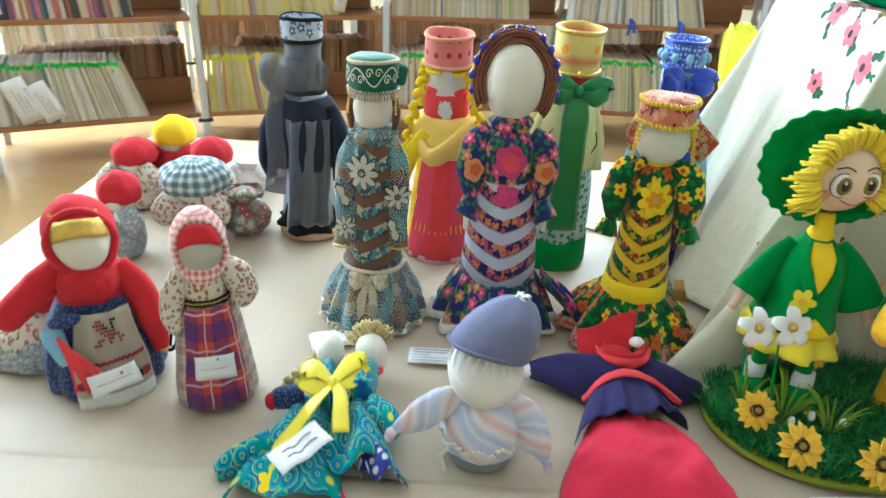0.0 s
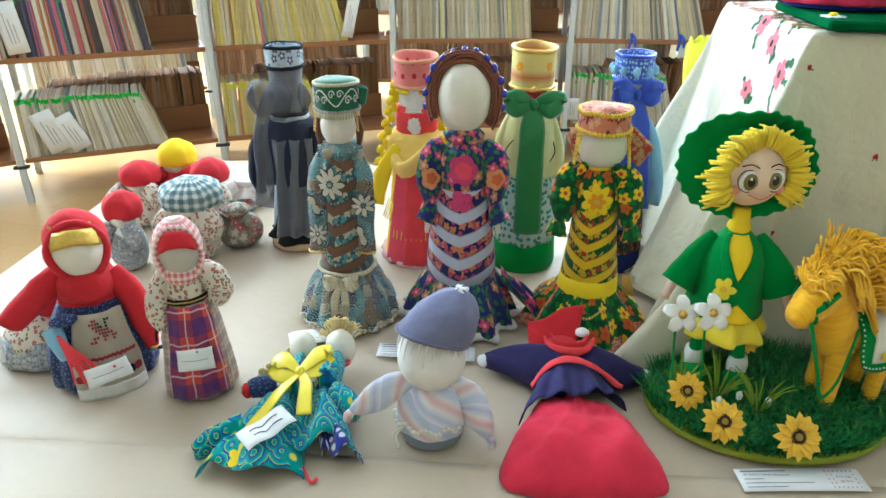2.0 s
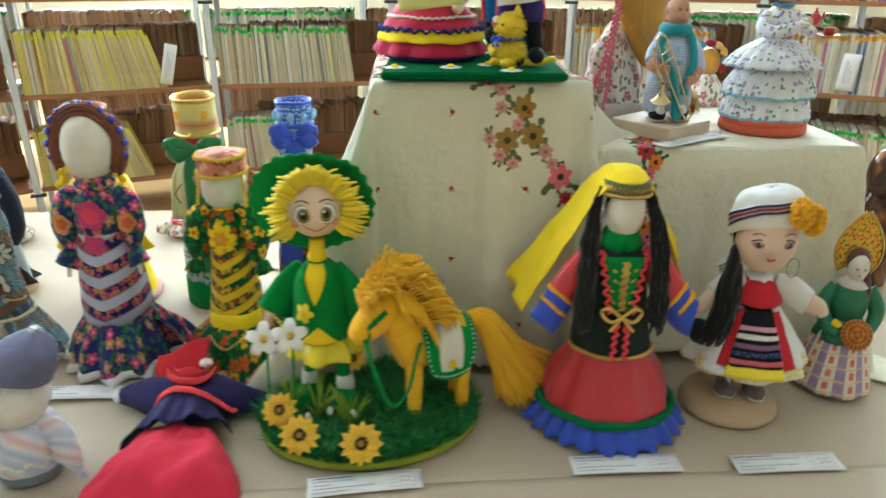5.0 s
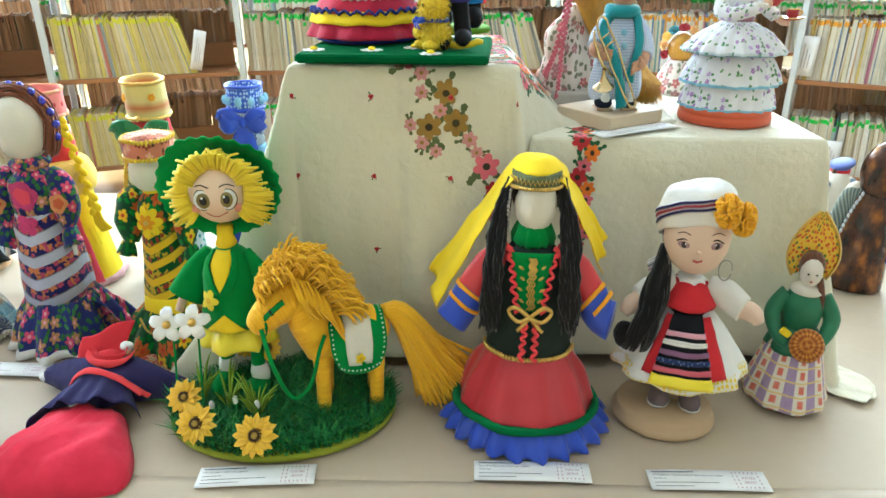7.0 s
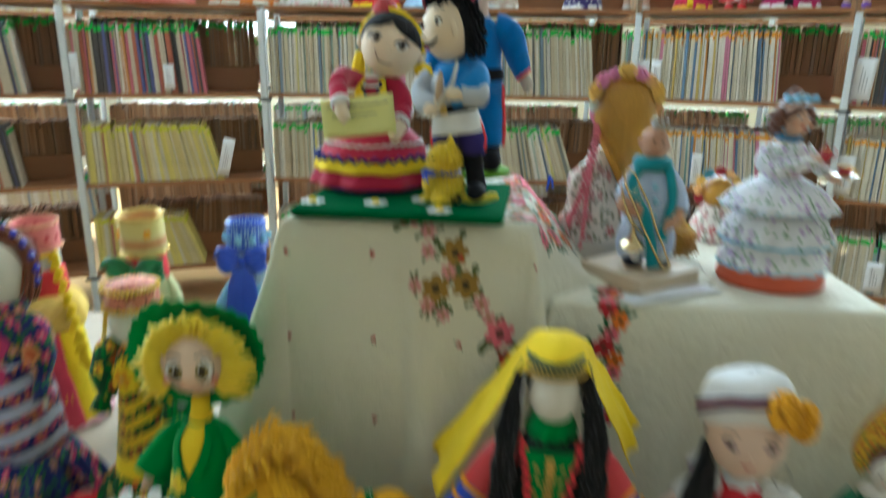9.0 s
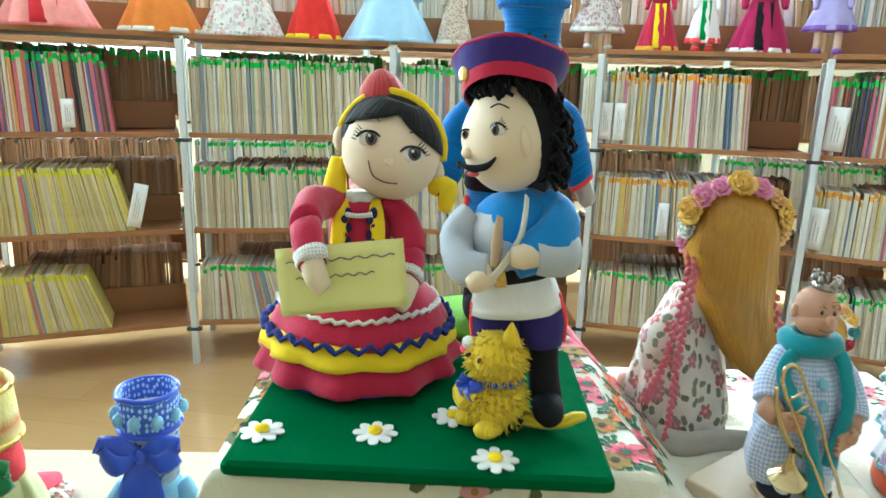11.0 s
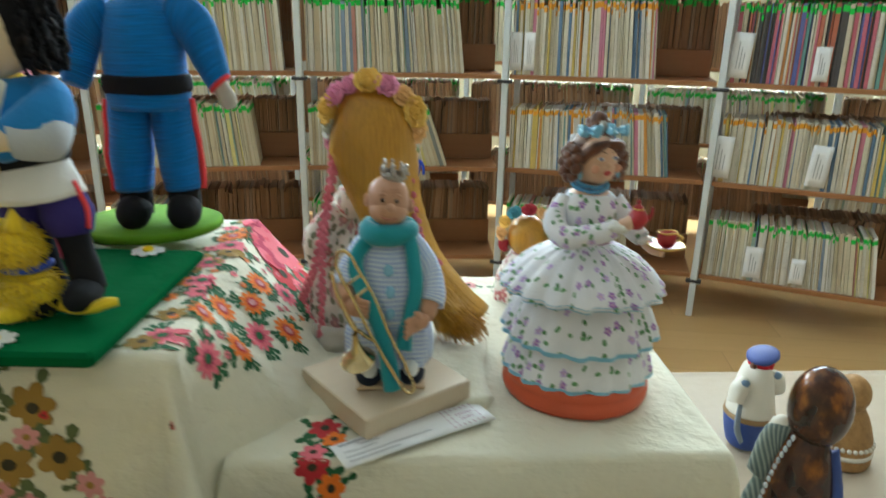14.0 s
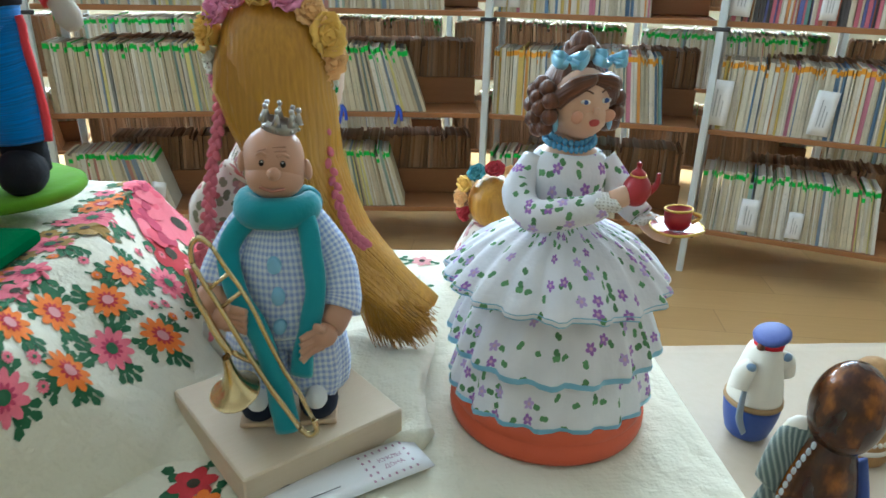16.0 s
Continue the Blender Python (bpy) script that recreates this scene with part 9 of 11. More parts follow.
    k.tube([c + lean @ Vector((-0.015, -0.0372, -0.011)), c + lean @ Vector((-0.008, -0.0382, -0.0195)), c + lean @ Vector((0.002, -0.0380, -0.0225)), c + lean @ Vector((0.013, -0.0358, -0.0215))], 0.0006, plain("brown_thread", (0.14, 0.05, 0.035), 0.8), 5)
    k.m = Matrix.Identity(4)
    doll(k, "doll_girl", 0.749, 1.105, BZ, 10, "felt doll girl in crimson dress with yellow headband", slim=(1.003, 0.777), high=1.016)
    # the note that she holds
    k = Kit()
    PAPERY = plain("yellow_note_paper", (0.80, 0.78, 0.30), 0.8, 0, 0.15, 0.06)
    k.sheet(lambda a, b: ((a - 0.5) * 0.118, 0.003 * math.sin(a * 3), (b - 0.5) * 0.058), 12, 6, PAPERY, 0.0004)
    for j, z in enumerate((0.016, 0.002)):
        x0, x1 = (-0.05, 0.05) if j == 0 else (-0.042, 0.03)
        k.tube([(x0 + (x1 - x0) * i / 24, -0.0012 + 0.003 * math.sin((0.5 + (x0 + (x1 - x0) * i / 24) / 0.118) * 3), z + 0.0014 * math.sin(i * 1.7)) for i in range(25)], 0.0006, INK, 4, 1, None, 0)
    k.thing("note_card", pose(0.757, 1.020, BZ + 0.106, -10, -7, 8) @ Matrix.Diagonal((0.82, 1, 0.885, 1)), "yellow handwritten note card held before a doll", "note card")


def couple_man():
    k = Kit()
    for s in (-1, 1):
        k.ball((s * 0.02, -0.014, 0.012), (0.017, 0.03, 0.013), BLACKC, 16)
        k.tube([(s * 0.02, 0.0, 0.012), (s * 0.02, 0, 0.04), (s * 0.02, 0, 0.066)], [0.0165, 0.0165, 0.017], BLACKC, 16)
        k.tube([(s * 0.02, 0, 0.06), (s * 0.021, 0, 0.075), (s * 0.02, 0, 0.1)], [0.021, 0.026, 0.022], cloth("indigo_felt", (0.03, 0.02, 0.16)), 18)
        k.tube([(s * 0.043, -0.006, 0.062), (s * 0.046, -0.006, 0.076), (s * 0.042, -0.006, 0.1)], 0.003, CORAL, 6)
    k.lathe([(0.046, 0.09, 0.03), (0.045, 0.096, 0.02), (0.04, 0.116), (0.039, 0.122)], WHITEC, seg=34, folds=6, sy=0.8)
    k.lathe([(0.039, 0.118), (0.041, 0.135), (0.037, 0.158), (0.022, 0.172), (0.012, 0.176)], cloth("pale_grey_felt", (0.55, 0.58, 0.63)), seg=30, fine=2, sy=0.85)
    k.lathe([(0.0415, 0.117), (0.0425, 0.12), (0.0425, 0.126), (0.0415, 0.128)], BLACKC, seg=32, sy=0.82)
    k.box((-0.012, -0.036, 0.1225), (0.013, 0.004, 0.012), GOLD, None, 0.0015)
    LB = cloth("bright_blue_felt", (0.02, 0.22, 0.58), 0.85, 0.2)
    GF = cloth("dove_felt", (0.50, 0.54, 0.60))
    # jacket slung over, crossed arms
    k.tube([(0.036, 0.0, 0.166), (0.05, -0.01, 0.155), (0.042, -0.034, 0.146), (0.004, -0.046, 0.135)], [0.014, 0.02, 0.019, 0.012], LB, 14)
    k.lathe([(0.044, 0.142), (0.045, 0.152), (0.036, 0.17), (0.02, 0.178)], LB, (0.008, 0.004, 0), 28, fine=2, sy=0.85)
    k.tube([(-0.034, 0.0, 0.164), (-0.052, -0.012, 0.148), (-0.044, -0.036, 0.134), (-0.02, -0.046, 0.132)], [0.013, 0.017, 0.015, 0.012], GF, 14)
    k.tube([(0.05, -0.014, 0.148), (0.048, -0.034, 0.136), (0.022, -0.048, 0.138)], [0.017, 0.018, 0.013], GF, 14)
    k.tube([(0.024, -0.048, 0.138), (0.012, -0.054, 0.14), (0.002, -0.056, 0.142)], [0.009, 0.009, 0.006], FOAMSKIN, 12)
    k.tube([(-0.02, -0.046, 0.132), (-0.034, -0.05, 0.126), (-0.042, -0.05, 0.122)], [0.010, 0.010, 0.006], FOAMSKIN, 12)
    k.tube([(0.022, -0.03, 0.178), (0.01, -0.05, 0.15), (-0.02, -0.055, 0.128)], [0.004, 0.005, 0.005], LINEN, 8, 0.3)
    k.tube([(-0.004, -0.044, 0.168), (-0.01, -0.052, 0.15), (-0.016, -0.056, 0.136)], [0.005, 0.009, 0.006], TAN, 8, 0.4)
    c = Vector((0.007, -0.004, 0.218))
    k.m = Matrix.Translation(c) @ Matrix.Rotation(radians(-33), 4, "Z") @ Matrix.Diagonal((1.13, 1.12, 0.96, 1)) @ Matrix.Translation(-c)
    k.ball(c, (0.037, 0.037, 0.041), FOAMSKIN, 30)
    k.ball(c + Vector((-0.016, -0.034, -0.004)), (0.0055, 0.004, 0.0045), FOAMSKIN, 14)
    k.ball(c + Vector((0.031, -0.018, -0.002)), (0.004, 0.006, 0.011), FOAMSKIN, 12)
    k.ball(c + Vector((0.007, 0.014, 0.004)), (0.036, 0.032, 0.042), BLACKC, 24)
    rng = random.Random(17)
    CURL = cloth("black_wool", (0.006, 0.006, 0.009), 0.85, 0.05, 0.12)
    for i in range(620):
        a, b = rng.uniform(-2.9, 2.8), rng.uniform(-1.3, 1.0)
        d = Vector((math.cos(a) * math.cos(b), math.sin(a) * math.cos(b), math.sin(b)))
        if d.z < -0.62 or d.y < -0.1 and d.z < 0.72 + 0.08 * math.sin(a * 5):
            continue
        p = c + Vector((0.005, 0.008, -0.002)) + Vector((d.x * 0.036, d.y * 0.039, d.z * 0.046))
        k.tube([p, p + d * 0.006 + Vector((0.004 * math.sin(i), 0.003, 0.004)), p + d * 0.009 + Vector((0.006 * math.cos(i), 0, -0.003)), p + d * 0.004 + Vector((0.004, 0.002, -0.007))], 0.0019, CURL, 5, 1, None, 3)
    k.tube([c + Vector((-0.022, -0.0385, -0.012)), c + Vector((-0.012, -0.0405, -0.015)), c + Vector((0.004, -0.039, -0.014)), c + Vector((0.013, -0.0355, -0.009))], [0.001, 0.0028, 0.0024, 0.0007], BLACKC, 8)
    k.tube([c + Vector((-0.022, -0.0385, -0.012)), c + Vector((-0.028, -0.033, -0.013)), c + Vector((-0.033, -0.026, -0.017))], [0.0024, 0.002, 0.0008], BLACKC, 8)
    k.ball(c + Vector((-0.012, -0.0365, -0.02)), (0.006, 0.003, 0.0022), LIPS, 10)
    eye(k, c + Vector((0.0150, -0.0318, 0.009)), 0.0078, -0.10, True, up=0.08, lash=1)
    eye(k, c + Vector((-0.0165, -0.0312, 0.009)), 0.0062, -0.1, True, up=0.08)
    k.tube([c + Vector((0.010, -0.0320, 0.0255)), c + Vector((0.017, -0.0292, 0.0265)), c + Vector((0.024, -0.0255, 0.0225))], 0.0006, BLACKC, 5)
    # cap
    INDIGO = cloth("cap_felt", (0.035, 0.018, 0.20), 0.8, 0.25)
    tilt = Matrix.Rotation(radians(-6), 4, "Y") @ Matrix.Rotation(radians(-24), 4, "X")
    keep, k.m = k.m, k.m @ Matrix.Translation(c + Vector((0.006, 0.006, 0.031))) @ tilt
    k.lathe([(0.040, -0.002), (0.041, 0.0), (0.041, 0.010)], CRIMSON, seg=34, caps=(False, False))
    k.lathe([(0.041, 0.008), (0.046, 0.015), (0.0495, 0.022), (0.047, 0.026), (0.02, 0.028), (0.001, 0.028)], INDIGO, seg=36, fine=2, caps=(False, False))
    k.tube(ring_points(0.0493, 0.0232, 32), 0.0013, CRIMSON, 6, 1, None, 1)
    k.ball((-0.02, -0.038, 0.007), (0.006, 0.003, 0.006), GOLD, 10)
    k.m = Matrix.Identity(4)
    doll(k, "doll_man", 0.903, 1.030, BZ + 0.002, 4, "felt doll man in tall blue cap and blue jacket", (0, -9.5), slim=(0.74, 0.715), high=0.982)


def yellow_cat():
    k = Kit()
    FUR = yarn("yellow_fluff", (0.92, 0.62, 0.015), 360.0, 0.8)
    k.ball((0, 0, 0.022), (0.023, 0.022, 0.024), FUR, 22)
    k.ball((0.004, -0.006, 0.064), (0.022, 0.02, 0.021), FUR, 22)
    for s in (-1, 1):
        k.lathe([(0.008, 0), (0.005, 0.01), (0.001, 0.018)], FUR, (s * 0.013 + 0.004, -0.004, 0.078), 10)
        k.ball((s * 0.012, -0.016, 0.008), (0.009, 0.014, 0.008), FUR, 12)
        k.ball((s * 0.007 + 0.002, -0.0255, 0.066), 0.0024, EYEDARK, 8)
    k.tube([(-0.016, -0.012, 0.036), (-0.02, -0.018, 0.026), (-0.008, -0.023, 0.02)], [0.006, 0.009, 0.006], FUR, 10)
    k.ball((-0.012, -0.02, 0.072), (0.007, 0.005, 0.006), WHITEC, 10)
    k.ball((-0.015, -0.021, 0.066), (0.005, 0.004, 0.004), PINKC, 8)
    k.tube(ring_points(0.017, 0.044, 18), 0.0035, BLUESATIN, 7, 0.8, None, 1)
    k.bow((0, -0.018, 0.044), 0.012, BLUESATIN, 0.012, 0.006)
    k.tube([(0.010, 0.016, 0.008), (0.022, 0.027, 0.006), (0.033, 0.038, 0.008), (0.038, 0.047, 0.012), (0.040, 0.055, 0.012)], [0.006, 0.0055, 0.005, 0.005, 0.0035], FUR, 10)
    rng = random.Random(8)
    for i in range(1400):
        d = Vector((rng.gauss(0, 1), rng.gauss(0, 1), rng.gauss(0, 1))).normalized()
        top = i % 2
        p = Vector((0.004, -0.006, 0.064)) + Vector((d.x * 0.021, d.y * 0.019, d.z * 0.02)) if top else Vector((0, 0, 0.024)) + Vector((d.x * 0.0225, d.y * 0.0215, d.z * 0.023))
        if p.z > 0.004:
            k.tube([p, p + d * 0.0045 + Vector((rng.uniform(-1, 1), rng.uniform(-1, 1), -1)) * 0.0026], [0.0008, 0.0004], FUR, 3, 1, None, 1)
    k.thing("toy_cat", pose(0.878, 1.014, BZ, 0, 0, -48) @ Matrix.Diagonal((0.97, 0.97, 0.92, 1)), "fluffy yellow toy cat with a blue bow", "toy cat")


def blue_soldier():
    k = Kit()
    KNIT = yarn("blue_knit", (0.003, 0.20, 0.62), 700.0, 0.5, 1, 0.9)
    GRASSY = cloth("lime_towelling", (0.11, 0.27, 0.008), 0.95, 0.05, 0.1)
    k.lathe([(0.106, 0.0), (0.11, 0.003), (0.109, 0.008), (0.104, 0.01)], GRASSY, (-0.026, 0.016, 0), seg=44, sy=0.86)
    for s in (-1, 1):
        k.ball((s * 0.036, -0.018, 0.026), (0.025, 0.034, 0.02), BLACKC, 18)
        k.tube([(s * 0.036, 0, 0.022), (s * 0.034, 0, 0.055)], [0.023, 0.023], BLACKC, 16, 1, None, 3)
        k.tube([(s * 0.036, 0, 0.05), (s * 0.034, 0, 0.09), (s * 0.028, 0, 0.15)], [0.027, 0.031, 0.03], KNIT, 18)
        k.tube([(s * 0.063, -0.006, 0.05), (s * 0.066, -0.006, 0.09), (s * 0.058, -0.006, 0.15)], 0.005, CORAL, 8)
    k.lathe([(0.056, 0.14), (0.06, 0.16), (0.058, 0.175), (0.056, 0.215), (0.046, 0.245), (0.02, 0.258)], KNIT, seg=32, fine=3, sy=0.8)
    k.lathe([(0.061, 0.158), (0.063, 0.162), (0.062, 0.174), (0.06, 0.177)], BLACKC, seg=32, sy=0.81)
    k.tube([(0.04, 0, 0.24), (0.075, -0.006, 0.225), (0.094, -0.012, 0.19), (0.106, -0.016, 0.168)], [0.024, 0.028, 0.024, 0.018], KNIT, 16)
    k.tube([(0.104, -0.016, 0.17), (0.114, -0.018, 0.152), (0.118, -0.02, 0.142)], [0.013, 0.014, 0.007], GREYLINEN, 12)
    k.tube([(0.104, -0.016, 0.171), (0.107, -0.016, 0.166)], [0.019, 0.019], CORAL, 14, 1, None, 2)
    k.tube([(-0.04, 0, 0.24), (-0.075, -0.006, 0.22), (-0.09, -0.012, 0.18), (-0.094, -0.016, 0.165)], [0.024, 0.026, 0.022, 0.016], KNIT, 16)
    k.tube([(0, 0, 0.25), (0, 0, 0.29)], [0.026, 0.026], SKIN, 16, 1, None, 2)
    k.m = Matrix.Translation((0.022, 0, 0.026))
    k.ball((0, 0, 0.288), (0.036, 0.034, 0.036), SKIN, 22)
    k.ball((0.002, 0.003, 0.296), (0.041, 0.038, 0.036), KNIT, 24)
    k.tube(ring_points(0.046, 0.324, 30), 0.006, KNIT, 8, 1.4, None, 1)
    k.lathe([(0.037, 0.3), (0.039, 0.306), (0.046, 0.318), (0.05, 0.33), (0.048, 0.345), (0.03, 0.352), (0.001, 0.352)], KNIT, seg=30, fine=2, caps=(True, False))
    for s in (-1, 1):
        k.ball((s * 0.012, -0.0325, 0.292), 0.003, EYEDARK, 8)
    k.m = Matrix.Identity(4)
    doll(k, "knitted_doll", 0.869, 1.234, BZ + 0.001, 14, "blue knitted soldier doll on a round lime base", slim=(0.714, 0.664), high=0.928)
    k = Kit()
    k.lathe([(0.04, 0, 0.06), (0.042, 0.01, 0.06), (0.026, 0.08, 0.03), (0.016, 0.1)], PINKC, seg=28, folds=7, fine=2)
    k.lathe([(0.022, 0.09), (0.024, 0.11), (0.012, 0.13)], LACE, seg=20, fine=2)
    k.ball((0, 0, 0.15), (0.024, 0.023, 0.025), SKIN, 18)
    k.ball((0, 0.005, 0.156), (0.026, 0.024, 0.026), cloth("pink_wool", (0.72, 0.25, 0.28)), 18)
    for s in (-1, 1):
        k.tube([(s * 0.014, 0, 0.122), (s * 0.032, -0.01, 0.11), (s * 0.03, -0.024, 0.096)], [0.008, 0.011, 0.007], LACE, 10)
        k.ball((s * 0.026, -0.012, 0.06), 0.018, plain("magenta_fluff", (0.75, 0.02, 0.32), 0.9), 12)
    doll(k, "small_doll", 0.735, 1.215, TALL_Z + 0.006, 6, "small pink lace doll with magenta pompoms")


# ---- on the low box ----
def boy_with_trombone():
    k = Kit()
    BLOCKW = wood("plywood", (0.66, 0.55, 0.40), (0.58, 0.46, 0.32), 0.6, 9.0)
    k.box((0, 0, 0.0105), (0.11, 0.11, 0.021), BLOCKW, None, 0.0012)
    k.thing("wooden_block", pose(1.131, 1.128, LOW_Z + 0.002, 0, 0, 45) @ Matrix.Diagonal((1.04, 1.04, 1.04, 1)), "square pale wooden block under a doll", "block")
    k = Kit()
    for s in (-1, 1):
        k.ball((s * 0.022, -0.014, 0.010), (0.0155, 0.021, 0.0115), cloth("dark_slipper", (0.01, 0.014, 0.03), 0.9), 16)
        k.box((s * 0.022, -0.014, 0.0018), (0.028, 0.038, 0.0035), TAN, None, 0.001)
        k.ball((s * 0.022, -0.028, 0.019), 0.0085, WHITEC, 14)
    k.lathe([(0.040, 0.056, 0.03), (0.043, 0.066, 0.03), (0.042, 0.088, 0.03), (0.036, 0.118, 0.02), (0.022, 0.138)], GINGHAMBLUE, seg=40, folds=5, fine=2, sy=0.8)
    for s in (-1, 1):                                   # wide pyjama legs gathered at the hem
        k.lathe([(0.0175, 0.012, 0.08), (0.0235, 0.018, 0.07), (0.0265, 0.034, 0.06), (0.0245, 0.060, 0.04), (0.018, 0.078)], GINGHAMBLUE, (s * 0.0205, -0.002, 0), seg=30, folds=6, fine=2)
    k.tube([(-0.04, -0.02, 0.064), (0.0, -0.0365, 0.067), (0.04, -0.02, 0.064)], 0.001, WHITEC, 5)
    for i in range(3):
        k.lathe([(0.001, 0.0015), (0.0045, 0.0015), (0.0052, 0.0), (0.0045, -0.0012)], LIGHTBLUE, (0, 0, 0), 14)
    z = 0.115
    b = [v for v in k.bm.verts if v.co.z < 0.0016 and v.co.x ** 2 + v.co.y ** 2 < 0.00003]
    for i, v in enumerate(b):
        j = i // (len(b) // 3)
        v.co = Matrix.Translation((0.0, -0.0385, 0.118 - 0.0205 * j)) @ Matrix.Rotation(radians(82), 4, "X") @ v.co
    for j in range(3):
        k.ball((0, -0.0345 - 0.001 * j, 0.118 - 0.0205 * j), (0.0052, 0.003, 0.0052), LIGHTBLUE, 14)
        for s in (-1, 1):
            k.ball((s * 0.0013, -0.0374 - 0.001 * j, 0.118 - 0.0205 * j), 0.0006, INK, 5, None, 4)
    # sleeves and hands
    k.tube([(0.024, 0, 0.134), (0.040, -0.008, 0.112), (0.044, -0.018, 0.092), (0.042, -0.024, 0.082)], [0.013, 0.0175, 0.0165, 0.0165], GINGHAMBLUE, 16)
    k.tube([(-0.024, 0, 0.134), (-0.040, -0.008, 0.112), (-0.046, -0.018, 0.096)], [0.013, 0.017, 0.016], GINGHAMBLUE, 16)

    def hand(p, d, spread):
        p, d = Vector(p), Vector(d).normalized()
        k.ball(p, (0.0095, 0.008, 0.0085), CLAYSKIN, 14)
        for i in range(4):
            q = p + Vector((0, -0.002, 0.006 - 0.004 * i))
            k.tube([q, q + d * 0.010, q + d * 0.017 + Vector((0, -0.002, -0.001 * i * spread))], [0.0034, 0.0032, 0.0024], CLAYSKIN, 8)
        k.tube([p + Vector((0, -0.004, 0.006)), p + Vector((0, -0.01, 0.012)) + d * 0.006], [0.0032, 0.0026], CLAYSKIN, 8, 1, None, 3)
    k.tube([(0.045, -0.022, 0.086), (0.036, -0.036, 0.074)], [0.011, 0.009], CLAYSKIN, 12, 1, None, 3)
    hand((0.032, -0.04, 0.071), (-1, -0.2, -0.35), 1)
    k.tube([(-0.05, -0.02, 0.094), (-0.045, -0.036, 0.088)], [0.012, 0.010], CLAYSKIN, 12, 1, None, 3)
    hand((-0.04, -0.04, 0.086), (1, -0.15, -0.05), 0.3)
    # head
    c = Vector((0, -0.002, 0.174))
    k.m = Matrix.Translation(c) @ Matrix.Rotation(radians(5), 4, "Y") @ Matrix.Diagonal((0.92, 0.92, 0.83, 1)) @ Matrix.Translation(-c)
    k.ball(c, (0.0275, 0.025, 0.0265), CLAYSKIN, 30)
    k.ball(c + Vector((0, -0.004, -0.010)), (0.0255, 0.0235, 0.018), CLAYSKIN, 26)
    k.ball(c + Vector((0.002, -0.0275, -0.004)), (0.0055, 0.006, 0.0052), CLAYSKIN, 14)
    for s in (-1, 1):
        k.ball(c + Vector((s * 0.0285, 0.001, -0.004)), (0.004, 0.005, 0.008), CLAYSKIN, 12)
        k.ball(c + Vector((s * 0.0085, -0.0235, 0.003)), (0.0026, 0.0018, 0.0026), EYEDARK, 10)
        k.ball(c + Vector((s * 0.0082, -0.0254, 0.0042)), 0.0006, EYEWHITE, 5, None, 4)
        k.tube([c + Vector((s * 0.004, -0.0245, 0.0085)), c + Vector((s * 0.009, -0.0235, 0.0105)), c + Vector((s * 0.014, -0.0205, 0.0085))], 0.0014, CLAYSKIN, 6)
    k.tube([c + Vector((-0.010, -0.0265, -0.015)), c + Vector((0, -0.0285, -0.0165)), c + Vector((0.011, -0.0262, -0.0145))], 0.0011, plain("clay_lips", (0.40, 0.16, 0.11), 0.5), 6)
    WRINKLE = plain("clay_crease", (0.46, 0.24, 0.15), 0.5)
    for x0, x1, z in ((0.000, 0.011, 0.0150), (0.002, 0.012, 0.0120), (-0.012, -0.005, 0.0118)):
        k.tube([c + Vector((x, -0.0252 + 9.0 * x * x, z + 0.001 * i)) for i, x in enumerate((x0, (x0 + x1) / 2, x1))], 0.0007, WRINKLE, 5)
    k.m = Matrix.Identity(4)
    # scarf
    TEAL = cloth("teal_fleece", (0.02, 0.27, 0.32), 0.95, 0.4)
    k.tube(ring_points(0.022, 0.145, 22, 1.15, 1.0), 0.0098, TEAL, 12, 1, None, 1)
    k.tube([(-0.02, -0.014, 0.142), (-0.037, -0.02, 0.125), (-0.03, -0.036, 0.10), (-0.012, -0.044, 0.07), (-0.002, -0.047, 0.035), (0.002, -0.049, 0.008)], [0.008, 0.0085, 0.0085, 0.0085, 0.009, 0.0095], TEAL, 12, 0.55, (1, 0, 0))
    k.tube([(0.02, -0.014, 0.144), (0.026, -0.03, 0.13), (0.027, -0.038, 0.1), (0.02, -0.041, 0.07), (0.014, -0.042, 0.045)], [0.008, 0.0085, 0.0075, 0.0075, 0.0085], TEAL, 12, 0.55, (1, 0, 0))
    # crown
    k.m = Matrix.Translation(c + Vector((0.006, 0, 0.019))) @ Matrix.Rotation(radians(9), 4, "Y") @ Matrix.Diagonal((1, 1, 0.82, 1)) @ Matrix.Translation(-c - Vector((0.004, 0, 0.0235)))
    k.lathe([(0.0135, 0.0), (0.0145, 0.001), (0.0145, 0.008), (0.0135, 0.008)], SILVER, c + Vector((0.004, 0.0, 0.0235)), 24, caps=(False, False))
    for i in range(7):
        a = 2 * math.pi * i / 7
        p = c + Vector((0.004 + 0.0143 * math.cos(a), 0.0143 * math.sin(a), 0.03))
        k.lathe([(0.0042, 0), (0.002, 0.006), (0.0006, 0.010)], SILVER, p, 8)
        k.ball(p + Vector((0, 0, 0.0105)), 0.0022, SILVER, 8)
        k.ball(p + Vector((0.0005 * math.cos(a), 0.0005 * math.sin(a), -0.004)), 0.0016, SILVER, 6)
    k.m = Matrix.Identity(4)
    # trombone
    A = Vector((-0.058, -0.05, 0.126))
    B = Vector((0.012, -0.058, 0.014))
    d = (B - A).normalized()
    side = Vector((0.011, -0.002, 0.0075))
    k.tube([A, A + d * 0.06, B], 0.0019, BRASS, 10, 1, None, 6)
    k.tube([A + side * 1.5, A + side * 1.5 + d * 0.05, B + side * 0.9], 0.0017, BRASS, 10, 1, None, 6)
    k.tube([A, A - d * 0.008 + side * 0.4, A - d * 0.008 + side * 1.1, A + side * 1.5], 0.002, BRASS, 10)
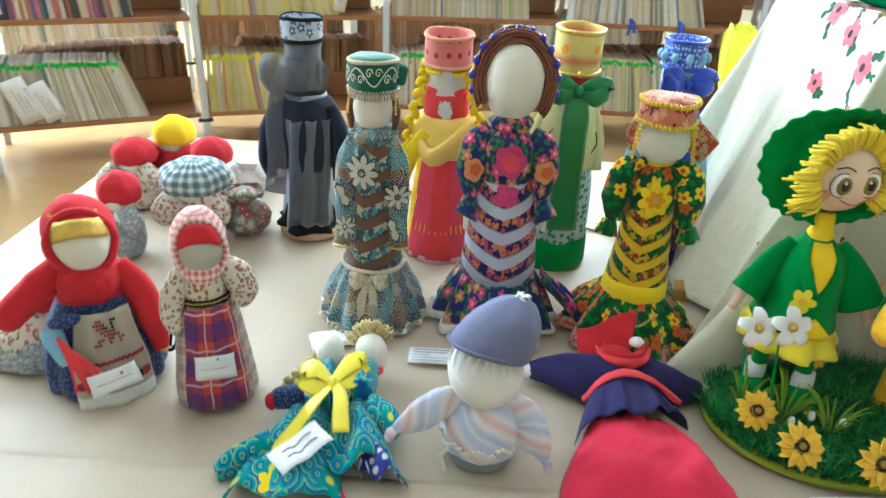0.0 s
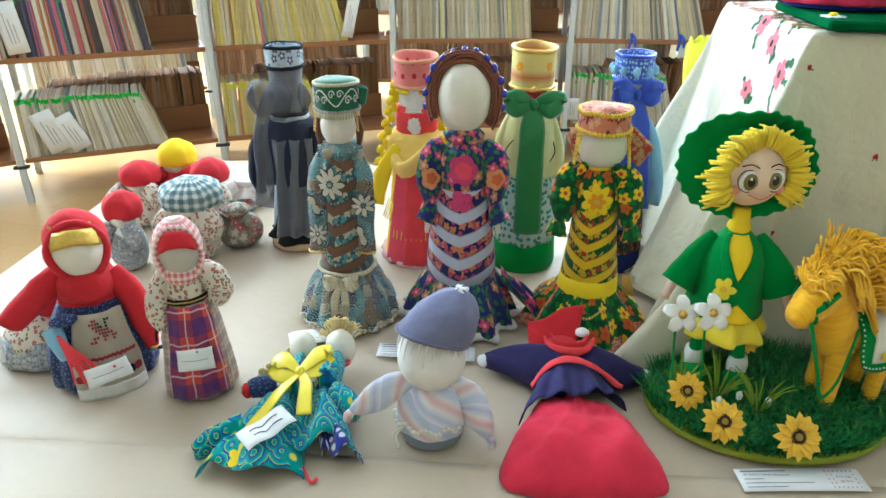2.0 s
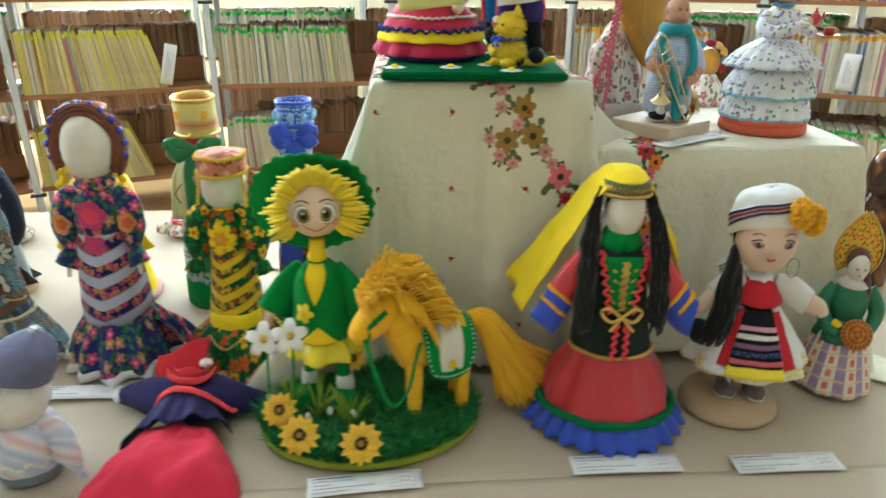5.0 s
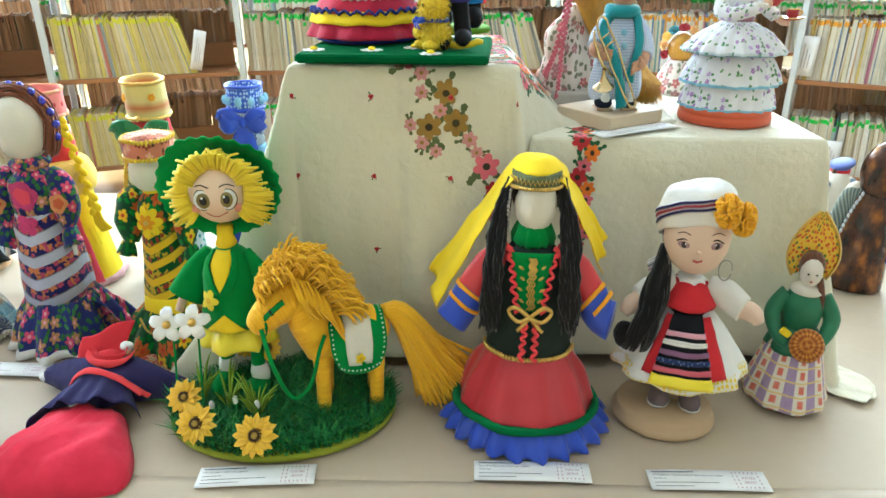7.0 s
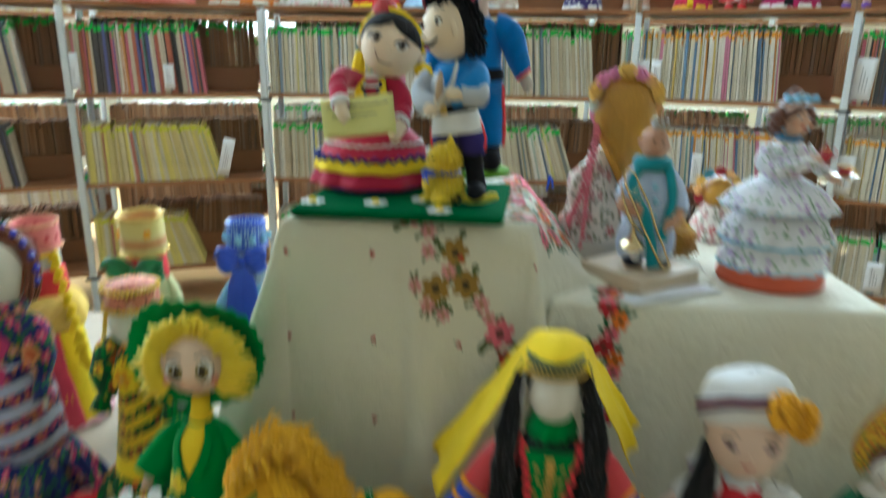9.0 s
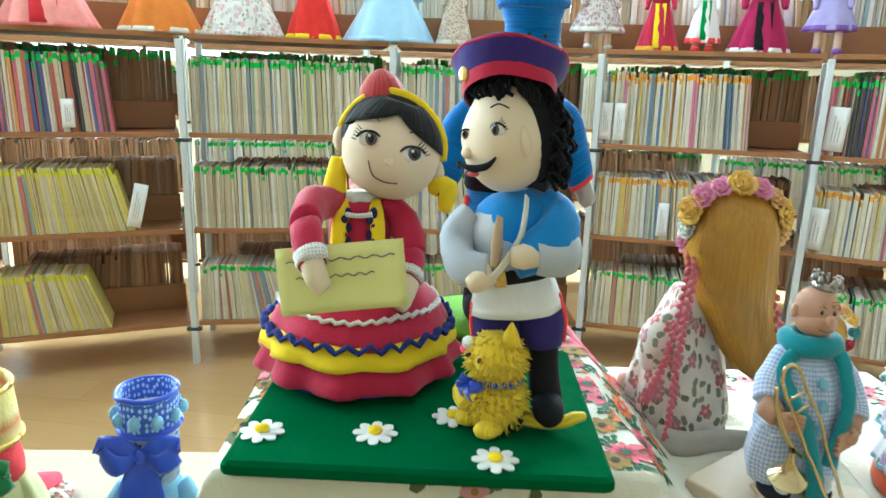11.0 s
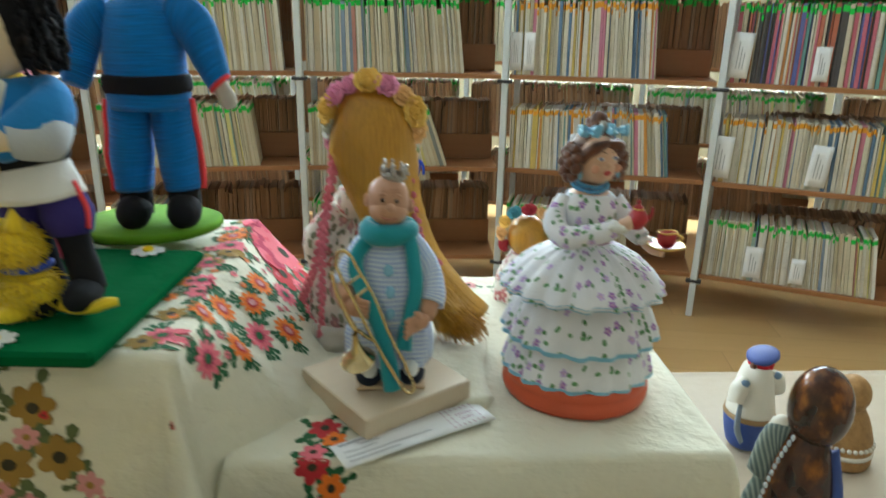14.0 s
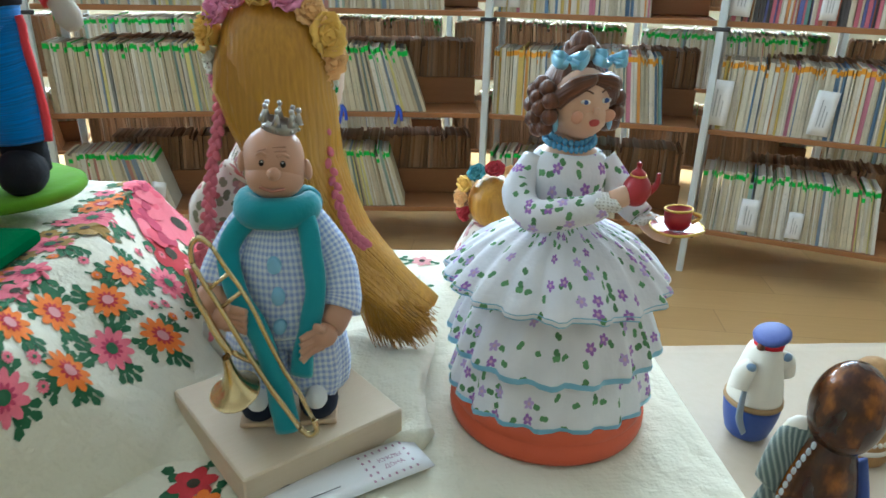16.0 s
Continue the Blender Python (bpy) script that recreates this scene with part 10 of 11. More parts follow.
    k.tube([B, B + d * 0.007 + side * 0.2, B + d * 0.007 + side * 0.7, B + side * 0.9], 0.0021, BRASS, 10)
    for f in (0.02, 0.034):
        k.tube([A + d * f, A + side * 1.5 + d * f], 0.0014, BRASS, 8, 1, None, 2)
    bell = Vector((-0.034, -0.052, 0.046))
    k.tube([A + Vector((-0.004, 0.0, -0.004)), A + Vector((0.004, 0.002, -0.03)), bell + Vector((0, 0, 0.018))], [0.002, 0.0024, 0.0032], BRASS, 12)
    keep, k.m = k.m, Matrix.Translation(bell) @ Matrix.Rotation(radians(14), 4, "X") @ Matrix.Rotation(radians(-8), 4, "Y")
    k.lathe([(0.0034, 0.02), (0.0045, 0.01), (0.008, 0.002), (0.0165, -0.006), (0.018, -0.0068), (0.0172, -0.007), (0.008, 0.0002), (0.004, 0.006)], BRASS, seg=30, fine=3, caps=(False, False))
    k.m = keep
    k.tube([bell + Vector((0.002, 0, 0.02)), bell + Vector((0.02, 0.012, 0.006)), bell + Vector((0.026, 0.014, 0.02))], 0.002, BRASS, 10)
    doll(k, "sculpted_doll", 1.136, 1.126, LOW_Z + 0.0245, 12, "sculpted boy doll in gingham robe and crown holding trombone", slim=(0.86, 0.71), high=0.975)


def tea_lady():
    k = Kit()
    ORB = plain("orange_red_paint", (0.62, 0.10, 0.035), 0.45, 0, 0.4, 0.12, 30.0)
    k.lathe([(0.072, 0), (0.0735, 0.003), (0.0735, 0.011), (0.071, 0.013), (0.072, 0.015), (0.0725, 0.021), (0.069, 0.023)], ORB, seg=48)
    EDGE = satin("sky_ribbon", (0.22, 0.50, 0.68))
    for r0, z0, r1, z1, f in ((0.074, 0.022, 0.064, 0.066, 0.028), (0.078, 0.058, 0.062, 0.1, 0.035), (0.082, 0.104, 0.022, 0.149, 0.04)):
        prof = [(r0, z0, f), (r0 * 1.004, z0 + 0.004, f), (r0 + (r1 - r0) * 0.4, z0 + (z1 - z0) * (0.55 if z0 < 0.09 else 0.6), f * 0.9), (r1, z1, f * 0.3)]
        k.rnd = random.Random(int(z0 * 1000))
        k.lathe(prof, VIOLETPRINT, seg=110, folds=19, fine=3, sy=0.92)
        k.rnd = random.Random(int(z0 * 1000))
        k.lathe([(r0 * 1.006, z0 - 0.0008, f), (r0 * 1.014, z0 + 0.001, f), (r0 * 1.012, z0 + 0.0035, f)], EDGE, seg=110, folds=19, sy=0.92, caps=(False, False))
    k.lathe([(0.0225, 0.14), (0.024, 0.148), (0.03, 0.168), (0.031, 0.182), (0.024, 0.192)], VIOLETPRINT, seg=28, fine=3, sy=0.8)
    MAUVE = satin("mauve_sash", (0.36, 0.16, 0.27))
    k.lathe([(0.0245, 0.143), (0.0255, 0.147), (0.026, 0.153), (0.0255, 0.156)], MAUVE, seg=28, sy=0.85)
    PORC = plain("painted_face", (0.72, 0.46, 0.32), 0.4, 0, 0.4, 0.05, 12.0)
    k.lathe([(0.027, 0.184), (0.02, 0.194), (0.011, 0.2), (0.0105, 0.212)], PORC, seg=24, fine=2, sy=0.85)
    c = Vector((0.003, -0.003, 0.2225))
    turn = Matrix.Rotation(radians(24), 3, "Z")
    k.m = Matrix.Translation(c + Vector((0, 0, -0.012))) @ Matrix.Diagonal((1.17, 1.15, 1.10, 1)) @ Matrix.Translation(-c - Vector((0, 0, -0.012)))
    k.ball(c, (0.0205, 0.0205, 0.0215), PORC, 28)
    k.ball(c + turn @ Vector((0, -0.006, -0.008)), (0.0165, 0.015, 0.012), PORC, 22)
    k.ball(c + turn @ Vector((0, 0.005, 0.004)), (0.022, 0.0195, 0.022), BROWNHAIR, 26)
    for s in (-1, 1):
        k.tube([c + turn @ Vector((0, -0.0165, 0.0135)), c + turn @ Vector((s * 0.012, -0.0155, 0.010)), c + turn @ Vector((s * 0.02, -0.006, 0.001))], [0.003, 0.0055, 0.006], BROWNHAIR, 10)
        q = c + turn @ Vector((s * 0.0225, 0.003, -0.003))
        for ring_r, cnt in ((0.0108, 9), (0.0045, 4)):
            for i in range(cnt):
                a = 2 * math.pi * i / cnt
                k.ball(q + turn @ Vector((s * (0.002 + 0.003 * (ring_r < 0.006)), ring_r * math.cos(a), ring_r * 1.15 * math.sin(a))), (0.0056, 0.0060, 0.0050), BROWNHAIR, 10)
        k.bow(c + turn @ Vector((s * 0.014, -0.006, 0.0235)), 0.0105, EDGE, 0.004, 0.005)
        k.ball(c + turn @ Vector((s * 0.02, -0.008, -0.0125)), (0.002, 0.002, 0.004), LIGHTBLUE, 8)
        k.ball(c + turn @ Vector((s * 0.0075, -0.0202, 0.0018)), (0.003, 0.0009, 0.0016), EYEWHITE, 10)
        k.ball(c + turn @ Vector((s * 0.0075, -0.0208, 0.0018)), (0.0016, 0.0005, 0.0015), plain("blue_iris", (0.05, 0.10, 0.32), 0.3) if not bpy.data.materials.get("blue_iris") else bpy.data.materials["blue_iris"], 8)
        k.tube([c + turn @ Vector((s * 0.003, -0.0212, 0.0068)), c + turn @ Vector((s * 0.0075, -0.0205, 0.0088)), c + turn @ Vector((s * 0.0125, -0.0175, 0.0062))], 0.0005, BROWNHAIR, 5)
        k.ball(c + turn @ Vector((s * 0.0115, -0.0185, -0.007)), (0.0042, 0.0014, 0.0035), plain("cheek", (0.69, 0.35, 0.23), 0.5) if not bpy.data.materials.get("cheek") else bpy.data.materials["cheek"], 10)
    k.ball(c + turn @ Vector((0, -0.0225, -0.0035)), (0.0024, 0.0026, 0.0022), PORC, 10)
    k.ball(c + turn @ Vector((0, -0.0218, -0.0098)), (0.0034, 0.0016, 0.0019), LIPS, 10)
    k.ball(c + Vector((0, 0.004, 0.028)), (0.009, 0.008, 0.008), BROWNHAIR, 14)
    k.tube([c + Vector((0.009 * math.cos(t), 0.004 + 0.006 * math.sin(t), 0.026 + 0.002 * math.sin(3 * t))) for t in [i * 0.5 for i in range(14)]], 0.003, BROWNHAIR, 8, 1, None, 2)
    k.ball(c + Vector((0.002, -0.007, 0.026)), (0.004, 0.003, 0.004), SILVER, 8)
    k.m = Matrix.Identity(4)
    AQUA = plain("aqua_beads", (0.12, 0.36, 0.62), 0.25, 0, 0.5, 0.1)
    for r, z in ((0.0155, 0.203), (0.0185, 0.1995)):
        k.beads([(r * math.cos(t), r * 0.9 * math.sin(t) - 0.002, z - 0.004 * (-math.sin(t))) for t in [i * 2 * math.pi / 20 for i in range(21)]], 0.0024, AQUA, 1.8, 8)
    # arms with teapot, cup and saucer
    k.tube([(-0.026, -0.002, 0.186), (-0.036, -0.014, 0.168), (-0.026, -0.036, 0.158), (0.004, -0.048, 0.166), (0.02, -0.05, 0.172)], [0.009, 0.0115, 0.0105, 0.009, 0.008], VIOLETPRINT, 14)
    k.lathe([(0.008, -0.004, 0.2), (0.0115, 0.0, 0.25), (0.008, 0.004, 0.2)], LACE, (0.021, -0.05, 0.173), 20, 6)
    k.tube([(0.024, -0.05, 0.174), (0.033, -0.05, 0.178), (0.037, -0.048, 0.182)], [0.006, 0.0062, 0.004], PORC, 10)
    k.tube([(0.026, -0.002, 0.186), (0.04, -0.008, 0.168), (0.052, -0.02, 0.156)], [0.009, 0.0115, 0.009], VIOLETPRINT, 14)
    k.lathe([(0.007, -0.003, 0.2), (0.0105, 0.0, 0.25), (0.007, 0.003, 0.2)], LACE, (0.054, -0.022, 0.155), 20, 6)
    k.tube([(0.054, -0.022, 0.154), (0.062, -0.03, 0.149), (0.07, -0.036, 0.148)], [0.0055, 0.006, 0.005], PORC, 10)
    POT = plain("red_enamel", (0.42, 0.02, 0.03), 0.3, 0, 0.5, 0.2, 60.0)
    p = Vector((0.041, -0.048, 0.181))
    keep, k.m = k.m, Matrix.Translation(p) @ Matrix.Diagonal((0.75, 0.75, 0.75, 1)) @ Matrix.Translation(-p)
    k.lathe([(0.008, -0.011), (0.0125, -0.004), (0.0125, 0.004), (0.007, 0.010), (0.0065, 0.012), (0.002, 0.015), (0.0025, 0.018), (0.001, 0.0195)], POT, p, 22, fine=2)
    k.tube([p + Vector((0.011, 0, -0.002)), p + Vector((0.018, 0, 0.004)), p + Vector((0.019, 0, 0.012))], [0.004, 0.0028, 0.002], POT, 8)
    k.tube([p + Vector((0.007 * math.cos(t), 0.007 * math.sin(t), 0.0105)) for t in [i * 0.4 for i in range(17)]], 0.0008, GOLD, 5, 1, None, 1)
    k.m = keep
    q = Vector((0.073, -0.038, 0.152))
    k.lathe([(0.006, 0), (0.018, 0.003), (0.019, 0.0042), (0.0175, 0.0048), (0.006, 0.002)], POT, q, 28)
    k.tube([q + Vector((0.0188 * math.cos(t), 0.0188 * math.sin(t), 0.0043)) for t in [i * 0.3 for i in range(22)]], 0.0009, GOLD, 5, 1, None, 1)
    k.lathe([(0.006, 0.003), (0.009, 0.006), (0.0098, 0.015), (0.0088, 0.015), (0.0075, 0.006)], POT, q, 22, caps=(True, True))
    k.tube([q + Vector((0.0096 * math.cos(t), 0.0096 * math.sin(t), 0.015)) for t in [i * 0.4 for i in range(17)]], 0.0008, GOLD, 5, 1, None, 1)
    k.tube([q + Vector((0.009, -0.002, 0.013)), q + Vector((0.015, -0.003, 0.011)), q + Vector((0.0095, -0.002, 0.007))], 0.0012, GOLD, 6)
    doll(k, "tea_lady_doll", 1.311, 1.178, LOW_Z + 0.002, 3, "sculpted lady doll in tiered violet-print dress holding teapot", slim=(0.96, 0.82), high=1.008)


ROSES = [cloth("rose_pink", (0.84, 0.32, 0.50)), cloth("rose_peach", (0.86, 0.50, 0.20)), cloth("rose_white", (0.80, 0.80, 0.70)), cloth("rose_yellow", (0.88, 0.55, 0.12))]


def rose(k, c, r, mat, out):
    """A cloth rose of curled petals that opens along out."""
    out = Vector(out).normalized()
    s = out.orthogonal().normalized()
    t = out.cross(s)
    for ringno, (cnt, rr, open_) in enumerate(((4, 0.55, 0.25), (6, 0.8, 0.6), (7, 1.0, 0.95))):
        for i in range(cnt):
            a = 2 * math.pi * (i + 0.4 * ringno) / cnt
            d = s * math.cos(a) + t * math.sin(a)
            e = out.cross(d)
            def petal(u, v, d=d, e=e, rr=rr, open_=open_):
                w = (u - 0.5) * 2 * r * (0.62 + 0.14 * math.sin(i * 5.0 + ringno)) * rr * math.sin(0.3 + v * 2.3)
                return Vector(c) + d * (r * 0.3 * rr + r * 0.62 * rr * v * open_) + out * (r * (0.2 + 0.75 * v - 0.45 * open_ * v * v)) + e * w - d * (w * w / r * 0.5) + out * (r * 0.16 * math.sin(u * 8 + i * 2.1) * v)
            k.sheet(petal, 5, 5, mat, 0.0006)
    k.ball(Vector(c) + out * r * 0.22, r * 0.55, mat, 12)


def long_hair_doll():
    k = Kit()
    k.lathe([(0.06, 0, 0.05), (0.066, 0.012, 0.07), (0.06, 0.06, 0.06), (0.046, 0.11, 0.04), (0.03, 0.15), (0.016, 0.17)], ROSECLOTH, (-0.034, 0.03, 0), seg=40, folds=8, fine=3)
    k.tube([(-0.04, 0.0, 0.15), (-0.068, 0.0, 0.115), (-0.072, 0.01, 0.08)], [0.016, 0.024, 0.016], ROSECLOTH, 14)
    k.tube([(0.03, 0.0, 0.145), (0.05, 0.01, 0.115), (0.05, 0.03, 0.09)], [0.014, 0.018, 0.012], ROSECLOTH, 12)
    k.tube([(-0.04, 0.03, 0.03), (-0.07, 0.05, 0.03), (-0.095, 0.045, 0.035)], [0.018, 0.014, 0.010], SKIN, 12)
    k.ball((-0.10, 0.044, 0.04), (0.010, 0.012, 0.014), SKIN, 12)
    k.sheet(lambda a, b: ((a - 0.5) * 0.12 - 0.01, -0.052 - 0.008 * math.sin(a * 6), 0.002 + 0.03 * b), 10, 3, GREYLINEN, 0.001)
    c = Vector((0.0, 0.006, 0.235))
    k.ball(c, (0.046, 0.044, 0.048), GOLDHAIR, 28)
    k.ball(c + Vector((0.03, 0.02, -0.012)), (0.024, 0.026, 0.032), SKIN, 18)

    def curtain(a, b):
        t = (a - 0.5) * 2
        an = -math.pi / 2 + t * 1.75
        flow = max(0, b - 0.34) / 0.66
        r = 0.05 + 0.004 * math.sin(b * 3) - 0.012 * b - 0.012 * flow + 0.0003 * math.sin(t * 90)
        x = r * math.cos(an) * (1 - 0.62 * b) + 0.042 * b + 0.092 * flow ** 1.5
        y = r * math.sin(an) * 0.85 - 0.004 + 0.02 * flow
        z = 0.268 - 0.262 * b + 0.03 * flow * flow
        if b < 0.16:                            # combed back over the crown
            p = b / 0.16
            f = math.sin(0.25 + p * 1.32)
            x, y, z = x * f, y * f + 0.012 * (1 - p), 0.226 + 0.062 * math.cos(p * 1.57) ** 0.8
        return (x, y, max(0.004 + 0.02 * (1 - t * t), z))
    k.sheet(curtain, 110, 30, GOLDHAIR, 0.003, (0.22, 0.3))
    rng = random.Random(12)
    for i in range(1000):
        t = rng.uniform(-1, 1)
        an = -math.pi / 2 + t * 1.7
        x0, y0 = 0.049 * math.cos(an), 0.043 * math.sin(an)
        w = rng.uniform(-1, 1)
        end = (0.115 + 0.022 * w + x0 * 0.25, y0 * 0.5 + 0.012 * rng.uniform(-1, 1), 0.006 + 0.028 * rng.random())
        k.tube([(x0 * 0.75, y0 * 0.75, 0.272), (x0 * 1.06, y0 * 1.1, 0.22), (x0 * 0.76 + 0.019 + 0.002 * w, y0 * 1.10, 0.15), (x0 * 0.50 + 0.044 + 0.006 * w, y0 * 1.08, 0.1), (0.086 + x0 * 0.42 + 0.014 * w, y0 * 0.9, 0.064 - 0.014 * w), end], [0.0006, 0.0008, 0.0008, 0.0008, 0.0008, 0.0003], GOLDHAIR, 4, 1, None, 3)
    for i in range(11):
        a = radians(-28 + i * 23.6)
        p = c + Vector((0.049 * math.cos(a), -0.012 - 0.01 * math.sin(a), 0.012 + 0.040 * math.sin(a)))
        rose(k, p, 0.0142 + 0.002 * (i % 3), ROSES[(2, 1, 3, 1, 0, 3, 0, 0, 3, 2, 0)[i]], (math.cos(a) * 0.8, -0.7, math.sin(a) * 0.8))
        k.ball(p + Vector((0.008, 0.004, -0.006)), 0.006, GREENF, 8)
    PB = cloth("pink_cord", (0.62, 0.16, 0.20))
    k.braid([(-0.044, -0.012, 0.225), (-0.052, -0.028, 0.17), (-0.066, -0.036, 0.10), (-0.085, -0.04, 0.055)], 0.0045, PB)
    k.braid([(-0.04, -0.024, 0.215), (-0.05, -0.04, 0.15), (-0.055, -0.05, 0.08), (-0.058, -0.055, 0.02)], 0.0045, PB)
    k.braid([(0.044, -0.02, 0.21), (0.058, -0.03, 0.15), (0.07, -0.036, 0.12), (0.085, -0.036, 0.105)], 0.0045, PB)
    doll(k, "long_haired_doll", 1.096, 1.252, LOW_Z + 0.002, 0, "doll seen from behind with long golden hair and rose wreath", slim=(0.855, 0.855), high=0.958)
    # another wreathed doll further back
    k = Kit()
    k.lathe([(0.04, 0, 0.05), (0.036, 0.03, 0.04), (0.02, 0.06)], ROSECLOTH, seg=26, folds=7, fine=2)
    k.ball((0, 0, 0.082), (0.026, 0.026, 0.027), GOLDHAIR, 22)
    REDS = [cloth("rose_red", (0.42, 0.03, 0.04)), cloth("rose_teal", (0.08, 0.28, 0.32)), ROSES[3], ROSES[1]]
    for i in range(9):
        a = radians(-30 + i * 30)
        rose(k, (0.03 * math.cos(a), -0.004, 0.086 + 0.028 * math.sin(a)), 0.0105, REDS[i % 4], (math.cos(a), -0.8, math.sin(a)))
    doll(k, "small_doll", 1.262, 1.395, LOW_Z + 0.002, 0, "small blond doll with red and yellow rose wreath")


# ---- clay figures at the end of the table ----
def clay_figures():
    k = Kit()
    WHITEP = plain("chalk_paint", (0.74, 0.70, 0.62), 0.6, 0, 0.3, 0.1, 30.0)
    BLUEP = plain("blue_glaze", (0.03, 0.07, 0.28), 0.4, 0, 0.4, 0.2, 30.0)
    k.lathe([(0.03, 0), (0.042, 0.01), (0.052, 0.045), (0.054, 0.066)], BLUEP, seg=30, fine=2)
    k.lathe([(0.0535, 0.064), (0.056, 0.067), (0.055, 0.074)], plain("ochre_rim", (0.32, 0.20, 0.09), 0.6), seg=30)
    k.lathe([(0.052, 0.072), (0.05, 0.09), (0.04, 0.13), (0.033, 0.155), (0.028, 0.165)], WHITEP, seg=30, fine=2)
    for s in (-1, 1):
        k.tube([(s * 0.036, -0.004, 0.135), (s * 0.056, -0.008, 0.126), (s * 0.064, -0.012, 0.105)], [0.016, 0.02, 0.016], WHITEP, 14)
        k.ball((s * 0.048, -0.014, 0.14), (0.014, 0.010, 0.008), plain("blue_grey_glaze", (0.16, 0.25, 0.38), 0.35), 12)
    k.lathe([(0.026, 0), (0.028, 0.012)], RED, (0.008, 0, 0.16), 24)
    k.m = Matrix.Translation((0.010, -0.002, 0.178)) @ Matrix.Rotation(radians(-14), 4, "Y")
    k.lathe([(0.022, -0.006), (0.034, 0.004), (0.034, 0.009), (0.028, 0.012)], plain("cap_glaze", (0.06, 0.09, 0.30), 0.5), seg=28)
    k.m = Matrix.Identity(4)
    k.ball((-0.02, -0.006, 0.168), 0.008, BROWNHAIR, 10)
    k.tube([(-0.056, -0.02, 0.105), (-0.062, -0.026, 0.06), (-0.05, -0.034, 0.03)], [0.006, 0.009, 0.006], plain("slate_glaze", (0.25, 0.30, 0.36), 0.5), 10, 0.5)
    k.thing("clay_sailor", pose(1.676, 1.676, TZ, 0, 0, 30) @ Matrix.Diagonal((0.78, 0.78, 0.96, 1)), "chalky clay sailor figurine with blue cap", "figurine")
    # tall brown figure with a round head and a string of beads
    k = Kit()
    n = Net("brown_glaze", 0.16, 0, 0.5)
    mot = n.noise(26.0, 6.0)
    BROWN = n.done(n.ramp(mot, [(0.40, (0.022, 0.006, 0.003)), (0.54, (0.07, 0.02, 0.006)), (0.68, (0.28, 0.09, 0.012))]), n.noise(70.0), 0.25)
    k.lathe([(0.075, 0), (0.082, 0.006), (0.075, 0.06), (0.062, 0.11), (0.046, 0.145), (0.032, 0.16)], BROWN, seg=36, fine=3, sy=0.8)
    k.ball((0.012, 0, 0.190), (0.060, 0.052, 0.047), BROWN, 30)
    k.beads([(-0.03, -0.036, 0.158), (-0.052, -0.044, 0.125), (-0.072, -0.052, 0.07), (-0.082, -0.055, 0.01)], 0.0042, BEADPEARL, 2.1, 10)
    GLZ = striped("grey_green_glaze", [(0.12, 0.16, 0.15), (0.35, 0.38, 0.34), (0.10, 0.13, 0.13)], 0.012, 0.6)
    k.tube([(-0.02, 0.012, 0.15), (-0.06, 0.004, 0.135), (-0.082, -0.012, 0.095)], [0.02, 0.026, 0.02], GLZ, 14)
    k.tube([(-0.06, 0.0, 0.09), (-0.088, -0.02, 0.05), (-0.098, -0.03, 0.005)], [0.02, 0.02, 0.016], GLZ, 12)
    k.tube([(0.05, 0.0, 0.14), (0.072, -0.008, 0.09), (0.075, -0.016, 0.05)], [0.012, 0.013, 0.01], BLUEP, 12)
    k.ball((-0.045, 0.01, 0.15), (0.03, 0.02, 0.02), WHITEP, 14)
    k.thing("brown_figurine", pose(1.652, 1.408, TZ, 0, 0, -16) @ Matrix.Diagonal((0.66, 0.66, 1.25, 1)), "glossy dark brown clay figure seen from behind", "figurine")
    # straw-coloured figure
    k = Kit()
    STRAW = plain("straw_glaze", (0.40, 0.22, 0.08), 0.6, 0, 0.3, 0.5, 90.0, 0.6)
    k.lathe([(0.046, 0), (0.05, 0.006), (0.046, 0.05), (0.034, 0.085), (0.026, 0.1)], STRAW, seg=28, fine=2)
    k.beads(ring_points(0.048, 0.04, 24), 0.004, WHITEP, 2.4, 8)
    k.lathe([(0.05, 0.02), (0.0515, 0.024), (0.05, 0.028)], WHITEP, seg=28)
    k.ball((0, 0, 0.125), (0.03, 0.03, 0.034), STRAW, 20)
    k.tube([(-0.02, 0, 0.09), (-0.045, -0.01, 0.075), (-0.05, -0.02, 0.05)], [0.01, 0.012, 0.008], WHITEP, 10)
    k.thing("straw_figurine", pose(1.83, 1.66, TZ, 0, 0, 20), "straw-brown clay figurine with white dots", "figurine")


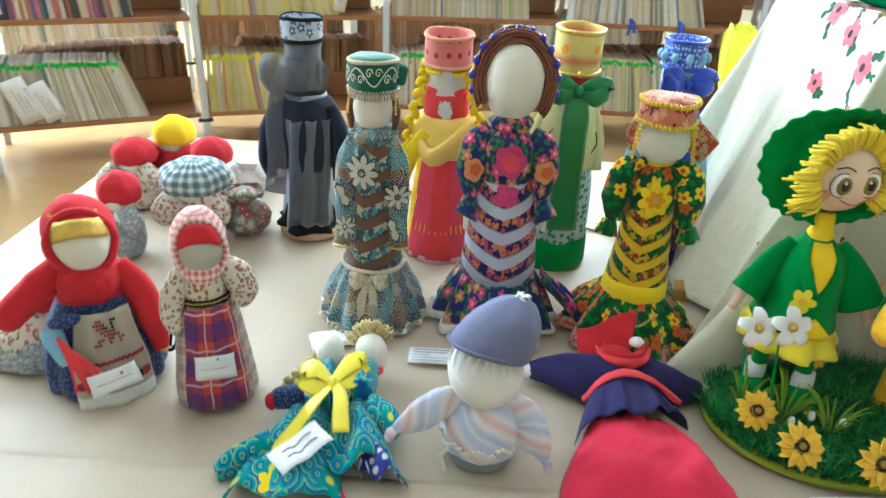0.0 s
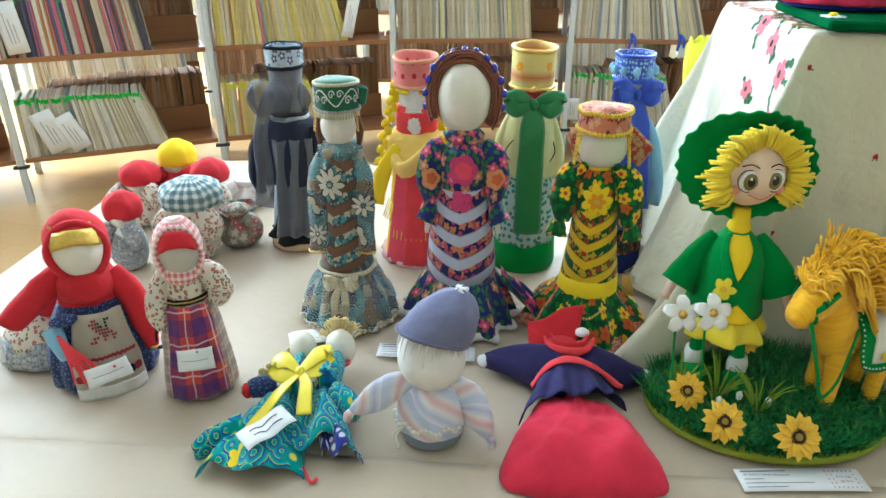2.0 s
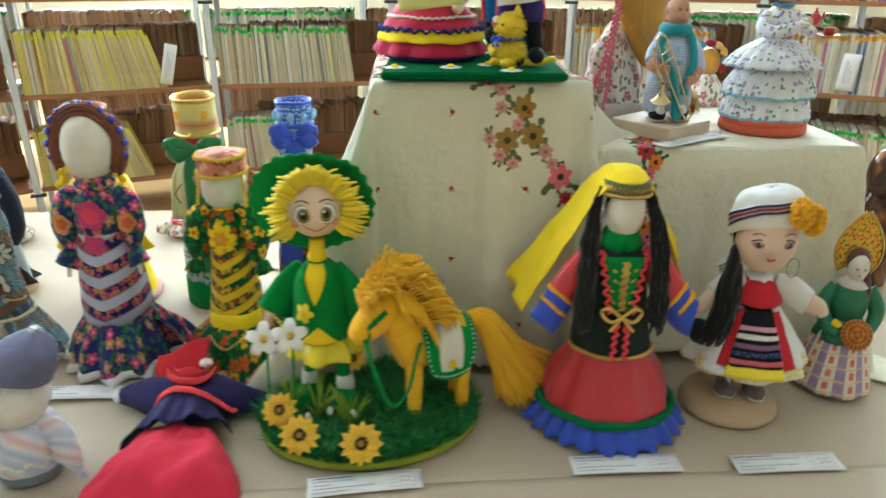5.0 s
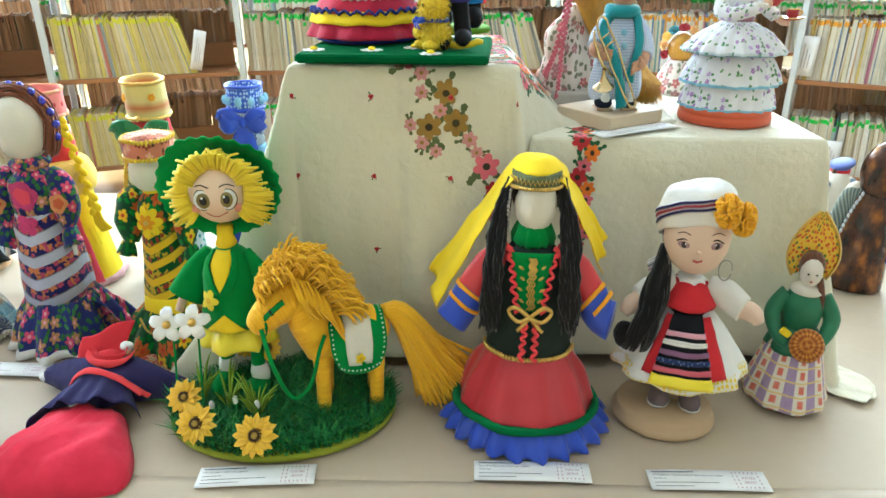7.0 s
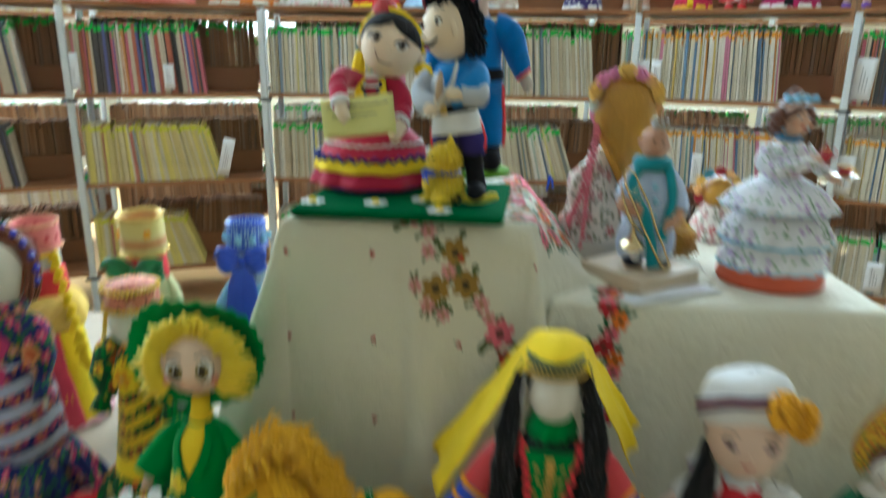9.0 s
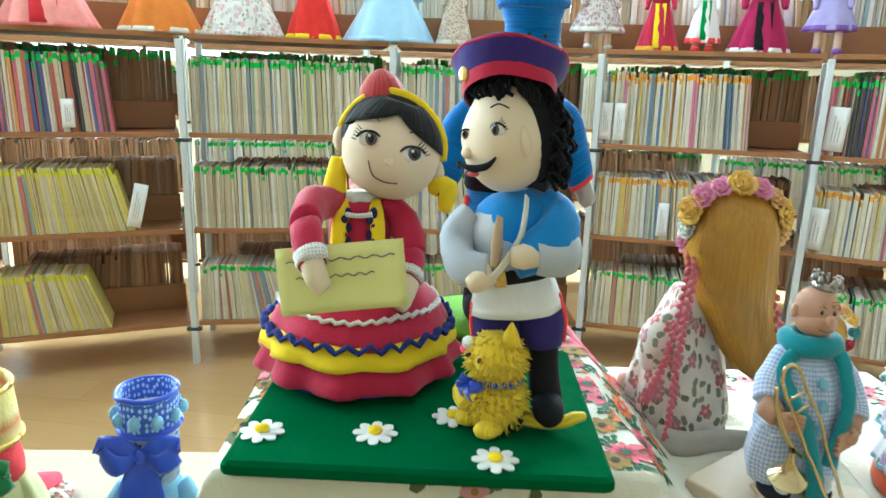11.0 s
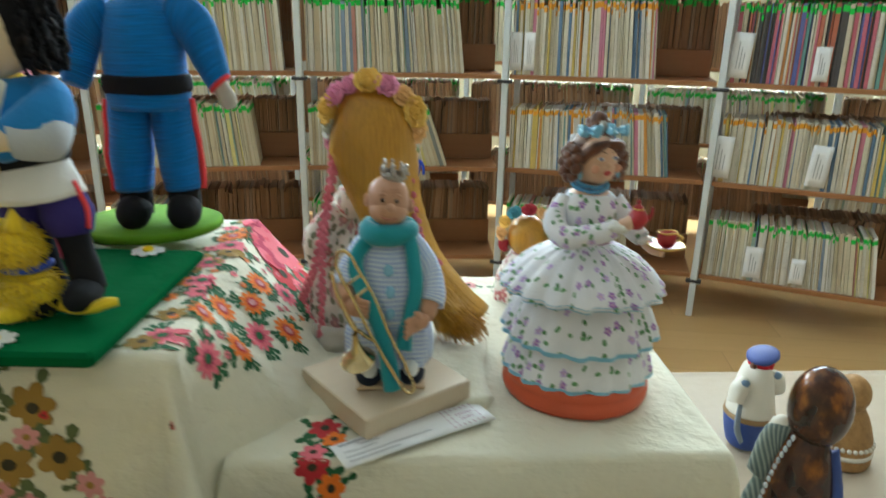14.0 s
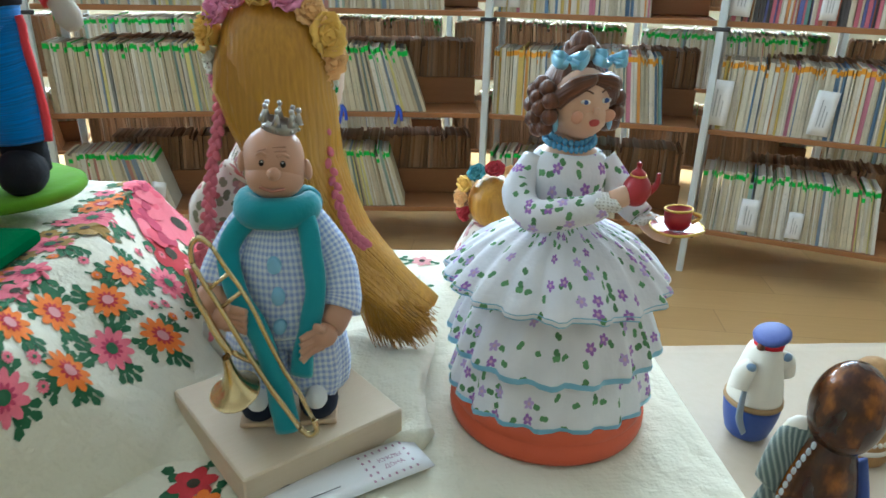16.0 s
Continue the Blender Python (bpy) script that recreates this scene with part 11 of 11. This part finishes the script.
# ---- cards with printed captions ----
def caption_card(x, y, z, rot, w=0.150, h=0.036, logo=True, words=()):
    """A white caption strip: printed words, bars for the names, a red emblem at the end."""
    card = empty("caption_card", pose(x, y, z, 0, 0, rot), "white printed caption card lying flat", "card", "caption cards")
    k = Kit()
    k.sheet(lambda a, b: ((a - 0.5) * w, (b - 0.5) * h, 0.0015 + 0.0012 * math.sin(a * 3.1)), 10, 3, PAPERLABEL, 0.0005)
    part("paper", k, card)
    for i, (s, e, t) in enumerate(((0.04, 0.40, 0.05 * h), (0.04, 0.36, 0.05 * h), (0.04, 0.2, 0.03 * h), (0.04, 0.58, 0.03 * h), (0.04, 0.36, 0.03 * h))):
        said = dict(words).get(i)
        if said:
            cu = bpy.data.curves.new("text_line", "FONT")
            cu.body, cu.size, cu.align_y, cu.extrude = said, h * (0.125 if i < 2 else 0.1), "CENTER", 0.00005
            cu.materials.append(INK)
            ob = new("text_line", cu)
            ob.parent = card
            ob.matrix_local = pose((0.04 - 0.5) * w, h * (0.36 - 0.175 * i), 0.0034)
            tagged(ob, "line of small grey print")
            continue
        k = Kit()
        zz = lambda a: 0.0023 + 0.0012 * math.sin(a * 3.1)
        y0 = h * (0.36 - 0.175 * i)
        k.sheet(lambda a, b: ((s + (e - s) * a - 0.5) * w, y0 + (b - 0.5) * t, zz(s + (e - s) * a)), 5, 1, INK, 0.0)
        part("text_line", k, card, "line of small grey print")
    if logo:
        EMB = bpy.data.materials.get("emblem_red") or plain("emblem_red", (0.45, 0.25, 0.36), 0.7)
        k = Kit()
        for i in range(7):
            for j in range(5):
                if 1 < i < 6 and 0 < j < 4:
                    continue
                k.sheet(lambda a, b: ((0.72 + 0.035 * i - 0.5) * w + (a - 0.5) * 0.0014, h * (-0.36 + 0.18 * j) + (b - 0.5) * 0.07 * h, 0.0031), 1, 1, EMB, 0.0)
        part("border_pattern", k, card, "fine pattern of small grey marks")
        for row, text in enumerate(("КУКЛЫ", "ДОНА")):
            cu = bpy.data.curves.new("emblem_word", "FONT")
            cu.body, cu.size, cu.align_x, cu.align_y, cu.extrude = text, h * 0.14, "CENTER", "CENTER", 0.00005
            cu.materials.append(EMB)
            ob = new("emblem_word", cu)
            ob.parent = card
            ob.matrix_local = pose(0.345 * w, h * (0.09 - 0.2 * row), 0.0031)
            tagged(ob, "dark red printed emblem word")


for build in (felt_board, couple_girl, couple_man, yellow_cat, blue_soldier, boy_with_trombone, tea_lady, long_hair_doll, clay_figures):
    build()
for x, y, r, words in ((0.715, 0.657, 14, ((1, "«Я люблю свою лошадку»"),)), (1.061, 0.733, 9, ((1, "Кукла в башкирском костюме"), (2, "текстиль"))), (1.282, 0.760, 9.5, ((1, "«Тодорка», кукла в болгарском костюме"), (2, "текстиль"))), (0.212, 0.806, 9, ())):
    caption_card(x, y, TZ + 0.002, r, words=words)
caption_card(1.17, 1.066, LOW_Z + 0.003, 38, 0.145, 0.034, words=((1, "          - Тромбон»"), (2, "пластик, текстиль")))
k = Kit()
tag_on(k, (0, 0, 0), 0.06, 0.04, 0, 88, 0)
k.thing("paper_slip", pose(0.02, 0.80, TZ + 0.002, 0, 0, 30), "small blank slip of paper on the table", "paper")

# ---- dolls on the bookcases ----
def shelf_doll(x, w, h, mat, trim, label, arms=None, legs=0.0, panel=None):
    best = min(range(len(POSTS) - 1), key=lambda i: 0 if POSTS[i][0] <= x <= POSTS[i + 1][0] else 1)
    (xa, ya), (xb, yb) = POSTS[best], POSTS[best + 1]
    f = (x - xa) / (xb - xa)
    ang = math.degrees(math.atan2(yb - ya, xb - xa))
    k = Kit()
    r = w / 2
    if legs:
        for s in (-1, 1):
            k.tube([(s * r * 0.4, 0, 0.004), (s * r * 0.4, 0, legs + 0.02)], 0.016, SKIN, 10, 1, None, 3)
            k.ball((s * r * 0.4, -0.012, 0.014), (0.022, 0.03, 0.015), trim, 12)
    k.lathe([(r, legs, 0.06), (r * 1.02, legs + 0.01, 0.07), (r * 0.8, legs + (h - legs) * 0.3, 0.05), (r * 0.5, legs + (h - legs) * 0.62, 0.02), (r * 0.42, legs + (h - legs) * 0.7)], mat, seg=44, folds=9, fine=3, sy=0.7)
    k.lathe([(r * 1.02, legs - 0.001, 0.06), (r * 1.05, legs + 0.006, 0.07), (r * 1.0, legs + 0.022, 0.066)], trim, seg=44, folds=9, sy=0.7)
    k.lathe([(r * 0.42, legs + (h - legs) * 0.66), (r * 0.46, h * 0.84), (r * 0.2, h * 0.92)], mat, seg=24, fine=2, sy=0.8)
    q = min(0.036, r * 0.36)
    k.ball((0, 0, h), (q, q * 0.95, q * 1.1), SKIN, 18)
    k.ball((0, 0.01, h + 0.008), (q * 1.08, q, q * 1.1), BROWNHAIR, 18)
    for s in (-1, 1):
        k.tube([(s * r * 0.36, 0, h * 0.88), (s * r * 0.62, -0.01, h * 0.74), (s * r * 0.66, -0.03, h * 0.58)], [r * 0.14, r * 0.18, r * 0.1], mat, 12)
    if panel:
        k.sheet(lambda a, b: ((a - 0.5) * r * 0.55, -r * 0.74 + (r * 0.42) * b, legs + 0.012 + (h - legs) * 0.62 * b), 6, 6, panel, 0.001)
    doll(k, "shelf_doll", xa + (xb - xa) * f, ya + (yb - ya) * f + 0.13, SHELF[3], ang, label)


GOLDTRIM = cloth("marigold_trim", (0.80, 0.45, 0.03))
PALEBLUE = satin("pale_blue_satin", (0.35, 0.58, 0.78))
PALEROSE = floral("pale_rose_voile", (0.74, 0.72, 0.68), (0.66, 0.40, 0.46), (0.6, 0.5, 0.4), (0.50, 0.52, 0.42), 26.0, (0.60, 0.56, 0.60), 0.6, 0.45)
GREYFLOW = floral("grey_rose_voile", (0.62, 0.56, 0.54), (0.45, 0.22, 0.24), (0.5, 0.4, 0.3), (0.35, 0.32, 0.3), 40.0, None, 0.6, 0.4)
for x, w, h, mat, trim, label, legs, panel in (
    (-1.45, 0.28, 0.32, floral("white_green_print", (0.62, 0.60, 0.48), (0.55, 0.2, 0.2), (0.6, 0.5, 0.1), (0.2, 0.35, 0.15), 28.0), LACE, "doll in white and green print dress on bookcase", 0.0, None),
    (-1.17, 0.37, 0.33, cloth("salmon_cotton", (0.82, 0.30, 0.27)), cloth("salmon_trim", (0.76, 0.22, 0.2)), "doll in salmon pink gown standing on bookcase", 0.0, RED),
    (-0.79, 0.33, 0.33, cloth("orange_cotton", (0.72, 0.22, 0.03)), LINEN, "doll in orange gown standing on bookcase", 0.0, None),
    (-0.466, 0.35, 0.33, PALEROSE, PALEROSE, "doll in pale rose-print gown on bookcase", 0.0, None),
    (-0.159, 0.24, 0.33, cloth("scarlet_cotton", (0.70, 0.03, 0.02)), YELLOWC, "doll in scarlet dress with yellow band on bookcase", 0.0, None),
    (0.176, 0.4, 0.33, PALEBLUE, PALEBLUE, "doll in pale blue satin gown on bookcase", 0.0, None),
    (0.477, 0.16, 0.3, CALICO, LACE, "small doll in cream lace dress on bookcase", 0.0, None),
    (0.885, 0.19, 0.33, dotted("navy_ruffle", (0.04, 0.03, 0.14), (0.6, 0.6, 0.65), 30.0, 0.2, 0.8), LACE, "doll in navy ruffled dress on bookcase", 0.0, None),
    (1.15, 0.24, 0.33, GREYFLOW, LACE, "doll in grey lace dress and mauve shoes on bookcase", 0.08, None),
    (1.423, 0.18, 0.32, CRIMSON, GOLDTRIM, "doll in crimson sarafan with gold panel on bookcase", 0.0, YELLOWC),
    (1.62, 0.145, 0.32, WHITEC, CORAL, "doll with green striped skirt on bookcase", 0.04, GREENF),
    (1.86, 0.25, 0.33, cloth("magenta_velvet", (0.36, 0.01, 0.08)), LACE, "doll in magenta gown with black lace panel on bookcase", 0.0, BLACKC),
    (2.134, 0.2, 0.33, cloth("lavender_cotton", (0.38, 0.34, 0.62)), cloth("violet_trim", (0.22, 0.10, 0.45)), "doll in short lavender dress on bookcase", 0.1, None)):
    shelf_doll(x, w, h, mat, trim, label, None, legs, panel)


# ---- paper slips and labels among the magazines ----
PALEINK = plain("pale_print", (0.45, 0.45, 0.47), 0.8, 0, 0.1, 0.1)


def shelf_label(bay, f, level, w, h, lean=0.0, z=0.02):
    (xa, ya), (xb, yb) = POSTS[bay], POSTS[bay + 1]
    L, ang = math.hypot(xb - xa, yb - ya), math.degrees(math.atan2(yb - ya, xb - xa))
    k = Kit()
    k.sheet(lambda a, b: ((a - 0.5) * w, 0.002 * math.sin(a * 3), b * h), 4, 4, PAPERLABEL, 0.0006)
    for i in range(3):
        k.sheet(lambda a, b: ((-0.16 + 0.16 * i + 0.045 * (b - 0.5)) * w, -0.0012, h * (0.2 + (0.6 - 0.12 * i) * a)), 3, 1, PALEINK, 0.0)
    m = pose(xa, ya, SHELF[level], 0, 0, ang) @ pose(f * L, 0.012, z, 0, lean, 0)
    k.thing("shelf_label", m, "white paper slip with faint vertical print among magazines", "label", "shelf labels")


for row in ((1, 0.2, 0, 0.10, 0.20, -18), (1, 0.3, 0, 0.09, 0.18, -22), (1, 0.12, 1, 0.09, 0.22, -6), (2, 0.74, 1, 0.06, 0.2, 14), (2, 0.02, 2, 0.07, 0.17, 0), (2, 0.5, 2, 0.05, 0.12, 0), (3, 0.42, 0, 0.06, 0.12, 10), (5, 0.045, 2, 0.055, 0.17, 0), (5, 0.11, 2, 0.05, 0.17, 0), (5, 0.36, 1, 0.05, 0.16, 0), (6, 0.06, 2, 0.08, 0.19, 3), (6, 0.4, 2, 0.06, 0.14, 0), (6, 0.04, 1, 0.09, 0.19, 2), (6, 0.46, 1, 0.08, 0.18, 4), (6, 0.26, 0, 0.075, 0.15, 0), (6, 0.46, 0, 0.06, 0.12, 0), (4, 0.04, 0, 0.07, 0.12, 0)):
    shelf_label(*row)
for f in (0.32, 0.58):                      # blue bookmarks that hang over a shelf edge
    (xa, ya), (xb, yb) = POSTS[4], POSTS[5]
    k = Kit()
    k.tube([(0, 0.02, 0.03), (0.004, 0.0, 0.0), (-0.006, -0.008, -0.05)], 0.007, BLUESATIN, 6, 0.1, (1, 0, 0))
    k.tube([(0, 0.02, 0.03), (0.02, -0.002, 0.01), (0.026, -0.008, -0.035)], 0.007, BLUESATIN, 6, 0.1, (1, 0, 0))
    k.thing("bookmark", pose(xa + (xb - xa) * f, ya + (yb - ya) * f, SHELF[1]), "blue ribbon bookmark hanging over the shelf edge", "bookmark")
